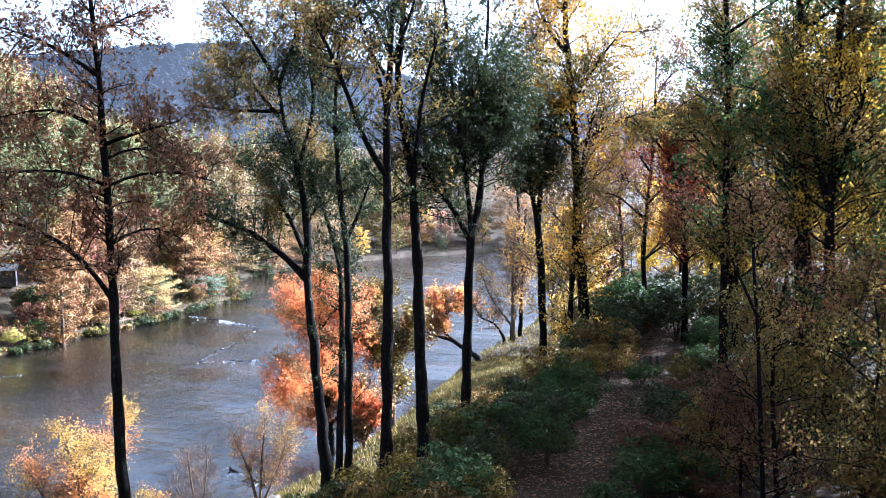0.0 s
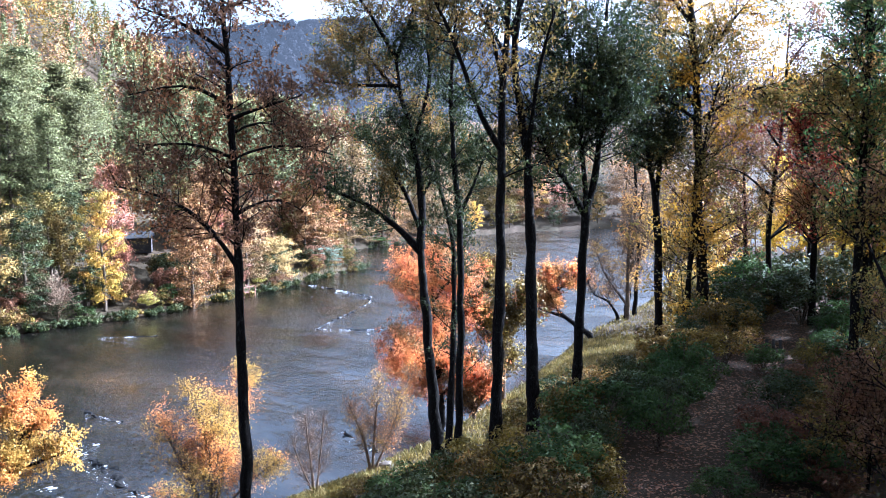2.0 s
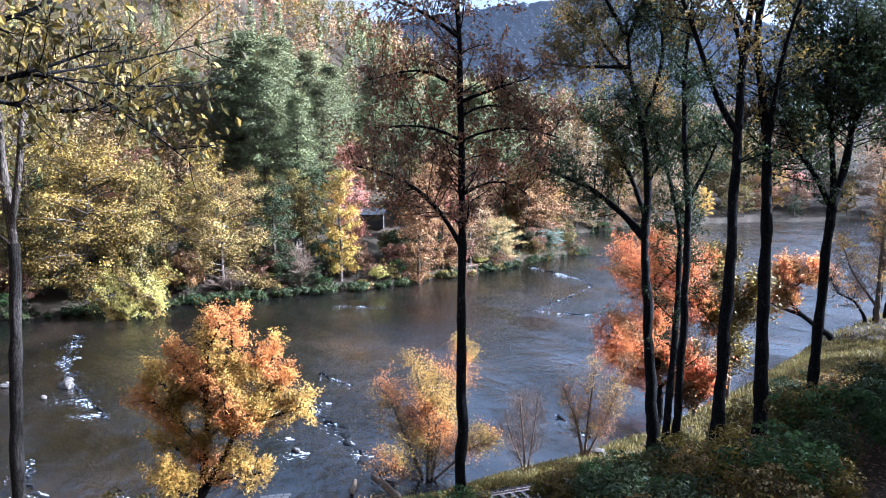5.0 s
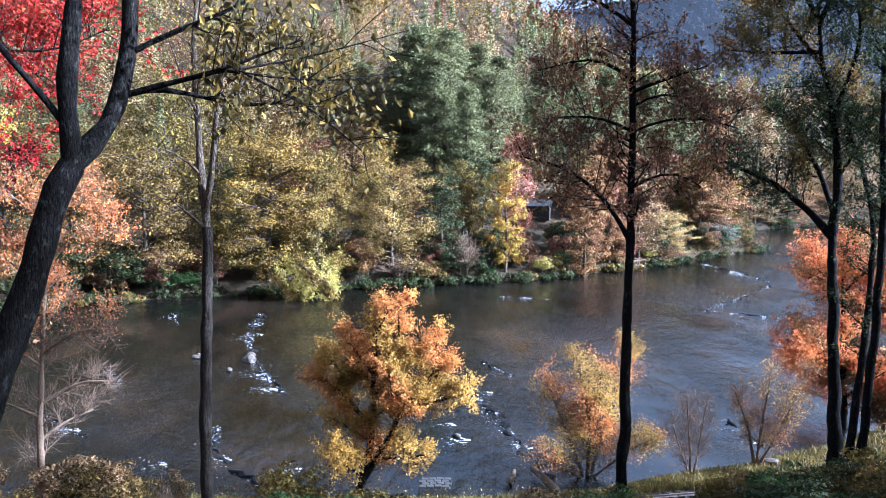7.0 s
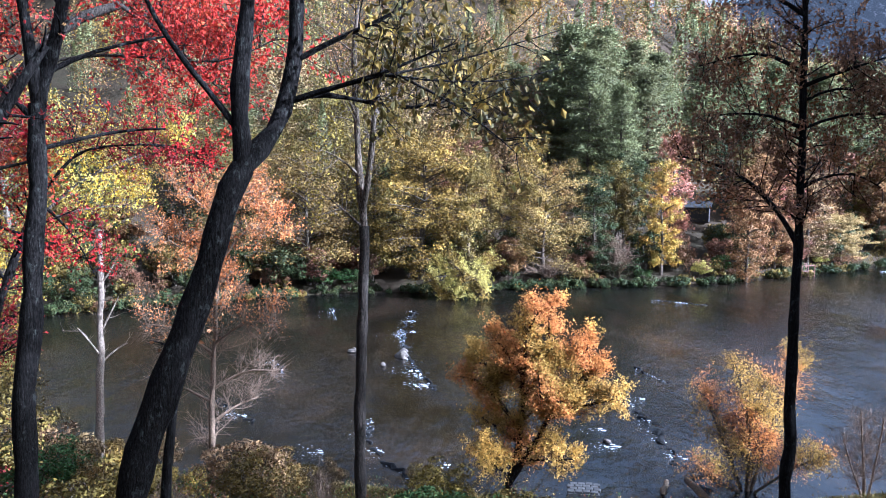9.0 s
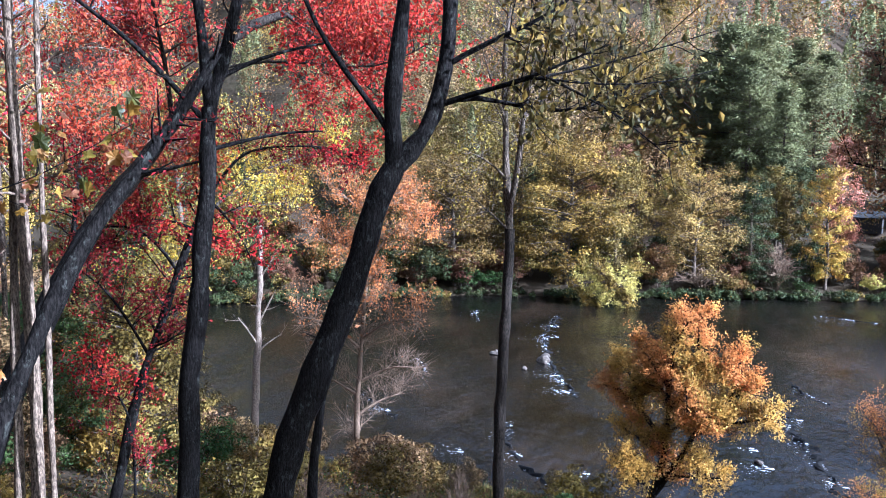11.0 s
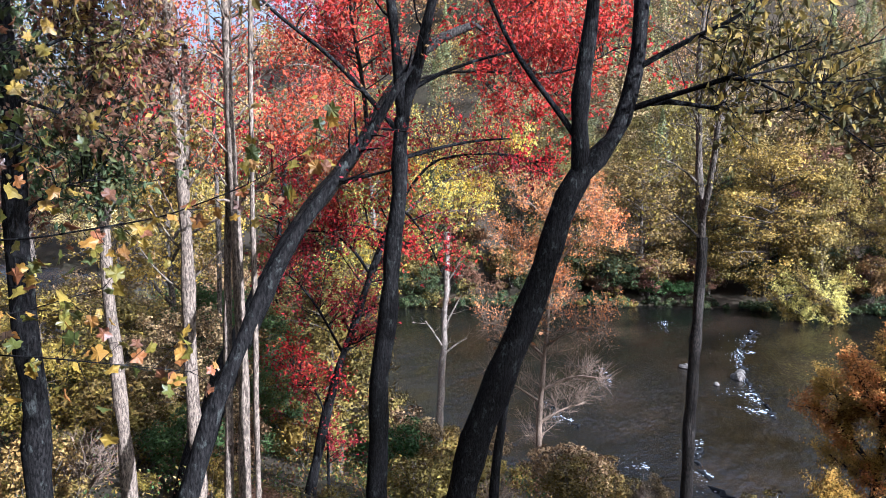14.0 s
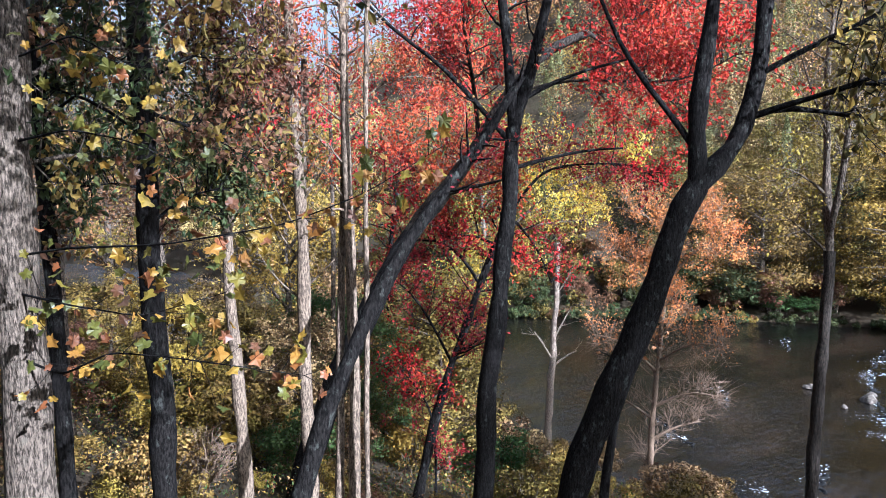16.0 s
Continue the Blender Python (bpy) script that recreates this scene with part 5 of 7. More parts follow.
WORD = {"ochre": "ochre-yellow", "olive": "olive-brown", "yellowolive": "yellow-olive", "beige": "pale beige", "lime": "yellow-green", "darkgreen": "dark green", "yellow": "bright yellow", "pinkred": "pinkish red",
        "rust": "rust-brown", "tan": "thin tan", "gold": "golden orange", "silver": "silvery green", "green": "green", "grey": "bare grey", "orange": "orange", "mixed": "yellow-green", "salmon": "salmon", "brown": "brown", "red": "scarlet"}


def before_cabin(x, y):
    """Distance from the open glade in front of the cabin."""
    return abs(x * 0.876 + y * 0.483) if math.hypot(x, y) < 158 else 99.0


def far_bank():
    rng = np.random.default_rng(7)
    waterside_trees = [
        ("olive", -89, 60, 19.6, 17.3),
        ("olive", -96, 54, 20.9, 15.5),
        ("yellowolive", -81, 73, 21.7, 18.4),
        ("olive", -88, 70, 24.9, 15.8),
        ("beige", -71, 87, 17.3, 14.2),
        ("olive", -77, 78, 19.2, 11.6),
        ("darkgreen", -67, 93, 16.2, 8.1),
        ("yellow", -61, 101, 18.2, 7.0),
        ("pinkred", -63.0, 106.5, 22.6, 7.0),
        ("rust", -53, 111, 17.0, 7.8),
        ("rust", -63, 138, 19.0, 8.5),
        ("pinkred", -57.5, 132, 17.0, 8.0),
        ("rust", -67, 147, 22.0, 9.5),
        ("brown", -55, 141, 19.0, 8.5),
        ("rust", -60, 124, 13.0, 6.0),
        ("rust", -53, 120, 17.4, 10.1),
        ("tan", -51, 127, 16.1, 8.6),
        ("gold", -49, 135, 9.0, 10.1),
        ("silver", -45, 153, 5.5, 9.6),
        ("rust", -51, 157, 15.6, 12.8),
        ("tan", -54, 203, 10.7, 14.7),
        ("rust", -48, 218, 13.2, 17.3),
        ("tan", -38, 242, 14.5, 22.4),
        ("pine", -91, 119, 41.2, 15.8),
    ]
    pines = [
        ("pine", -90, 127, 41.1, 14.3),
        ("pine", -88, 134, 39.5, 12.4),
        ("pine", -102, 126, 37.9, 12.5),
        ("pine", -83, 113, 35.5, 9.8),
        ("pine", -77, 114, 29.8, 8.7),
        ("pine", -91, 146, 38.2, 12.1),
        ("pine", -89, 162, 40.2, 14.3),
        ("pine", -87, 174, 39.4, 16.5),
        ("pine", -82, 182, 38.5, 15.5),
        ("pine", -76, 191, 37.6, 15.9),
        ("pine", -71, 203, 39.8, 18.1),
        ("pine", -111, 126, 36.2, 13.0),
        ("pine", -66, 217, 33.4, 16.0),
        ("pine", -122, 68, 29.9, 11.8),
        ("pine", -86, 120, 38.5, 12.0),
        ("pine", -95, 123, 40.0, 12.5),
        ("pine", -97, 130, 41.5, 13.0),
        ("pine", -81, 128, 33.0, 11.0),
    ]
    slope_trees = [
        ("olive", -133, 70, 33.2, 12.7),
        ("tan", -127, 80, 37.6, 21.1),
        ("tan", -118, 100, 41.3, 21.8),
        ("olive", -112, 114, 40.5, 22.5),
        ("olive", -110, 79, 31.1, 17.1),
        ("rust", -155, 170, 62.1, 32.4),
        ("yellowolive", -129, 8, 30.3, 21.9),
        ("olive", -142, -5, 35.9, 25.9),
        ("tan", -160, -23, 34.6, 29.4),
        ("olive", -185, -46, 42.5, 34.8),
        ("olive", -117, 18, 28.6, 18.3),
        ("yellowolive", -108, 29, 29.6, 18.9),
        ("rust", -50, 162, 29.5, 10.8),
        ("tan", -53, 206, 30.6, 15.0),
        ("tan", -40, 257, 24.1, 21.9),
        ("yellowolive", -19, 289, 30.4, 22.4),
        ("tan", -11, 296, 22.3, 22.9),
        ("pinkred", -1, 300, 15.9, 16.9),
        ("olive", -28, 284, 24.4, 22.0),
        ("darkgreen", 10, 305, 20.0, 19.3),
        ("tan", 25, 309, 24.1, 24.0),
        ("tan", 41, 297, 21.7, 23.2),
    ]
    waterside_shrubs = [
        ("limes", -57, 105, 3.5, 3.4),
        ("limes", -55, 114, 2.6, 2.5),
        ("greens", -87, 61, 4.1, 4.5),
        ("rusts", -73, 82, 6.9, 5.4),
        ("greys", -64, 95, 6.6, 5.6),
        ("greys", -70, 87, 3.9, 4.8),
        ("greens", -56, 109, 4.2, 3.4),
        ("rusts", -52, 121, 3.4, 4.7),
        ("limes", -50, 130, 2.7, 3.0),
        ("greens", -86, 64, 3.2, 5.2),
        ("greens", -62, 98, 2.3, 3.2),
        ("greens", -49, 215, -4.0, 9.3),
        ("rusts", -67, 91, 2.7, 3.9),
    ]
    rows = waterside_trees + pines + slope_trees + waterside_shrubs
    for i, (kind, x, y, topz, wide) in enumerate(rows):
        g = ground_at(x, y)
        high = max(1.5, topz - g)
        if kind == "pine":
            plant(PINE[i % 3], "pine_tree", x, y, high, wide * 1.05, 10, 3, "needle", "tall blue-green pine on the far wooded slope", "tree", "far pines", rng)
        elif kind.endswith("s") and kind[:-1] in ("lime", "green", "rust", "grey"):
            k = kind[:-1]
            plant(BARE_SHRUB[i % 2] if k == "grey" else FAR_SHRUB[i % 4], "shrub", x, y, high, wide * (1.7 if k == "grey" else 1), 2, 2, {"grey": "tan"}.get(k, k), WORD[k] + " shrub at the far water's edge", "shrub", "far bank shrubs", rng)
        else:
            slim = high > 1.75 * wide
            plant(NARROW[i % 3] if slim else TALL_ROUND[i % 3] if max(high / 10, wide / 7) > 2 else ROUND[i % 5] if math.hypot(x, y) < 150 else FAR_ROUND[i % 5], "tree", x, y, high, wide, 10, 4.4 if slim else 7, {"gold": "ochre", "yellow": "amber"}.get(kind, kind), WORD[kind] + " autumn tree on the far river bank", "tree", "far bank trees", rng)
    # dark leaf colours here stand in for shade under the bank trees
    for i in range(150):
        s = rng.uniform(3.0, 10.2)
        k = int(s)
        d = FAR_SHORE[k + 1] - FAR_SHORE[k]
        q = FAR_SHORE[k] + d * (s - k) + np.array([-d[1], d[0]]) / np.hypot(*d) * rng.uniform(0.8, 12)
        if math.hypot(q[0] + 75, q[1] - 136) < 7:
            continue
        kind = ["darkgreen", "brown", "olive", "darkgreen", "brown", "darkgreen"][i % 6]
        hh = rng.uniform(3, 6.5) if before_cabin(*q) > 2.2 else rng.uniform(0.8, 1.6)
        plant(FAR_SHRUB[i % 4], "shrub", q[0], q[1], hh, hh * rng.uniform(0.8, 1.2), 2, 2, kind, WORD[kind] + " tall shrub under the trees of the far bank", "shrub", "far bank shrubs", rng)
    for i in range(46):
        s = rng.uniform(10.3, 16.6)
        k = int(s)
        d = FAR_SHORE[k + 1] - FAR_SHORE[k]
        q = FAR_SHORE[k] + d * (s - k) + np.array([-d[1], d[0]]) / np.hypot(*d) * rng.uniform(2.5, 16)
        kind = ["tan", "olive", "yellowolive", "rust", "tan", "gold", "darkgreen"][i % 7]
        hh = rng.uniform(6, 14)
        plant(FAR_ROUND[i % 5], "tree", q[0], q[1], hh, hh * rng.uniform(0.7, 1.0), 10, 7, kind, WORD[kind] + " tree at the bend of the river", "tree", "far bank trees", rng)
    made = 0
    while made < 62:
        k = rng.uniform(3.0, 13.5)
        i = int(k)
        a = FAR_SHORE[i] + (FAR_SHORE[i + 1] - FAR_SHORE[i]) * (k - i)
        d = FAR_SHORE[i + 1] - FAR_SHORE[i]
        q = a + np.array([-d[1], d[0]]) / np.hypot(*d) * rng.uniform(7, 34)
        if math.hypot(q[0] + 75, q[1] - 136) < 9 or before_cabin(*q) < 3.4:
            continue
        h = rng.uniform(8, 17)
        # mostly dark kinds, colouring in the shaded gaps of the woods
        kind = ["olive", "brown", "darkgreen", "rust", "yellowolive", "darkgreen", "olive", "brown"][rng.integers(8)]
        plant(FAR_ROUND[made % 5], "tree", q[0], q[1], h, h * rng.uniform(0.6, 0.85), 10, 7, kind, WORD[kind] + " autumn tree in the woods across the river", "tree", "far bank trees", rng)
        made += 1


far_bank()
def meadow(x, y):
    """The open dry field on the slope across the river, downstream."""
    return ((x + 215) / 55) ** 2 + ((y - 5) / 26) ** 2 < 1


def forest_stuff():
    """The woods on the far hillside: many small crowns, one object for each colour."""
    rng = np.random.default_rng(11)
    colours = ["olive", "tan", "rust", "yellowolive", "needle", "pinkred", "beige", "gold"]
    share = np.array([0.29, 0.05, 0.2, 0.1, 0.3, 0.03, 0.01, 0.02])
    pts = {c: [] for c in colours}
    n = 0
    while n < 2500:
        x, y = (rng.uniform(-430, 60), rng.uniform(-120, 470)) if rng.uniform() < 0.75 else (rng.uniform(-300, -90), rng.uniform(60, 300))
        az, d = math.atan2(x, y), math.hypot(x, y)
        if meadow(x, y):
            continue
        p = np.array([(x, y)])
        df = -side(p, FAR_SHORE)[0]
        if df < 16 or (df < 34 and rng.uniform() < 0.5):
            continue
        pine = 0.6 if -32 < math.degrees(az) < -8 and 150 < d < 320 else 0.1
        c = "needle" if rng.uniform() < pine else colours[rng.choice(8, p=share)]
        pts[c].append((x, y, ground_at(x, y), rng.uniform(11, 20)))
        n += 1
    for c in colours:
        for lo, hi, m, size in ((0, 150, 2000, 0.21), (150, 215, 950, 0.32), (215, 999, 400, 0.55)):
            allv = []
            for x, y, z, h in pts[c]:
                if not lo <= math.hypot(x, y) < hi:
                    continue
                r = h * (0.16 if c == "needle" else 0.3)
                d = unit(rng.normal(size=(m, 3)) + [0, 0, 0.4])
                lump = 1 + 0.22 * np.sin(d @ rng.normal(size=3) * 5 + rng.uniform(0, 6)) + 0.18 * np.sin(d @ rng.normal(size=3) * 9) + 0.08 * rng.normal(size=m)
                if c == "needle":
                    s = rng.uniform(0, 1, m) ** 0.7
                    at = np.column_stack([d[:, 0] * r * (1.05 - s), d[:, 1] * r * (1.05 - s), h * (0.25 + 0.85 * s)])
                else:
                    at = d * lump[:, None] * np.array([r, r, h * 0.42]) + [0, 0, h * 0.56]
                allv.append((at + [x, y, z], d))
            if not allv:
                continue
            at, out = np.concatenate([a for a, _ in allv]), np.concatenate([q for _, q in allv])
            v, f, soft = clump_leaves(at, size, rng, out, 0.8, 0.4)
            ob = mesh_object("hillside_forest", v, [f], LEAF[c], None, True, normals=soft)
            tagged(ob, "distant autumn woods covering the hillside", "forest", "far woods", "stuff")


forest_stuff()


def far_ridges():
    """The blue wooded ridge beyond the valley; its haze is painted as a glow."""
    m, nodes, links, bsdf = material("distant_ridge")
    a = noise_node(nodes, links, 0.02, 8, 0.7)
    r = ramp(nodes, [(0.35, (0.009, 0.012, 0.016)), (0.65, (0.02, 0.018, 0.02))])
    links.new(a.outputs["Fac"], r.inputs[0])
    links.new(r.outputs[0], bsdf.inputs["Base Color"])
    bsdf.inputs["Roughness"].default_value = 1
    # emission stands in for haze, stronger towards the sun's side
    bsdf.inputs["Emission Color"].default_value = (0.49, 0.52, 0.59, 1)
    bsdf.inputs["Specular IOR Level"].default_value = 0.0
    tc, xyz, haze_glow = nodes.new("ShaderNodeTexCoord"), nodes.new("ShaderNodeSeparateXYZ"), nodes.new("ShaderNodeMapRange")
    links.new(tc.outputs["Object"], xyz.inputs[0]), links.new(xyz.outputs["X"], haze_glow.inputs[0])
    haze_glow.inputs["From Min"].default_value, haze_glow.inputs["From Max"].default_value = -420, 120
    haze_glow.inputs["To Min"].default_value, haze_glow.inputs["To Max"].default_value = 0.055, 0.12
    links.new(haze_glow.outputs[0], bsdf.inputs["Emission Strength"])
    rng = np.random.default_rng(5)
    az = np.radians(np.linspace(-130, 130, 1700))
    deg = np.degrees(az)
    el = np.interp(deg, [-130, -100, -74, -60, -50, -36, -28, -18, -11, -4, 4, 12, 30, 60, 130], [2, 2, 2.5, 5, 8.4, 8.4, 8.9, 10.5, 10.6, 9.0, 6.6, 5.4, 6, 7, 7])
    el = np.convolve(np.pad(el, 20, "edge"), np.ones(41) / 41, "valid")
    d = 1000.0
    crest = d * np.tan(np.radians(el)) + 19.5
    rows = []
    for s in np.linspace(0, 1, 24):
        dd = d - 420 * (1 - s)
        rough = 0.0
        rows.append(np.column_stack([np.sin(az) * dd, np.cos(az) * dd, crest * s**1.05 - 5 + rough]))
    rows.append(np.column_stack([np.sin(az) * (d + 60), np.cos(az) * (d + 60), crest - 90]))
    v = np.concatenate(rows)
    i = np.arange(len(v)).reshape(len(rows), -1)
    q = np.stack([i[:-1, :-1], i[:-1, 1:], i[1:, 1:], i[1:, :-1]], -1).reshape(-1, 4)
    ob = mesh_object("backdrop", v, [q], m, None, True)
    tagged(ob, "blue wooded ridge beyond the valley, haze put in as glow", "hills", kind="structure")
    # the crowns of its woods
    n, per = 5200, 44
    ang, up = np.radians(rng.uniform(-62, 24, n)), rng.uniform(0.3, 1.0, n)
    up[:900] = 0.985
    far = d - 420 * (1 - up)
    top = np.interp(ang, az, crest) * up**1.05 - 5
    mid = np.column_stack([np.sin(ang) * far, np.cos(ang) * far, top + 2])
    to = unit(rng.normal(size=(n * per, 3)) + [0, 0, 0.5])
    wide = np.repeat(rng.uniform(4, 8.5, n), per)[:, None]
    at = np.repeat(mid, per, 0) + to * wide * rng.uniform(0.75, 1.1, (n * per, 1))
    v, f, soft = clump_leaves(at, 3.2, rng, to, 0.8, 0.08)
    tagged(mesh_object("ridge_woods", v, [f], m, None, True, normals=soft), "crowns of the far ridge woods, haze put in as glow", "forest", "far woods", "stuff")


far_ridges()


# ---- woods beside the path, undergrowth ----
def auto_tree(x, y, high, spread, leaves, label, seed, bark=BARK_SHADE_DARK, n_limbs=9, **more):
    """A tree with limbs drawn by chance round a slightly crooked trunk."""
    rng = np.random.default_rng(seed)
    z = ground_at(x, y)
    r = high * 0.011
    limbs = [(r, r * 0.25, [(0, z), (rng.uniform(-0.2, 0.2), z + high * 0.3), (rng.uniform(-0.4, 0.4), z + high * 0.65), (rng.uniform(-0.5, 0.5), z + high)])]
    for k in range(n_limbs):
        h = high * rng.uniform(0.25, 0.85)
        s = rng.choice([-1, 1]) * spread * rng.uniform(0.5, 1.0) * (1.1 - 0.5 * h / high)
        limbs.append((r * 0.4, r * 0.1, [(0, z + h), (s * 0.45, z + h + 0.10 * high), (s, z + h + rng.uniform(0.05, 0.18) * high)]))
    return hero_tree("tree", (x, y), limbs, bark, leaves, label, seed, depth=1.6, **more)


WOODS = [
    (14.2, 47.5, 9.5, 3.2, [("yellow", 0.6), ("gold", 0.4)], "glowing yellow tree beyond the path"),
    (16.0, 48.0, 12.0, 4.2, [("yellow", 0.6), ("mixed", 0.4)], "yellow-green tree beyond the path"),
    (21.5, 44.0, 13.0, 4.5, [("yellow", 0.5), ("mixed", 0.5)], "tall yellow-green tree in the woods"),
    (20.0, 33.0, 13.5, 4.0, [("mixed", 0.6), ("green", 0.4)], "tall green tree turning yellow"),
    (15.5, 36.0, 11.0, 3.6, [("yellow", 0.5), ("rust", 0.5)], "rusty yellow tree in the woods"),
    (13.2, 30.0, 19.0, 4.2, [("mixed", 0.7), ("green", 0.3)], "olive-green tree beside the path"),
    (17.0, 26.0, 20.0, 4.8, [("green", 0.5), ("mixed", 0.5)], "dark green tree above the path"),
    (12.6, 20.5, 19.5, 4.4, [("green", 0.6), ("mixed", 0.4)], "green tree beside the path"),
    (9.8, 43.5, 13.5, 3.2, [("brown", 0.6), ("rust", 0.4)], "dull brown tree beyond the bend of the path"),
    (13.4, 37.0, 16.5, 4.2, [("mixed", 0.5), ("rust", 0.5)], "brownish green tree beside the far end of the path"),
    (15.6, 41.5, 17.0, 4.4, [("gold", 0.5), ("mixed", 0.5)], "tall golden tree in the woods"),
    (10.0, 39.5, 13.5, 4.0, [("brown", 0.5), ("mixed", 0.5)], "brownish tree at the end of the path"),
    (12.2, 33.5, 14.0, 3.8, [("green", 0.5), ("brown", 0.5)], "dull green tree beside the path"),
    (14.8, 17.0, 20.5, 4.6, [("mixed", 0.5), ("brown", 0.5)], "tree with brownish green leaves"),
]
# unseen boughs added above the view to shade the slope's trunks
SHADE_BOUGHS = {7: [[(12.6, 20.5, 27.0), (9.0, 19.8, 26.2), (6.0, 18.2, 25.4), (3.0, 16.2, 25.2)], [(12.6, 20.5, 27.6), (9.0, 19.6, 27.4), (6.0, 17.8, 27.2), (3.2, 15.8, 27.6)],
              [(12.6, 20.5, 28.0), (9.0, 20.0, 29.0), (6.0, 18.4, 29.6), (3.2, 16.4, 30.0)],
              [(12.6, 20.5, 27.4), (6.0, 15.0, 27.6), (1.0, 11.6, 27.4)], [(12.6, 20.5, 28.6), (6.2, 14.8, 29.6), (1.2, 11.4, 29.6)]]}
for i, (x, y, h, s, lv, lab) in enumerate(WOODS):
    auto_tree(x, y, min(h, 30.0 - ground_at(x, y)), s, lv, lab, 400 + i, sec=(18, 1.8), ter=(9, 0.8), per=11, size=0.115, trunk_sec=26, bare=0.35, group="woods by the path", over=SHADE_BOUGHS.get(i, ()))
for i, (x, y, h, s, lv) in enumerate([(8.6, 19.5, 4.6, 1.9, "green"), (8.0, 15.0, 4.4, 1.8, "mixed"), (9.6, 16.6, 5.0, 2.0, "rust"), (10.6, 23.0, 5.4, 2.1, "brown"), (7.4, 12.4, 3.6, 1.6, "mixed"),
                                      (11.2, 26.6, 5.0, 2.0, "mixed"), (9.0, 12.6, 4.2, 1.7, "mixed"), (6.6, 17.6, 2.6, 1.2, "brown"), (12.2, 15.0, 5.6, 2.2, "brown"), (10.4, 13.6, 4.4, 1.8, "rust")]):
    auto_tree(x, y, h, s, [(lv, 0.6), ("mixed", 0.4)], "thin understorey sapling with " + WORD.get(lv, "green") + " leaves", 430 + i, sec=(16, 1.0), ter=(9, 0.5), per=9, size=0.075, up=0.0, trunk_sec=26, bare=0.2, group="saplings by the path")


LEFT_WOODS = [
    (-20.5, -5.0, 17.0, 3.6, [("brown", 0.5), ("darkgreen", 0.5)], "tall tree with hanging brown and green leaves"),
    (-27.0, -3.5, 18.0, 3.8, [("brown", 0.6), ("yellowolive", 0.4)], "tall tree with brown and olive leaves"),
    (-24.0, -9.5, 17.0, 3.6, [("yellowolive", 0.5), ("brown", 0.5)], "tall olive-brown tree on the slope"),
    (-33.0, 0.5, 17.0, 3.8, [("gold", 0.3), ("yellowolive", 0.7)], "tall tree with golden olive leaves"),
    (-37.0, -7.0, 18.0, 4.2, [("olive", 0.6), ("rust", 0.4)], "tall olive tree near the river"),
    (-17.0, -7.0, 15.0, 3.2, [("darkgreen", 0.6), ("brown", 0.4)], "dark green tree near the porch"),
    (-43.0, 2.0, 15.0, 4.0, [("olive", 0.5), ("yellowolive", 0.5)], "yellow-olive tree near the river"),
]
for i, (x, y, h, s, lv, lab) in enumerate(LEFT_WOODS):
    auto_tree(x, y, h, s, lv, lab, 470 + i, BARK_GREY, sec=(20, 1.6), ter=(9, 0.7), per=6, size=0.15, trunk_sec=34, bare=0.3, group="hillside trees")


def view_cap(x, y):
    """Highest z that keeps the open view down to the river."""
    az, d = math.degrees(math.atan2(x, y)), math.hypot(x, y)
    el = np.interp(az, [-110, -85, -75, -66, -60, -52, -40, -20, -9, -5, 0, 5, 9, 12, 16, 40], [-11, -12, -14, -16.5, -17.5, -20.5, -23.8, -22.5, -19.5, -14.5, -12.0, -10.2, -9.2, -7.5, -5, -3])
    return EYE[2] + d * math.tan(radians(float(el)))


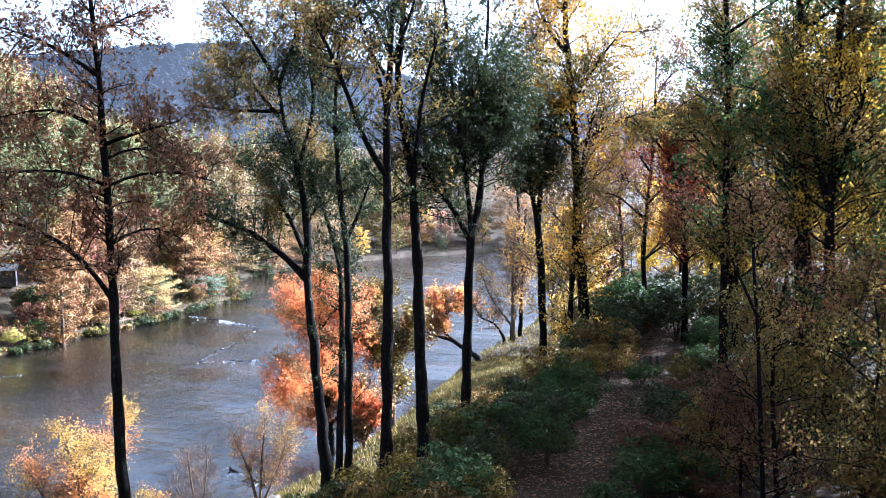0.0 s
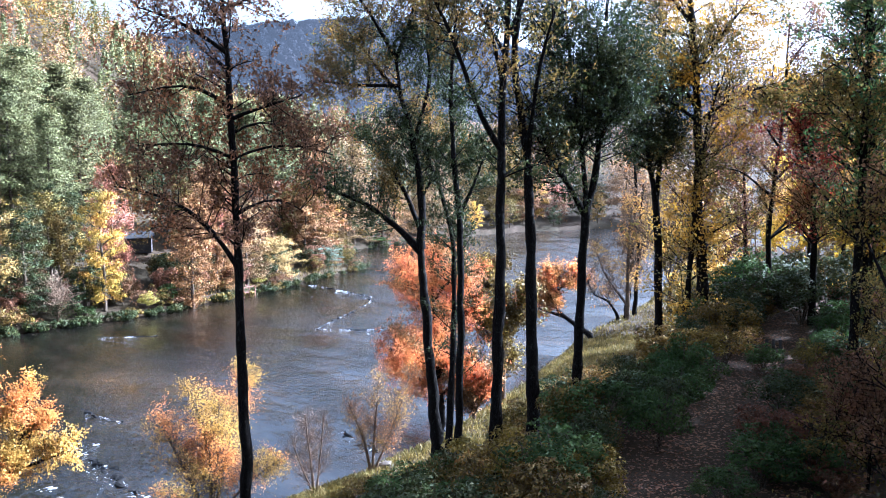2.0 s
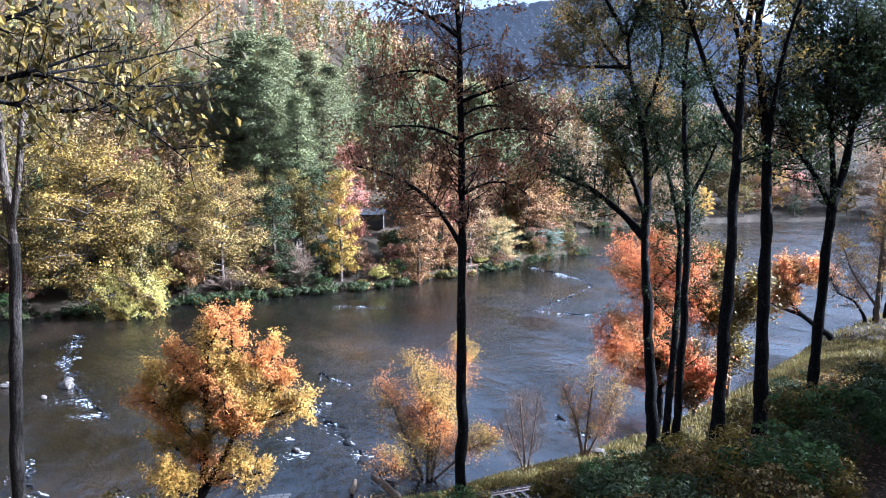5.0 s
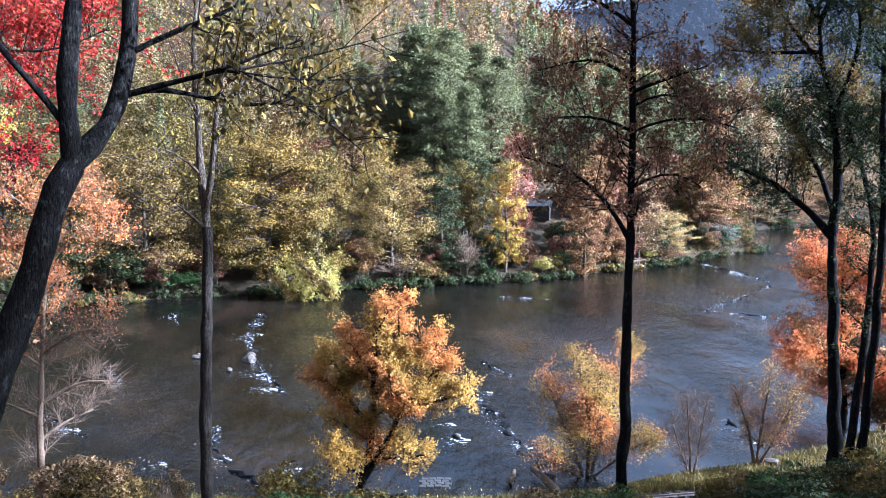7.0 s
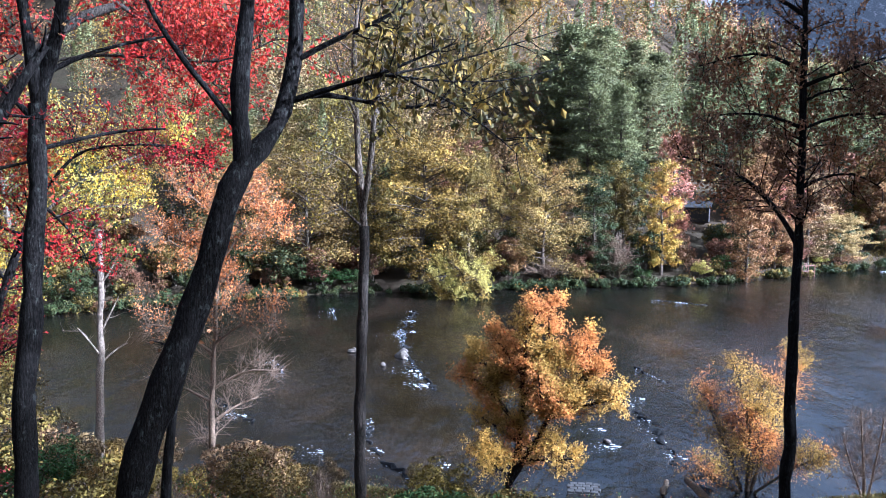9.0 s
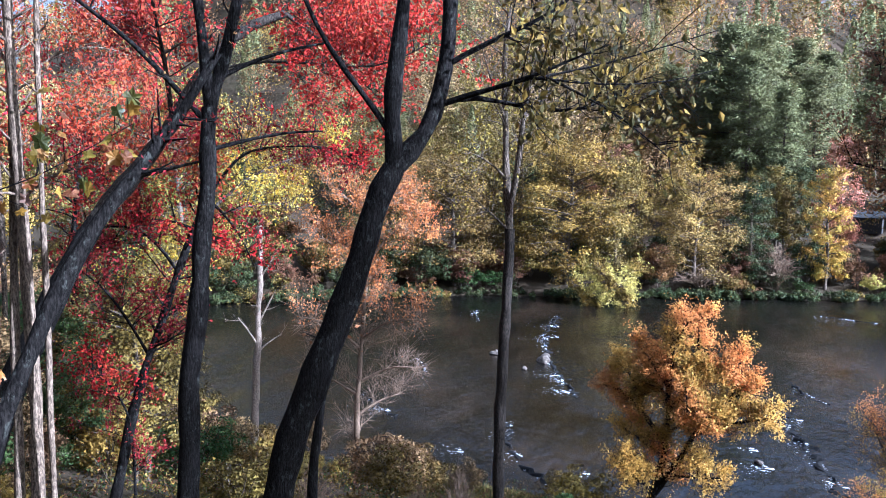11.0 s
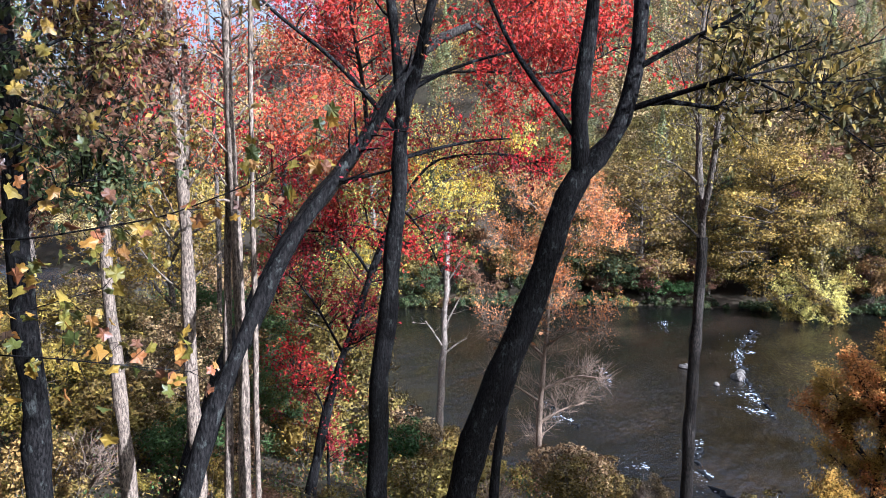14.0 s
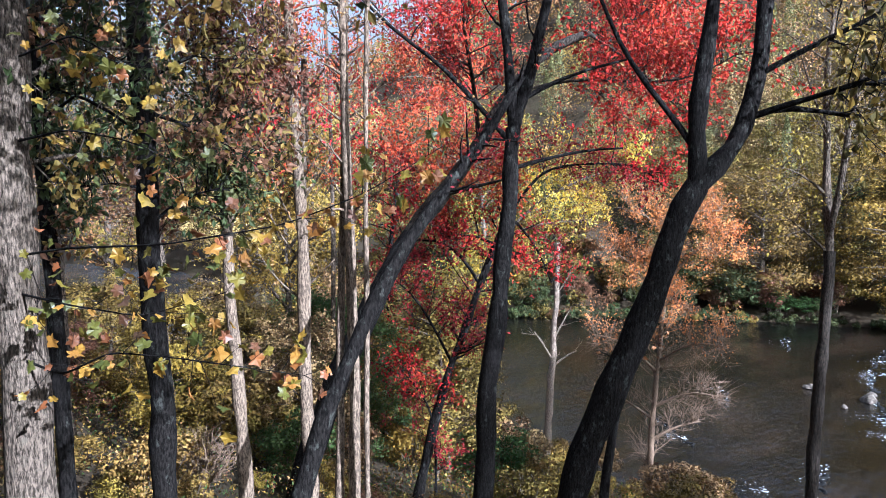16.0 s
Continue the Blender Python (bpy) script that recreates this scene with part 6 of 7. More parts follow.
def undergrowth():
    rng = np.random.default_rng(21)
    zones = [
        # count, x range, y range, river distance range, heights, leaf kinds
        (125, (-52, -11), (-24, 28), (1.5, 36), (1.0, 3.4), ["beige", "yellowolive", "olive", "yellowolive", "tan", "beige", "olive", "green"], "tangled {} shrub on the wooded slope"),
        (85, (-9, 9), (17, 50), (13.5, 30), (1.2, 3.4), ["green", "darkgreen", "green", "olive", "mixed", "yellowolive", "olive"], "{} shrub on the slope above the track"),
        (40, (4, 22), (9, 46), (26, 60), (0.7, 2.2), ["green", "brown", "darkgreen", "mixed", "brown", "green"], "{} undergrowth beside the leafy path"),
        (18, (4, 60), (58, 170), (4, 30), (1.8, 5.0), ["tan", "yellowolive", "gold", "rust", "olive", "tan"], "{} bush on the far grassy bank"),
    ]
    for count, xr, yr, dr, hr, kinds, label in zones:
        made, tries = 0, 0
        while made < count and tries < 6000:
            tries += 1
            x, y = rng.uniform(*xr), rng.uniform(*yr)
            p = np.array([(x, y)])
            dn = side(p, NEAR_SHORE)[0]
            if not dr[0] < dn < dr[1] or abs(side(p, PATH)[0]) < 2.7 or abs(side(p, TRACK)[0]) < 2.4 or math.hypot(x, y) < 11:
                continue
            z = ground_at(x, y)
            h = min(rng.uniform(*hr), view_cap(x, y) - z, 0.1 * math.hypot(x, y) + 0.3)
            if h < 0.5:
                continue
            kind = kinds[rng.integers(len(kinds))]
            w = h * rng.uniform(0.85, 1.35)
            plant(SHRUB[made % 4], "shrub" if x < -9 else "bush", x, y, h, w, 2, 2, kind, label.format(WORD.get(kind, kind)), "shrub", "undergrowth", rng)
            made += 1
    # small leafy trees between the slope and the river, downstream
    for i in range(26):
        az, dist = radians(rng.uniform(-112, -77.5)), rng.uniform(24, 44)
        x, y = math.sin(az) * dist, math.cos(az) * dist
        p = np.array([(x, y)])
        if side(p, NEAR_SHORE)[0] < 1.0 or abs(side(p, TRACK)[0]) < 2.5:
            continue
        h = min(EYE[2] - dist * math.tan(radians(rng.uniform(6.5, 15))) - ground_at(x, y), 11)
        if h > 1.5:
            kind = ["olive", "yellowolive", "olive", "brown", "green", "olive", "tan"][i % 7]
            plant(ROUND[i % 5], "small_tree", x, y, h, h * rng.uniform(0.6, 0.95), 10, 7, kind, "small " + WORD.get(kind, kind) + " tree near the river bank", "tree", "near bank trees", rng)
    for i, (az, dist, down) in enumerate([(-97, 22, 8), (-92, 25, 9), (-88, 22, 10), (-84, 26, 10.5), (-80.5, 29, 11), (-101, 27, 7), (-94, 30, 7.5), (-86, 31, 8.5)]):
        x, y = math.sin(radians(az)) * dist, math.cos(radians(az)) * dist
        h = EYE[2] - dist * math.tan(radians(down)) - ground_at(x, y)
        kind = ["yellowolive", "olive", "tan", "green"][i % 4]
        plant(ROUND[i % 5], "small_tree", x, y, h, h * 0.8, 10, 7, kind, "small " + WORD.get(kind, kind) + " tree below the slope", "tree", "near bank trees", rng)
    for i in range(40):
        az, dist = radians(rng.uniform(-112, -66)), rng.uniform(11.5, 20)
        x, y = math.sin(az) * dist, math.cos(az) * dist
        h = min(rng.uniform(0.5, 1.2), view_cap(x, y) + 0.6 - ground_at(x, y))
        if h > 0.3:
            kind = ["olive", "beige", "brown", "tan", "yellowolive", "olive"][i % 6]
            plant(SHRUB[i % 4], "low_shrub", x, y, h, h * rng.uniform(1.2, 1.8), 2, 2, kind, "low " + WORD.get(kind, kind) + " shrub under the hillside trees", "shrub", "undergrowth", rng)
    # leafless brush on the slope
    for i, (x, y, h, w) in enumerate([(-18.1, 12.5, 2.5, 1.8), (-16.9, 13.3, 1.9, 1.5), (-19.0, 11.6, 1.8, 1.6), (-22.5, 9.6, 2.2, 2.0), (-13.8, 14.6, 1.6, 1.5), (-21.0, 7.4, 1.7, 1.8), (-17.2, -1.6, 1.5, 2.0)]):
        plant(BARE_SHRUB[i % 2], "shrub", x, y, h, w, 2, 2, "tan", "leafless tan brush on the wooded slope", "shrub", "undergrowth", rng)
    # single bushes that stand out
    for x, y, h, w, kind in [(4.2, 16.8, 1.3, 2.2, "green"), (3.2, 15.4, 0.9, 1.6, "green"), (5.0, 18.2, 1.0, 1.8, "green"), (7.8, 22.6, 1.5, 1.6, "green"), (7.4, 36.2, 2.6, 3.6, "darkgreen"), (8.6, 38.6, 3.0, 4.0, "green"), (10.4, 43.0, 3.4, 4.6, "darkgreen"), (6.2, 34.2, 2.2, 3.2, "green"), (12.4, 42.6, 3.0, 4.0, "darkgreen"), (9.6, 40.4, 3.2, 4.2, "green"), (9.4, 38.0, 2.6, 4.2, "darkgreen"), (11.0, 41.0, 3.0, 4.4, "darkgreen"),
                             (8.2, 41.5, 2.6, 4.0, "darkgreen"), (6.2, 39.0, 2.2, 3.0, "olive"), (3.6, 36.5, 2.4, 3.2, "yellowolive"), (1.6, 33.0, 2.6, 3.0, "yellowolive"), (6.8, 27.4, 1.0, 1.6, "green")]:
        plant(SHRUB[int(x * 7) % 4], "shrub", x, y, h, w, 2, 2, kind, WORD.get(kind, kind) + " leafy bush beside the path", "shrub", "undergrowth", rng)
    # the dense fringe along the river side of the path
    for i in range(64):
        s = rng.uniform(1.2, 4.6)
        k = int(s)
        d = PATH[k + 1] - PATH[k]
        q = PATH[k] + d * (s - k) + np.array([-d[1], d[0]]) / np.hypot(*d) * rng.uniform(0.7, 3.6)
        h = min(rng.uniform(0.8, 1.9), view_cap(*q) + 0.5 - ground_at(*q))
        if h > 0.4:
            kind = ["green", "darkgreen", "olive", "green", "mixed", "yellowolive", "darkgreen", "olive"][i % 8]
            plant(SHRUB[i % 4], "bush", q[0], q[1], h, h * rng.uniform(1.0, 1.5), 2, 2, kind, WORD.get(kind, kind) + " shrub in the fringe beside the leafy path", "shrub", "undergrowth", rng)
    for i in range(58):
        s = rng.uniform(1.6, 4.9)
        k = int(s)
        d = PATH[k + 1] - PATH[k]
        q = PATH[k] + d * (s - k) + np.array([d[1], -d[0]]) / np.hypot(*d) * rng.uniform(1.5, 4.6)
        h = rng.uniform(0.5, 1.5)
        kind = ["green", "brown", "darkgreen", "mixed", "darkgreen", "brown"][i % 6]
        plant(SHRUB[i % 4], "bush", q[0], q[1], h, h * rng.uniform(1.0, 1.6), 2, 2, kind, WORD.get(kind, kind) + " undergrowth on the bank above the path", "shrub", "undergrowth", rng)
    for x, y, h, w, kind in [(10.6, 36.4, 2.6, 3.4, "darkgreen"), (12.2, 38.4, 3.0, 3.6, "darkgreen"), (13.6, 37.6, 2.8, 3.4, "brown"), (11.6, 34.6, 1.6, 2.4, "green"), (14.4, 41.0, 3.4, 4.0, "darkgreen")]:
        plant(SHRUB[int(x * 7) % 4], "shrub", x, y, h, w, 2, 2, kind, WORD.get(kind, kind) + " bush closing the end of the path", "shrub", "undergrowth", rng)
    # woods added on the porch's sun side, mostly unseen, to cast shade
    for i, (x, y, h) in enumerate([(17.8, 21.4, 24), (17.8, 29.8, 13), (26, 30, 19), (31, 22, 20), (24, 14, 18), (34, 36, 20), (40, 28, 21), (20, 5, 18), (30, 8, 19), (38, 46, 20), (28, 55, 18), (46, 40, 22), (17, -4, 17), (48, 56, 20), (27, 41, 18)]):
        h = min(h, 30.5 - ground_at(x, y))
        plant((ROUND if i < 3 else FAR_ROUND)[i % 5], "tree", x, y, h, h * 0.55, 10, 7, ["mixed", "green", "yellow", "yellowolive"][i % 4], "tall mixed woodland tree added to shade the hillside", "tree", "woods by the path", rng)
    # unseen trees added at the back to keep skylight off the trunks
    for i, (az, d) in enumerate([(95, 26), (110, 20), (122, 30), (135, 24), (150, 28), (165, 22), (180, 27), (195, 21), (208, 28), (222, 22), (235, 27), (102, 38), (128, 42), (156, 40), (186, 40), (214, 40)]):
        x, y = math.sin(radians(az)) * d, math.cos(radians(az)) * d
        plant(FAR_ROUND[i % 5], "tree", x, y, 20, 11, 10, 7, ["mixed", "green", "olive", "yellowolive"][i % 4], "unseen woodland tree added behind the house to block skylight", "tree", "woods behind the house", rng)
    for i in range(34):
        az, d = radians(rng.uniform(9, 42)), rng.uniform(58, 190)
        x, y = math.sin(az) * d, math.cos(az) * d
        if side(np.array([(x, y)]), NEAR_SHORE)[0] < 12:
            continue
        h = min(rng.uniform(11, 18), EYE[2] + d * math.tan(radians(9)) - ground_at(x, y))
        if h > 5:
            kind = ["yellow", "tan", "yellowolive", "olive", "gold", "mixed"][i % 6]
            plant(FAR_ROUND[i % 5], "tree", x, y, h, h * 0.6, 10, 7, kind, WORD.get(kind, kind) + " tree in the woods beyond the path", "tree", "woods by the path", rng)


undergrowth()


def house():
    """An unseen house added behind the porch: it blocks skylight and closes the place there."""
    m, nodes, links, bsdf = material("brown_siding")
    a = noise_node(nodes, links, 6.0, 5, 0.6, (0.2, 1, 6))
    r = ramp(nodes, [(0.3, (0.1, 0.07, 0.05)), (0.7, (0.17, 0.12, 0.085))])
    links.new(a.outputs["Fac"], r.inputs[0])
    links.new(r.outputs[0], bsdf.inputs["Base Color"])
    bsdf.inputs["Roughness"].default_value = 0.8
    z = 13.2
    h = thing("house", (2.6, -3.2, z), "unseen brown wooden house with a porch, added to block skylight", "house")
    h.rotation_euler = (0, 0, radians(39))
    for name, sx, sy, sz, at in (("wall", 15, 0.2, 9.4, (0, 0, 4.7)), ("wall", 0.2, 8, 9.4, (-7.4, -4.1, 4.7)), ("wall", 0.2, 8, 9.4, (7.4, -4.1, 4.7)), ("wall", 15, 0.2, 9.4, (0, -8.2, 4.7)),
                                 ("porch_floor", 15, 5.0, 0.2, (0, 2.6, 4.6)), ("porch_roof", 15.6, 5.2, 0.2, (0, 2.5, 8.9)), ("roof", 16, 9.4, 0.3, (0, -4.1, 9.6))):
        bm = bmesh.new()
        bmesh.ops.create_cube(bm, size=1.0)
        bmesh.ops.scale(bm, verts=bm.verts, vec=(sx, sy, sz))
        bmesh.ops.translate(bm, verts=bm.verts, vec=at)
        part(name, bm, m, h)
    for x in (-7.2, -3.6, 3.6, 7.2):
        bm = bmesh.new()
        bmesh.ops.create_cube(bm, size=1.0)
        bmesh.ops.scale(bm, verts=bm.verts, vec=(0.15, 0.15, 8.9))
        bmesh.ops.translate(bm, verts=bm.verts, vec=(x, -0.4 if abs(x) < 5 else 0.3, 4.45))
        part("post", bm, m, h)


house()


def far_scrub():
    """The tangle of scrub along the far water's edge, joined colour by colour."""
    rng = np.random.default_rng(23)
    for kind in ("olive", "darkgreen", "brown"):
        at, out = [], []
        for _ in range(40 if kind in ("olive", "darkgreen", "brown") else 18):
            s = rng.uniform(3.2, 13.2)
            k = int(s)
            a = FAR_SHORE[k] + (FAR_SHORE[k + 1] - FAR_SHORE[k]) * (s - k)
            d = FAR_SHORE[k + 1] - FAR_SHORE[k]
            q = a + np.array([-d[1], d[0]]) / np.hypot(*d) * (abs(rng.normal()) * 5.0 if rng.uniform() < 0.5 else rng.uniform(-0.3, 1.2))
            h = rng.uniform(1.0, 4.2)
            p, o = puffs(rng, h * 0.6, h * 0.45, h * 0.5, 13, 28, 0.3, 0.36, -0.9)
            at.append(p + [q[0], q[1], ground_at(q[0], q[1])])
            out.append(o)
        # low scrub, mostly dark green to colour in the waterline's band of shade
        for _ in range({"darkgreen": 280, "brown": 20, "olive": 30}.get(kind, 4)):
            s = rng.uniform(3.2, 13.2)
            k = int(s)
            d = FAR_SHORE[k + 1] - FAR_SHORE[k]
            q = FAR_SHORE[k] + d * (s - k) + np.array([-d[1], d[0]]) / np.hypot(*d) * rng.uniform(-1.5, 0.7)
            h = rng.uniform(0.5, 1.5)
            p, o = puffs(rng, h * 0.9, h * 0.5, h * 0.4, 12, 34, 0.3, 0.36, -0.95)
            at.append(p + [q[0], q[1], 0.1])
            out.append(o)
        at, out = np.concatenate(at), np.concatenate(out)
        at, out = at[at[:, 2] > 0.05], out[at[:, 2] > 0.05]
        v, f, soft = clump_leaves(at, 0.24, rng, out, 0.65, 0.55)
        tagged(mesh_object("scrub", v, [f], LEAF[kind], None, True, normals=soft), WORD.get(kind, kind) + " scrub tangled along the far river bank", "scrub", "", "stuff")


far_scrub()


def ground_cover():
    """Weeds and seedlings over the slope."""
    rng = np.random.default_rng(25)
    for kind, n in (("green", 50000), ("olive", 54000), ("brown", 26000), ("yellowolive", 22000), ("tan", 18000), ("rust", 5000)):
        a, d = np.radians(np.where(rng.uniform(size=n) < 0.7, rng.uniform(-112, -40, n), rng.uniform(-40, 42, n))), rng.uniform(9, 46, n)
        q = np.column_stack([np.sin(a) * d, np.cos(a) * d])
        clump = wobble(q, 1.1, hash(len(kind)) % 7) + wobble(q, 2.9, len(kind))
        q = q[(side(q, NEAR_SHORE) > 0.5) & (np.abs(side(q, PATH)) > 1.7 + 0.6 * rng.uniform(size=n)) & (np.abs(side(q, TRACK)) > 2.2) & (clump > -0.2)]
        at = np.column_stack([q, ground_height(q) + rng.uniform(0, 0.95, len(q)) ** 1.6])
        v, f, soft = clump_leaves(at, np.clip(np.hypot(at[:, 0], at[:, 1]) * 0.0042, 0.04, 0.12), rng, rng.normal(size=(len(at), 3)) + [0, 0, 0.6], 0.6, 0.6)
        tagged(mesh_object("weeds", v, [f], LEAF[kind], None, True, normals=soft), "low " + WORD.get(kind, kind) + " weeds covering the slope", "weeds", "", "stuff")


ground_cover()
for model in ROUND + TALL_ROUND + NARROW + FAR_ROUND + PINE + SHRUB + FAR_SHRUB + BARE_SHRUB:
    for o in (*model.children, model):
        bpy.data.objects.remove(o)
# ---- river: ledges, rocks, foam ----
def rock_material(name, dark, light):
    m, nodes, links, bsdf = material(name)
    a = noise_node(nodes, links, 3.0, 7, 0.65)
    r = ramp(nodes, [(0.35, dark), (0.65, light)])
    links.new(a.outputs["Fac"], r.inputs[0])
    links.new(r.outputs[0], bsdf.inputs["Base Color"])
    bsdf.inputs["Roughness"].default_value = 0.8
    bsdf.inputs["Specular IOR Level"].default_value = 0.12
    bump(nodes, links, a.outputs["Fac"], 0.7, 0.05, bsdf)
    return m


# wet rock, taken near black to include the shade on the ledges' backs
ROCK_WET = rock_material("wet_dark_rock", (0.003, 0.003, 0.003), (0.013, 0.012, 0.011))
ROCK_PALE = rock_material("pale_rock", (0.035, 0.028, 0.021), (0.12, 0.1, 0.08))


def rock_mesh(seed, mat):
    rng = np.random.default_rng(seed)
    bm = bmesh.new()
    bmesh.ops.create_icosphere(bm, subdivisions=2, radius=1)
    off = rng.uniform(0, 50, 3)
    for v in bm.verts:
        n = noise.noise(v.co * 1.1 + Vector(off)) * 0.45 + noise.noise(v.co * 2.7 + Vector(off)) * 0.2
        v.co *= 1 + n
        v.co.z *= 0.6
    me = bpy.data.meshes.new("rock")
    bm.to_mesh(me)
    bm.free()
    me.materials.append(mat)
    return me


WET = [rock_mesh(i, ROCK_WET) for i in range(4)]
PALE = [rock_mesh(10 + i, ROCK_PALE) for i in range(2)]
LEDGES = [
    ([(-35.5, 54), (-31.5, 49.8), (-28, 47), (-24, 43.4), (-20.8, 40.4)], 0.5, 1.0),
    ([(-70, 62), (-65, 56), (-57, 49), (-50, 45), (-45.5, 42.5)], 0.35, 0.9),
    ([(-44, 35), (-41, 32), (-38, 30.6), (-34, 29.6)], 0.4, 0.7),
    ([(-43, 137), (-36, 131), (-29.5, 125), (-28, 119), (-29, 108), (-30, 97)], 0.25, 0.8),
    ([(-30, 97), (-25, 97.6), (-19, 98.6)], 0.25, 0.8),
    ([(-54, 89), (-48, 91)], 0.2, 0.8), ([(-56, 28.5), (-49, 28)], 0.25, 0.6), ([(-38.5, 60), (-34, 58)], 0.25, 0.5), ([(-16, 58), (-12.5, 54)], 0.3, 0.3),
    ([(-78, 56), (-72, 52)], 0.2, 0.5), ([(-62, 38), (-57, 36)], 0.15, 0.3),
]


def river_rocks():
    rng = np.random.default_rng(31)
    k = 0
    for pts, size, _ in LEDGES:
        path = resample(np.column_stack([np.array(pts, float), np.zeros(len(pts))]), 0.45)
        n = len(path)
        tan = unit(np.gradient(path, axis=0))
        nrm = np.column_stack([-tan[:, 1], tan[:, 0], np.zeros(n)])
        path = path + nrm * (0.1 * np.sin(np.arange(n) * 0.9 + k) + 0.16 * rng.normal(size=n))[:, None]
        high = (0.34 * size * (0.4 + 0.5 * np.sin(np.arange(n) * 0.53 + 2 * k) + 0.55 * rng.normal(size=n))).clip(-0.1, 0.17)
        half = size * rng.uniform(0.12, 0.6, n)
        rows = [path + nrm * (half * a)[:, None] + np.column_stack([np.zeros((n, 2)), np.where(b < 0, -0.35, high * b)]) for a, b in ((-2.2, -1), (-1, 0.6), (-0.25, 1), (0.5, 0.85), (0.75, -1))]
        v = np.stack(rows, 1).reshape(-1, 3)
        g = np.arange(n * 5).reshape(n, 5)
        q = np.stack([g[:-1, :-1], g[1:, :-1], g[1:, 1:], g[:-1, 1:]], -1).reshape(-1, 4)
        tagged(mesh_object("rock_ledge", v, [q], ROCK_WET, None, False), "dark wet rock ledge across the river bed", "rock ledge", "river ledges")
        for p in path[::2]:
            if rng.uniform() < 0.55:
                continue
            ob = new("rock", WET[k % 4])
            s = size * rng.uniform(0.3, 0.75)
            ob.matrix_world = pose(p[0] + rng.normal() * 0.4, p[1] + rng.normal() * 0.4, -0.12 * s, 0, 0, rng.uniform(0, 360)) @ Matrix.Diagonal((s * 1.5, s, s * 0.6, 1))
            tagged(ob, "dark wet rock of a river ledge", "rock", "ledge rocks")
            k += 1
    for x, y, s in [(-55.3, 47.3, 0.75), (-59.8, 45.2, 0.55), (-56.5, 48.6, 0.4), (-35.6, 48.0, 0.35), (-54.2, 44.2, 0.3), (-29.6, 43.2, 0.25)]:
        ob = new("boulder", PALE[k % 2])
        ob.matrix_world = pose(x, y, 0.08, 0, 0, 40 * k) @ Matrix.Diagonal((s * 1.1, s * 0.8, s, 1))
        tagged(ob, "pale dry boulder standing out of the water", "rock", "boulders")
        k += 1


river_rocks()


def foam():
    rng = np.random.default_rng(33)
    m, nodes, links, bsdf = material("white_water")
    bsdf.inputs["Base Color"].default_value = (0.8, 0.82, 0.84, 1)
    bsdf.inputs["Roughness"].default_value = 0.5
    a = noise_node(nodes, links, 12.0, 4, 0.6)
    bump(nodes, links, a.outputs["Fac"], 0.6, 0.05, bsdf)
    flow = unit(np.array([-0.6, -0.8]))
    cx, cy, sz = [], [], []
    for pts, size, much in LEDGES:
        path = resample(np.column_stack([np.array(pts, float), np.zeros(len(pts))]), 0.25)
        for p in path:
            streak = 0.5 * math.sin(p[0] * 1.9 + p[1] * 1.3) + 0.35 * math.sin(p[0] * 0.7) + 0.3 * math.sin(p[1] * 3.7)
            k = rng.poisson(max(0.5, 12.0 * much * streak))
            d = rng.exponential(0.22 + 0.35 * max(0, streak), k)
            cx += list(p[0] + flow[0] * d + rng.normal(size=k) * 0.1)
            cy += list(p[1] + flow[1] * d + rng.normal(size=k) * 0.1)
            sz += list(rng.uniform(0.01, 0.032, k) * np.exp(-d / 1.6))
    # broken water that trails away downstream
    for x, y, n, r in [(-28.6, 43.2, 170, 0.9), (-31, 45, 50, 0.8), (-47, 43, 110, 1.0), (-51, 45.5, 60, 1.0), (-41, 28.5, 70, 1.1), (-38.4, 31.3, 60, 0.8), (-50.5, 28.5, 40, 0.8), (-24.5, 44.5, 40, 0.6), (-33, 53, 40, 0.6), (-34, 33, 40, 0.6),
                       (-66, 58.5, 60, 1.2), (-62, 55, 50, 1.0), (-30, 49, 60, 0.6)]:
        n = int(n * 3.5)
        along, over = rng.exponential(r * 0.8, n), rng.normal(size=n) * r * 0.5
        over *= 0.35 + along / r * 0.6
        lines = np.sin(over * 16 + 1.2 * np.sin(along * 2.3)) + 0.8 * np.sin(along * 9 + over * 4) + 0.5 * np.sin(over * 29 + along * 3)
        keep = lines > 0.6
        cx += list((x + along * flow[0] - over * flow[1])[keep])
        cy += list((y + along * flow[1] + over * flow[0])[keep])
        sz += list((rng.uniform(0.008, 0.026, n) * np.exp(-along / (3 * r)))[keep])
    c = np.column_stack([cx, cy])
    s = np.array(sz)
    n = len(s)
    ang = np.arange(7) * 2 * math.pi / 7
    a = rng.uniform(-0.5, 0.5, n) + math.atan2(flow[1], flow[0])
    rad = rng.uniform(0.55, 1.2, (n, 7)) * s[:, None]
    lx, ly = np.cos(ang) * rad * 4.4, np.sin(ang) * rad * 0.75
    vx = c[:, :1] + lx * np.cos(a)[:, None] - ly * np.sin(a)[:, None]
    vy = c[:, 1:] + lx * np.sin(a)[:, None] + ly * np.cos(a)[:, None]
    rim = np.stack([vx, vy, np.full_like(vx, 0.004) + rng.uniform(0, 0.01, (n, 7))], -1)
    mid = np.column_stack([c, 0.015 + 0.2 * s])
    v = np.concatenate([rim, mid[:, None]], 1).reshape(-1, 3)
    i = np.arange(n)[:, None] * 8
    f = np.concatenate([i + [k, (k + 1) % 7, 7] for k in range(7)])
    ob = mesh_object("foam", v, [f], m, None, True)
    tagged(ob, "white foam below the rock ledges", "foam", "", "stuff")


foam()


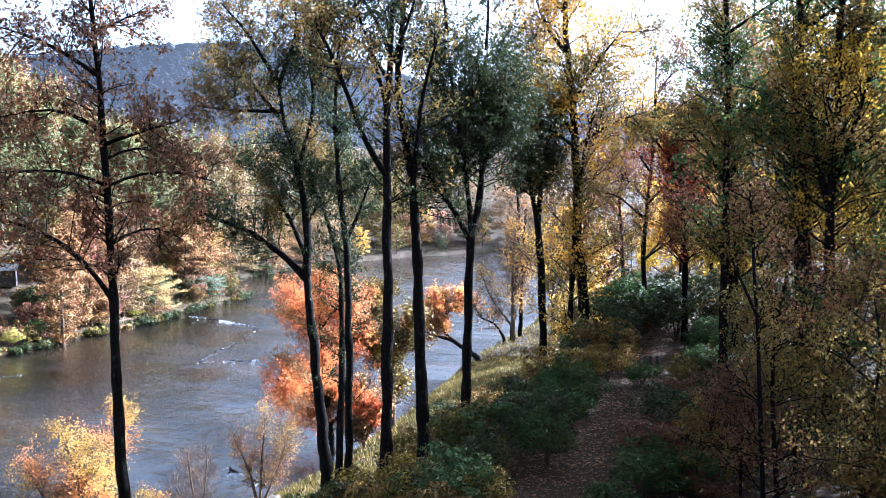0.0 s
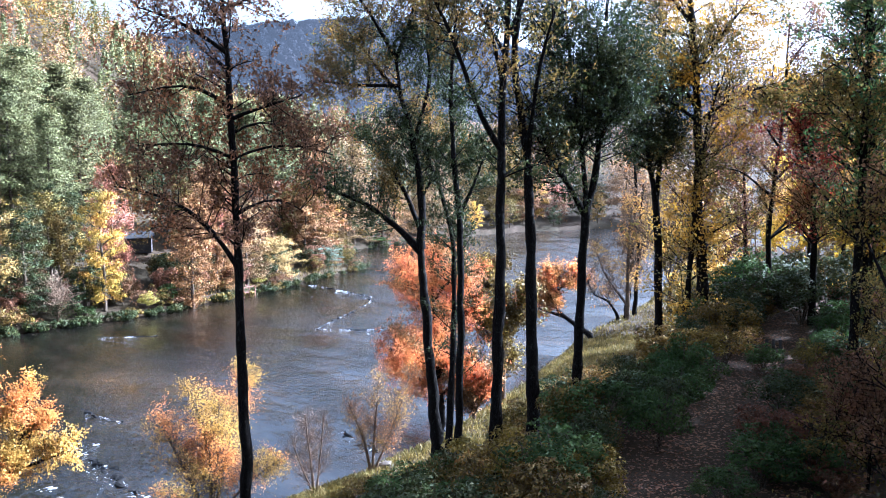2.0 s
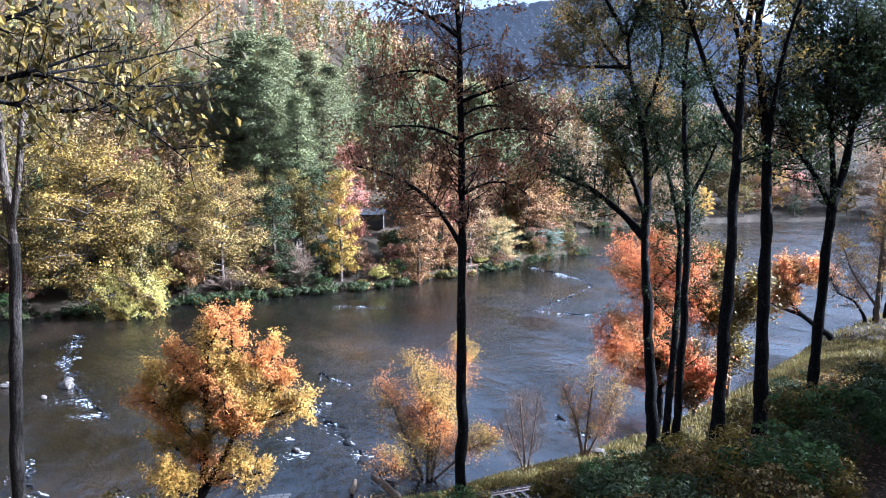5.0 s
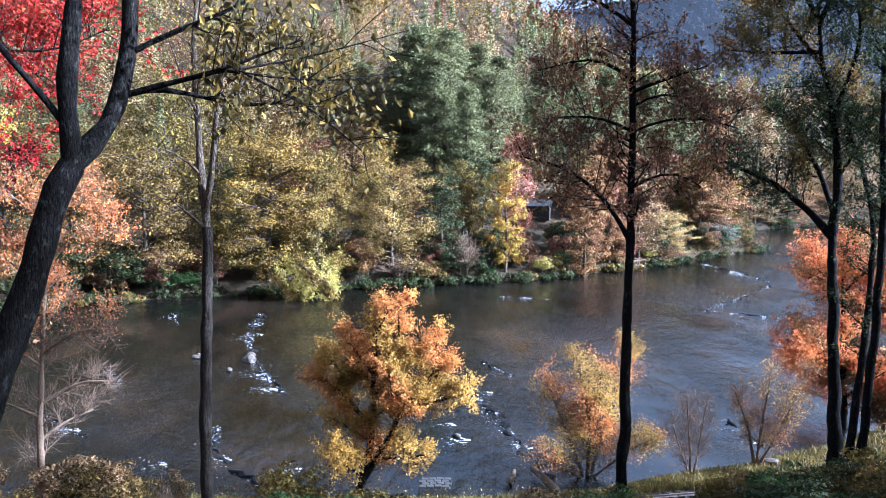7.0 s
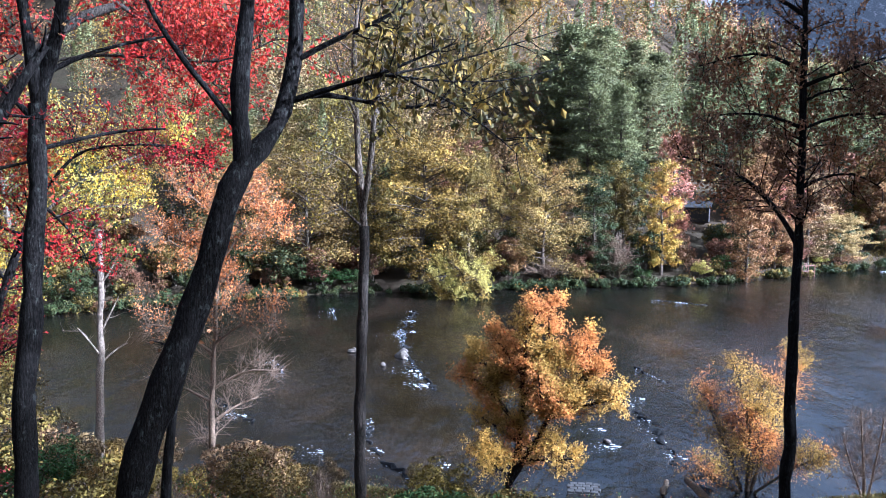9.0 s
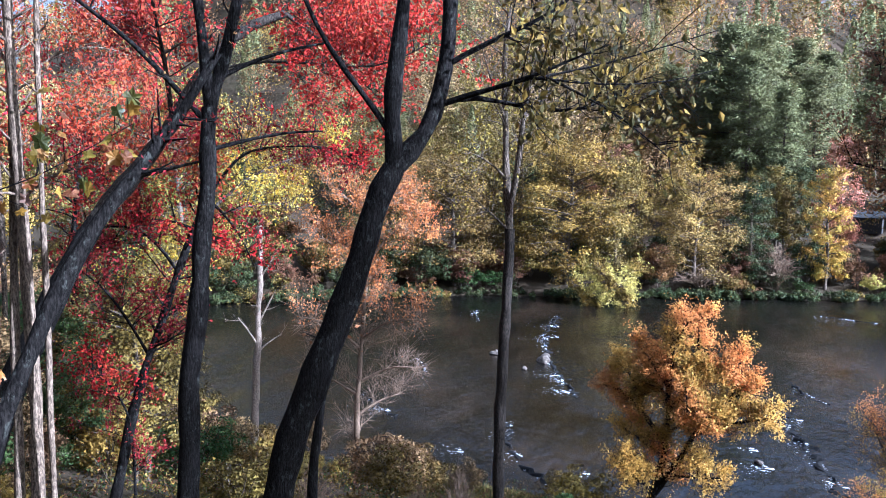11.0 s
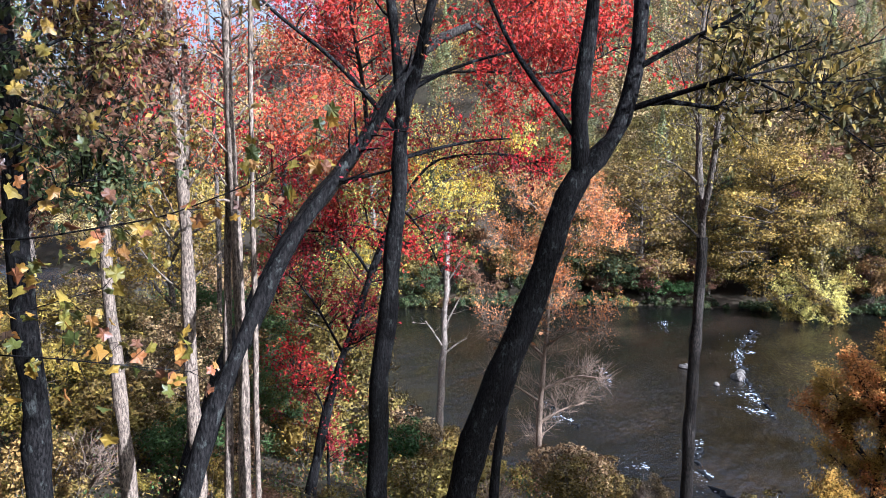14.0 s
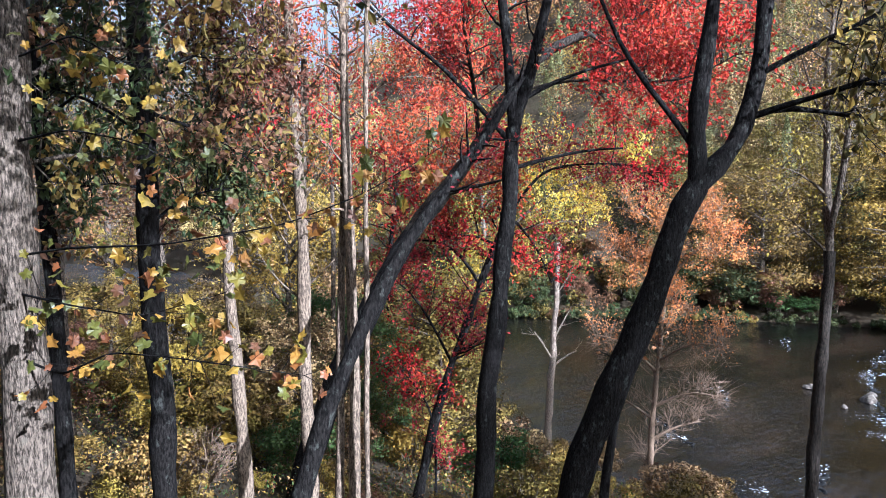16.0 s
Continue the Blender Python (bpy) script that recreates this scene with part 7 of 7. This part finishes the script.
# ---- railway, bank, small things ----
def plain(name, colour, rough=0.7, metal=0.0, grain=None):
    m, nodes, links, bsdf = material(name)
    a = noise_node(nodes, links, grain or 8.0, 5, 0.6)
    r = ramp(nodes, [(0.3, tuple(c * 0.7 for c in colour)), (0.7, tuple(min(1, c * 1.25) for c in colour))])
    links.new(a.outputs["Fac"], r.inputs[0])
    links.new(r.outputs[0], bsdf.inputs["Base Color"])
    bsdf.inputs["Roughness"].default_value, bsdf.inputs["Metallic"].default_value = rough, metal
    bump(nodes, links, a.outputs["Fac"], 0.3, 0.01, bsdf)
    return m


RAIL_STEEL = plain("worn_rail_steel", (0.13, 0.1, 0.085), 0.55, 0.4)
TIE_WOOD = plain("creosoted_wood", (0.026, 0.02, 0.016), 0.9)
BALLAST = plain("ballast_stone", (0.05, 0.043, 0.036), 0.95, 0, 10)


def box(bm, sx, sy, sz, at=(0, 0, 0), bevel=0.0):
    r = bmesh.ops.create_cube(bm, size=1.0)
    for v in r["verts"]:
        v.co = Vector((v.co.x * sx + at[0], v.co.y * sy + at[1], v.co.z * sz + at[2]))
    if bevel:
        bmesh.ops.bevel(bm, geom=list({e for v in r["verts"] for e in v.link_edges}), offset=bevel, segments=1, affect="EDGES")


def railway():
    path = resample(np.column_stack([TRACK[1:6], np.full(len(TRACK[1:6]), 1.15)]), 0.62)
    track = thing("railway_track", tuple(path[20]), "single railway track with dark wooden ties beside the river", "railway track")
    o = np.array(track.location)
    tan = unit(np.gradient(path, axis=0))
    nrm = np.column_stack([tan[:, 1], -tan[:, 0], np.zeros(len(tan))])
    prof = np.array([(-0.065, 0.0), (-0.065, 0.02), (-0.012, 0.04), (-0.012, 0.115), (-0.035, 0.12), (-0.035, 0.155), (0.035, 0.155), (0.035, 0.12), (0.012, 0.115), (0.012, 0.04), (0.065, 0.02), (0.065, 0.0)])
    k = len(prof)
    for s in (-0.7525, 0.7525):
        c = path + nrm * s + [0, 0, 0.2]
        v = (c[:, None] + nrm[:, None] * prof[None, :, :1] + np.array([0, 0, 1.0]) * prof[None, :, 1:]).reshape(-1, 3)
        i = np.arange(len(v)).reshape(-1, k)
        j = np.roll(i, -1, 1)
        q = np.stack([i[:-1], j[:-1], j[1:], i[1:]], -1).reshape(-1, 4)
        mesh_object("rail", v, [q], RAIL_STEEL, track, False, "worn steel rail", tuple(o))
    bm = bmesh.new()
    box(bm, 2.6, 0.23, 0.18, (0, 0, 0), 0.02)
    me = bpy.data.meshes.new("tie")
    bm.to_mesh(me)
    bm.free()
    me.materials.append(TIE_WOOD)
    for p, t in zip(path, tan):
        ob = new("tie", me)
        ob.parent = track
        ob.matrix_local = Matrix.Translation(Vector(p + [0, 0, 0.1]) - Vector(o)) @ Matrix.Rotation(math.atan2(t[1], t[0]) - math.pi / 2, 4, "Z")
    rng = np.random.default_rng(35)
    n = 16000
    s = rng.uniform(0, len(path) - 1.01, n)
    i = s.astype(int)
    w = rng.uniform(-2.1, 2.1, n)
    c = path[i] + (path[i + 1] - path[i]) * (s - i)[:, None] + nrm[i] * w[:, None]
    c[:, 2] = 1.15 + 0.1 * (np.abs(w) < 1.5) * rng.uniform(0.3, 1, n)
    size = rng.uniform(0.03, 0.07, n)[:, None]
    tri = unit(rng.normal(size=(n, 4, 3))) * size[:, None]
    v = (c[:, None] + tri).reshape(-1, 3)
    q = np.arange(n)[:, None] * 4
    f = np.concatenate([q + a for a in ([0, 1, 2], [0, 2, 3], [0, 3, 1], [1, 3, 2])])
    ob = mesh_object("ballast", v, [f], BALLAST, None, False)
    tagged(ob, "grey crushed stone under the railway track", "gravel", "", "stuff")


railway()


def grass():
    rng = np.random.default_rng(37)
    m = leaf_material("dry_grass", [(0.08, 0.072, 0.018), (0.15, 0.112, 0.03), (0.21, 0.14, 0.045)], 0.3)
    spots = []
    s = rng.uniform(4.2, 9.0, 26000)
    k = s.astype(int)
    a = NEAR_SHORE[k] + (NEAR_SHORE[k + 1] - NEAR_SHORE[k]) * (s - k)[:, None]
    d = NEAR_SHORE[k + 1] - NEAR_SHORE[k]
    n = np.column_stack([d[:, 1], -d[:, 0]]) / np.linalg.norm(d, axis=1)[:, None]
    spots.append((a + n * rng.uniform(0.1, 4.0, len(s))[:, None], 0.28))
    q = np.column_stack([rng.uniform(-12, 34, 44000), rng.uniform(52, 175, 44000)])
    dn = side(q, NEAR_SHORE)
    spots.append((q[(dn > 0.3) & (dn < 24)], 0.4))
    q = np.column_stack([rng.uniform(-14, 14, 60000), rng.uniform(46, 92, 60000)])
    dn = side(q, NEAR_SHORE)
    spots.append((q[(dn > 0.3) & (dn < 14)], 0.34))
    q = np.column_stack([rng.uniform(-62, -38, 9000), rng.uniform(118, 170, 9000)])
    df = -side(q, FAR_SHORE)
    spots.append((q[(df > 0.2) & (df < 5)], 0.45))
    q = np.column_stack([rng.uniform(-14, 12, 16000), rng.uniform(14, 56, 16000)])
    dn = side(q, NEAR_SHORE)
    spots.append((q[(dn > 5) & (dn < 30) & (np.abs(side(q, PATH)) > 2.3) & (np.abs(side(q, TRACK)) > 2.2)], 0.3))
    for p, h in spots:
        if not len(p):
            continue
        p = p[(np.abs(side(p, TRACK)) > 1.9) | (p[:, 1] > 55)]
        z = ground_height(p)
        base = np.column_stack([p, z - 0.03])
        n = len(base)
        tip = base + np.column_stack([rng.normal(size=(n, 2)) * h * 0.45, h * rng.uniform(0.5, 1.3, n)])
        a = rng.uniform(0, math.pi, n)
        w = np.column_stack([np.cos(a), np.sin(a), np.zeros(n)]) * h * 0.16
        v = np.stack([base - w, base + w, tip], 1).reshape(-1, 3)
        ob = mesh_object("grass", v, [np.arange(3 * n).reshape(-1, 3)], m, None, False)
        tagged(ob, "dry yellow-green grass along the river bank", "grass", "", "stuff")


grass()


def leaf_litter():
    rng = np.random.default_rng(39)
    q = np.column_stack([rng.uniform(-4, 18, 110000), rng.uniform(9, 48, 110000)])
    d = np.abs(side(q, PATH))
    q = q[rng.uniform(size=len(q)) < np.exp(-(d / 3.2) ** 2)]
    at = np.column_stack([q, ground_height(q) + rng.uniform(0.005, 0.03, len(q))])
    n = len(at)
    v, f = leaf_faces(at, 0.1, rng, 0.0, np.tile([0, 0, 0.0], (n, 1)), 0.7)
    v = v.reshape(-1, 4, 3)
    v[:, :, 2] = at[:, None, 2] + (v[:, :, 2] - at[:, None, 2]) * 0.25 + 0.012
    ob = mesh_object("leaf_litter", v.reshape(-1, 3), [f], LEAF["fallen"], None, False)
    tagged(ob, "fallen brown leaves strewn over the dirt path", "fallen leaves", "", "stuff")


leaf_litter()


def cabin():
    x, y = -75.0, 136.0
    z = ground_at(x, y) - 0.1
    c = thing("cabin", (x, y, z), "small dark wooden cabin among far trees", "cabin")
    c.rotation_euler = (0, 0, radians(24))
    # boards and roof near black: the cabin's shade is in the colour
    dark, roof = plain("dark_boards", (0.018, 0.014, 0.012), 0.9), plain("grey_roofing", (0.014, 0.014, 0.015), 0.9)
    for nm, sx, sy, at, mt in (("wall", 4.4, 0.15, (0, -1.6, 1.35), dark), ("wall", 4.4, 0.15, (0, 1.6, 1.35), dark), ("wall", 0.15, 3.05, (-2.12, 0, 1.35), dark), ("wall", 0.15, 3.05, (2.12, 0, 1.35), dark)):
        bm = bmesh.new()
        box(bm, sx, sy, 2.7, at)
        part(nm, bm, mt, c)
    bm = bmesh.new()
    box(bm, 0.9, 0.06, 2.0, (0.6, -1.71, 1.02))
    part("door", bm, dark, c, "plank door of the same darkened boards")
    for s in (-1, 1):
        bm = bmesh.new()
        box(bm, 5.2, 2.3, 0.1)
        bmesh.ops.rotate(bm, verts=bm.verts, matrix=Matrix.Rotation(radians(-28 * s), 3, "X"))
        bmesh.ops.translate(bm, verts=bm.verts, vec=(0, s * 1.0, 3.2))
        part("roof", bm, roof, c, "grey roof slope coloured as shaded")


cabin()


def kayak(x, y, turn, mat, word):
    z = ground_at(x, y)
    k = thing("kayak", (x, y, z), word + " plastic kayak on the grass under a tree", "kayak", "kayaks")
    k.rotation_euler = (0, 0, radians(turn))
    k.scale = (0.5, 0.7, 0.7)
    n, m = 15, 12
    rings = []
    for i in range(n):
        s = i / (n - 1) * 2 - 1
        w = 0.36 * (1 - abs(s) ** 2.4) + 0.01
        h = 0.17 * (1 - 0.55 * abs(s) ** 3)
        up = 0.1 * abs(s) ** 2.5
        for j in range(m):
            a = 2 * math.pi * j / m
            dip = -0.16 if abs(s) < 0.3 and math.sin(a) > 0.75 else 0.0
            rings.append((s * 1.35, math.cos(a) * w, 0.18 + up + math.sin(a) * h + dip))
    i = np.arange(n * m).reshape(n, m)
    j = np.roll(i, -1, 1)
    q = np.stack([i[:-1], j[:-1], j[1:], i[1:]], -1).reshape(-1, 4)
    v = np.array(rings)
    ob = mesh_object("hull", v, [q, ], mat, None, True)
    ob.parent = k
    bm = bmesh.new()
    box(bm, 0.35, 0.4, 0.07, (-0.15, 0, 0.22), 0.02)
    part("seat", bm, plain("black_plastic", (0.03, 0.03, 0.03), 0.5), k, "black kayak seat")


kayak(-17.9, 40.6, 62, plain("green_plastic", (0.12, 0.5, 0.1), 0.35), "bright green")
kayak(-17.2, 41.3, 70, plain("orange_plastic", (0.75, 0.2, 0.05), 0.35), "bright orange")


def stone_platform():
    x, y = -25.6, 35.2
    p = thing("stone_platform", (x, y, 0.0), "small grey stone block platform at the water's edge", "platform")
    p.rotation_euler = (0, 0, radians(38))
    mat = plain("grey_block_stone", (0.022, 0.02, 0.018), 0.9)
    bm = bmesh.new()
    box(bm, 1.75, 1.35, 0.9, (0, 0, 0.0))
    part("core", bm, mat, p)
    bm = bmesh.new()
    box(bm, 0.4, 0.3, 0.16, (0, 0, 0), 0.025)
    me = bpy.data.meshes.new("block")
    bm.to_mesh(me)
    bm.free()
    me.materials.append(mat)
    for i in range(4):
        for j in range(4):
            ob = new("block", me)
            ob.parent = p
            ob.location = ((i - 1.5) * 0.43 + (0.1 if j % 2 else -0.05), (j - 1.5) * 0.33, 0.5 + 0.015 * ((i * 7 + j * 3) % 3))


stone_platform()


def log(x, y, z, length, r, turn, tilt, label, mat):
    rng = np.random.default_rng(int(abs(x * 10)))
    top = thing("log", (x, y, z), label, "log", "driftwood")
    w = Wood()
    t, e = radians(turn), radians(tilt)
    d = np.array([math.cos(t) * math.cos(e), math.sin(t) * math.cos(e), math.sin(e)])
    s = np.linspace(-0.5, 0.5, 9)
    pts = np.array([x, y, z + r]) + d * (s * length)[:, None] + rng.normal(size=(9, 3)) * 0.03
    rad = r * (1 - 0.35 * (s + 0.5)) * rng.uniform(0.9, 1.1, 9)
    rad[0] *= 0.5
    rad[-1] *= 0.3
    w.tubes(pts[None], rad[None], 9)
    w.object("trunk", mat, top)


log(-21.0, 39.7, 0.1, 3.8, 0.3, 144, 4, "pale driftwood log lying across the ledge", BARK_PALE)
log(-22.9, 39.2, 0.0, 1.9, 0.2, 115, 3, "short pale log in the shallow water", BARK_PALE)


def dock():
    x, y = -49.5, 122.5
    d = thing("dock", (x, y, 0.2), "small reddish wooden dock on the far bank", "dock")
    d.rotation_euler = (0, 0, radians(66))
    wood = plain("reddish_boards", (0.16, 0.07, 0.05), 0.8)
    for i in range(9):
        bm = bmesh.new()
        box(bm, 0.26, 1.8, 0.05, ((i - 4) * 0.29, 0, 0.55), 0.008)
        part("plank", bm, wood, d)
    for i in (-1, 0, 1):
        for s in (-0.85, 0.85):
            bm = bmesh.new()
            box(bm, 0.1, 0.1, 2.2, (i * 1.2, s, 0.45))
            part("post", bm, wood, d)
    for s in (-0.85, 0.85):
        bm = bmesh.new()
        box(bm, 2.6, 0.06, 0.1, (0, s, 1.5))
        part("handrail", bm, wood, d)


dock()


def track_rock():
    x, y = -10.8, 49.2
    ob = new("boulder", PALE[0])
    ob.matrix_world = pose(x, y, ground_at(x, y) + 0.15, 0, 0, 30) @ Matrix.Diagonal((0.55, 0.4, 0.45, 1))
    tagged(ob, "pale grey boulder beside the railway track", "rock", "boulders")


track_rock()


# ---- the near branch with broad lobed leaves ----
def broad_leaf_material():
    m, nodes, links, bsdf = material("broad_leaves")
    info = nodes.new("ShaderNodeObjectInfo")
    r = ramp(nodes, [(0.0, (0.07, 0.08, 0.013)), (0.22, (0.15, 0.14, 0.018)), (0.45, (0.34, 0.22, 0.022)), (0.66, (0.44, 0.24, 0.028)), (0.84, (0.3, 0.1, 0.028)), (1.0, (0.08, 0.045, 0.025))])
    links.new(info.outputs["Random"], r.inputs[0])
    a = noise_node(nodes, links, 30, 4, 0.6)
    mx = nodes.new("ShaderNodeMixRGB")
    mx.blend_type = "MULTIPLY"
    mx.inputs[0].default_value = 0.6
    links.new(r.outputs[0], mx.inputs[1]), links.new(a.outputs["Fac"], mx.inputs[2])
    links.new(mx.outputs[0], bsdf.inputs["Base Color"])
    bsdf.inputs["Roughness"].default_value = 0.5
    tr, mix = nodes.new("ShaderNodeBsdfTranslucent"), nodes.new("ShaderNodeMixShader")
    links.new(mx.outputs[0], tr.inputs["Color"])
    mix.inputs[0].default_value = 0.45
    links.new(bsdf.outputs[0], mix.inputs[1]), links.new(tr.outputs[0], mix.inputs[2])
    links.new(mix.outputs[0], nodes["Material Output"].inputs["Surface"])
    return m


def lobed_leaf(seed):
    """A five-lobed leaf, one unit long, folded along its midrib and curled."""
    rng = np.random.default_rng(seed)
    outline = []
    for k in range(21):
        a = -math.pi + 2 * math.pi * k / 20
        r = 0.42 + 0.1 * math.cos(5 * a) + 0.035 * rng.normal()
        outline.append((math.sin(a) * r * 0.95, 0.5 + math.cos(a) * r))
    v = [(0, 0.5, 0)] + [(x, y, 0.22 * abs(x) - 0.3 * (y - 0.4) ** 2 + 0.03 * rng.normal()) for x, y in outline]
    me = bpy.data.meshes.new("leaf")
    me.from_pydata(v, [], [(0, k, k + 1) for k in range(1, 21)])
    return me


def leafy_branch(tree, runs, count, size, seed):
    """Thin branches with single leaves, under the tree that bears them."""
    rng = np.random.default_rng(seed)
    w = Wood()
    mat = broad_leaf_material()
    meshes = [lobed_leaf(seed + i) for i in range(4)]
    for me in meshes:
        me.materials.append(mat)
    spots = []
    for pts in runs:
        path = resample(pts, 0.12)
        w.tubes(path[None], np.linspace(0.014, 0.003, len(path))[None], 5)
        tw, _ = scatter_branches(path, None, max(8, len(path)), 0.12, 1.0, 0.6, rng, -0.1, 0.5, 4)
        w.tubes(tw, np.linspace(0.004, 0.0015, 4)[None] * np.ones((len(tw), 1)), 3)
        spots += [t[k] for t in tw for k in (2, 3)] + list(path[len(path) // 4::3])
    w.object("branch", BARK_SHADE_DARK, tree, "thin dark branch")
    rng.shuffle(spots)
    for k in range(min(count, len(spots))):
        ob = new("leaf", meshes[k % 4])
        ob.parent = tree
        s = size * rng.uniform(0.6, 1.25)
        turn = Euler((radians(rng.uniform(200, 280)), radians(rng.uniform(-35, 35)), radians(rng.uniform(0, 360)))).to_matrix().to_4x4()
        ob.matrix_local = Matrix.Translation(Vector(spots[k]) - tree.location) @ turn @ Matrix.Diagonal((s, s, s, 1))


leafy_branch(PORCH_TREE, [
    [(-8.94, -2.55, 17.5), (-8.35, -2.05, 17.46), (-7.66, -1.46, 17.82), (-7.15, -0.84, 17.85), (-6.8, -0.3, 17.83), (-6.6, 0.24, 17.77)],
    [(-8.95, -2.5, 18.6), (-8.2, -1.9, 18.73), (-7.54, -0.95, 18.8), (-6.9, 0.1, 19.0), (-6.56, 0.74, 19.26), (-6.35, 1.37, 19.65)],
    [(-8.94, -2.55, 18.2), (-8.0, -1.9, 18.22), (-7.5, -1.16, 18.16), (-7.2, -0.4, 18.4)],
    [(-8.96, -2.5, 19.76), (-8.2, -1.84, 19.85), (-7.7, -1.22, 19.73), (-7.37, -0.66, 19.47)],
    [(-8.97, -2.46, 20.6), (-8.0, -1.7, 20.7), (-7.5, -1.12, 20.35)],
], 640, 0.14, 61)


def dry_meadow():
    """Dry grass on the open field across the river."""
    rng = np.random.default_rng(71)
    m = leaf_material("field_grass", [(0.36, 0.256, 0.096), (0.44, 0.32, 0.128), (0.4, 0.208, 0.096)], 0.3)
    q = np.column_stack([rng.uniform(-272, -158, 30000), rng.uniform(-22, 32, 30000)])
    q = q[((q[:, 0] + 215) / 57) ** 2 + ((q[:, 1] - 5) / 28) ** 2 < 1]
    q = q[-side(q, FAR_SHORE) > 1]
    base = np.column_stack([q, ground_height(q) - 0.1])
    n = len(base)
    tip = base + np.column_stack([rng.normal(size=(n, 2)) * 0.5, rng.uniform(0.5, 1.2, n)])
    a = rng.uniform(0, math.pi, n)
    w = np.column_stack([np.cos(a), np.sin(a), np.zeros(n)]) * 0.35
    v = np.stack([base - w, base + w, tip], 1).reshape(-1, 3)
    tagged(mesh_object("grass", v, [np.arange(3 * n).reshape(-1, 3)], m, None, False), "dry golden grass of an open field across the river", "grass", "", "stuff")


dry_meadow()


def posts():
    """A few short posts at the edge of the path."""
    wood = plain("dark_post_wood", (0.03, 0.025, 0.02), 0.9)
    rng = np.random.default_rng(81)
    for i in range(5):
        x, y = 7.0 + 0.24 * i + (0.12 if i > 1 else 0), 30.3 - 0.06 * i
        bm = bmesh.new()
        r = bmesh.ops.create_cone(bm, cap_ends=True, segments=9, radius1=0.06, radius2=0.052, depth=0.62)
        bmesh.ops.translate(bm, verts=bm.verts, vec=(0, 0, 0.2))
        for v in bm.verts:
            v.co += Vector(rng.normal(size=3)) * 0.006
        ob = part("wooden_post", bm, wood, None)
        ob.matrix_world = pose(x, y, ground_at(x, y), rng.uniform(-5, 5), rng.uniform(-6, 6), 40 * i)
        tagged(ob, "short dark wooden post standing on the leafy path", "post", "posts on the path")


posts()

# two more trunks on the slope below the porch
hero_tree("tree", (-12.547, 1.208), [
    (0.1, 0.055, [(0, 14.04), (0.011, 16.77), (-0.011, 18.555), (-0.063, 20.288), (-0.079, 22.335)]),
], BARK_PALE, [("rust", 1.0)], "pale straight trunk in full sunlight", 28, bare=0.6, trunk_sec=8, per=2, sec=(10, 0.84), ter=(7, 0.315), size=0.07, twig=0.003)
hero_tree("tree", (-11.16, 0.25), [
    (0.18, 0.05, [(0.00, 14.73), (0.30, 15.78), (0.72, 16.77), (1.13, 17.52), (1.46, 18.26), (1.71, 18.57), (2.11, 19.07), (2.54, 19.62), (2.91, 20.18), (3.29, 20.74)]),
], BARK_SHADE_DARK, [("darkred", 1.0)], "dark leaning trunk crossing in front of pale ones", 29, bare=0.75, trunk_sec=6, per=3, sec=(6, 0.8), ter=(6, 0.4), size=0.07, twig=0.004)
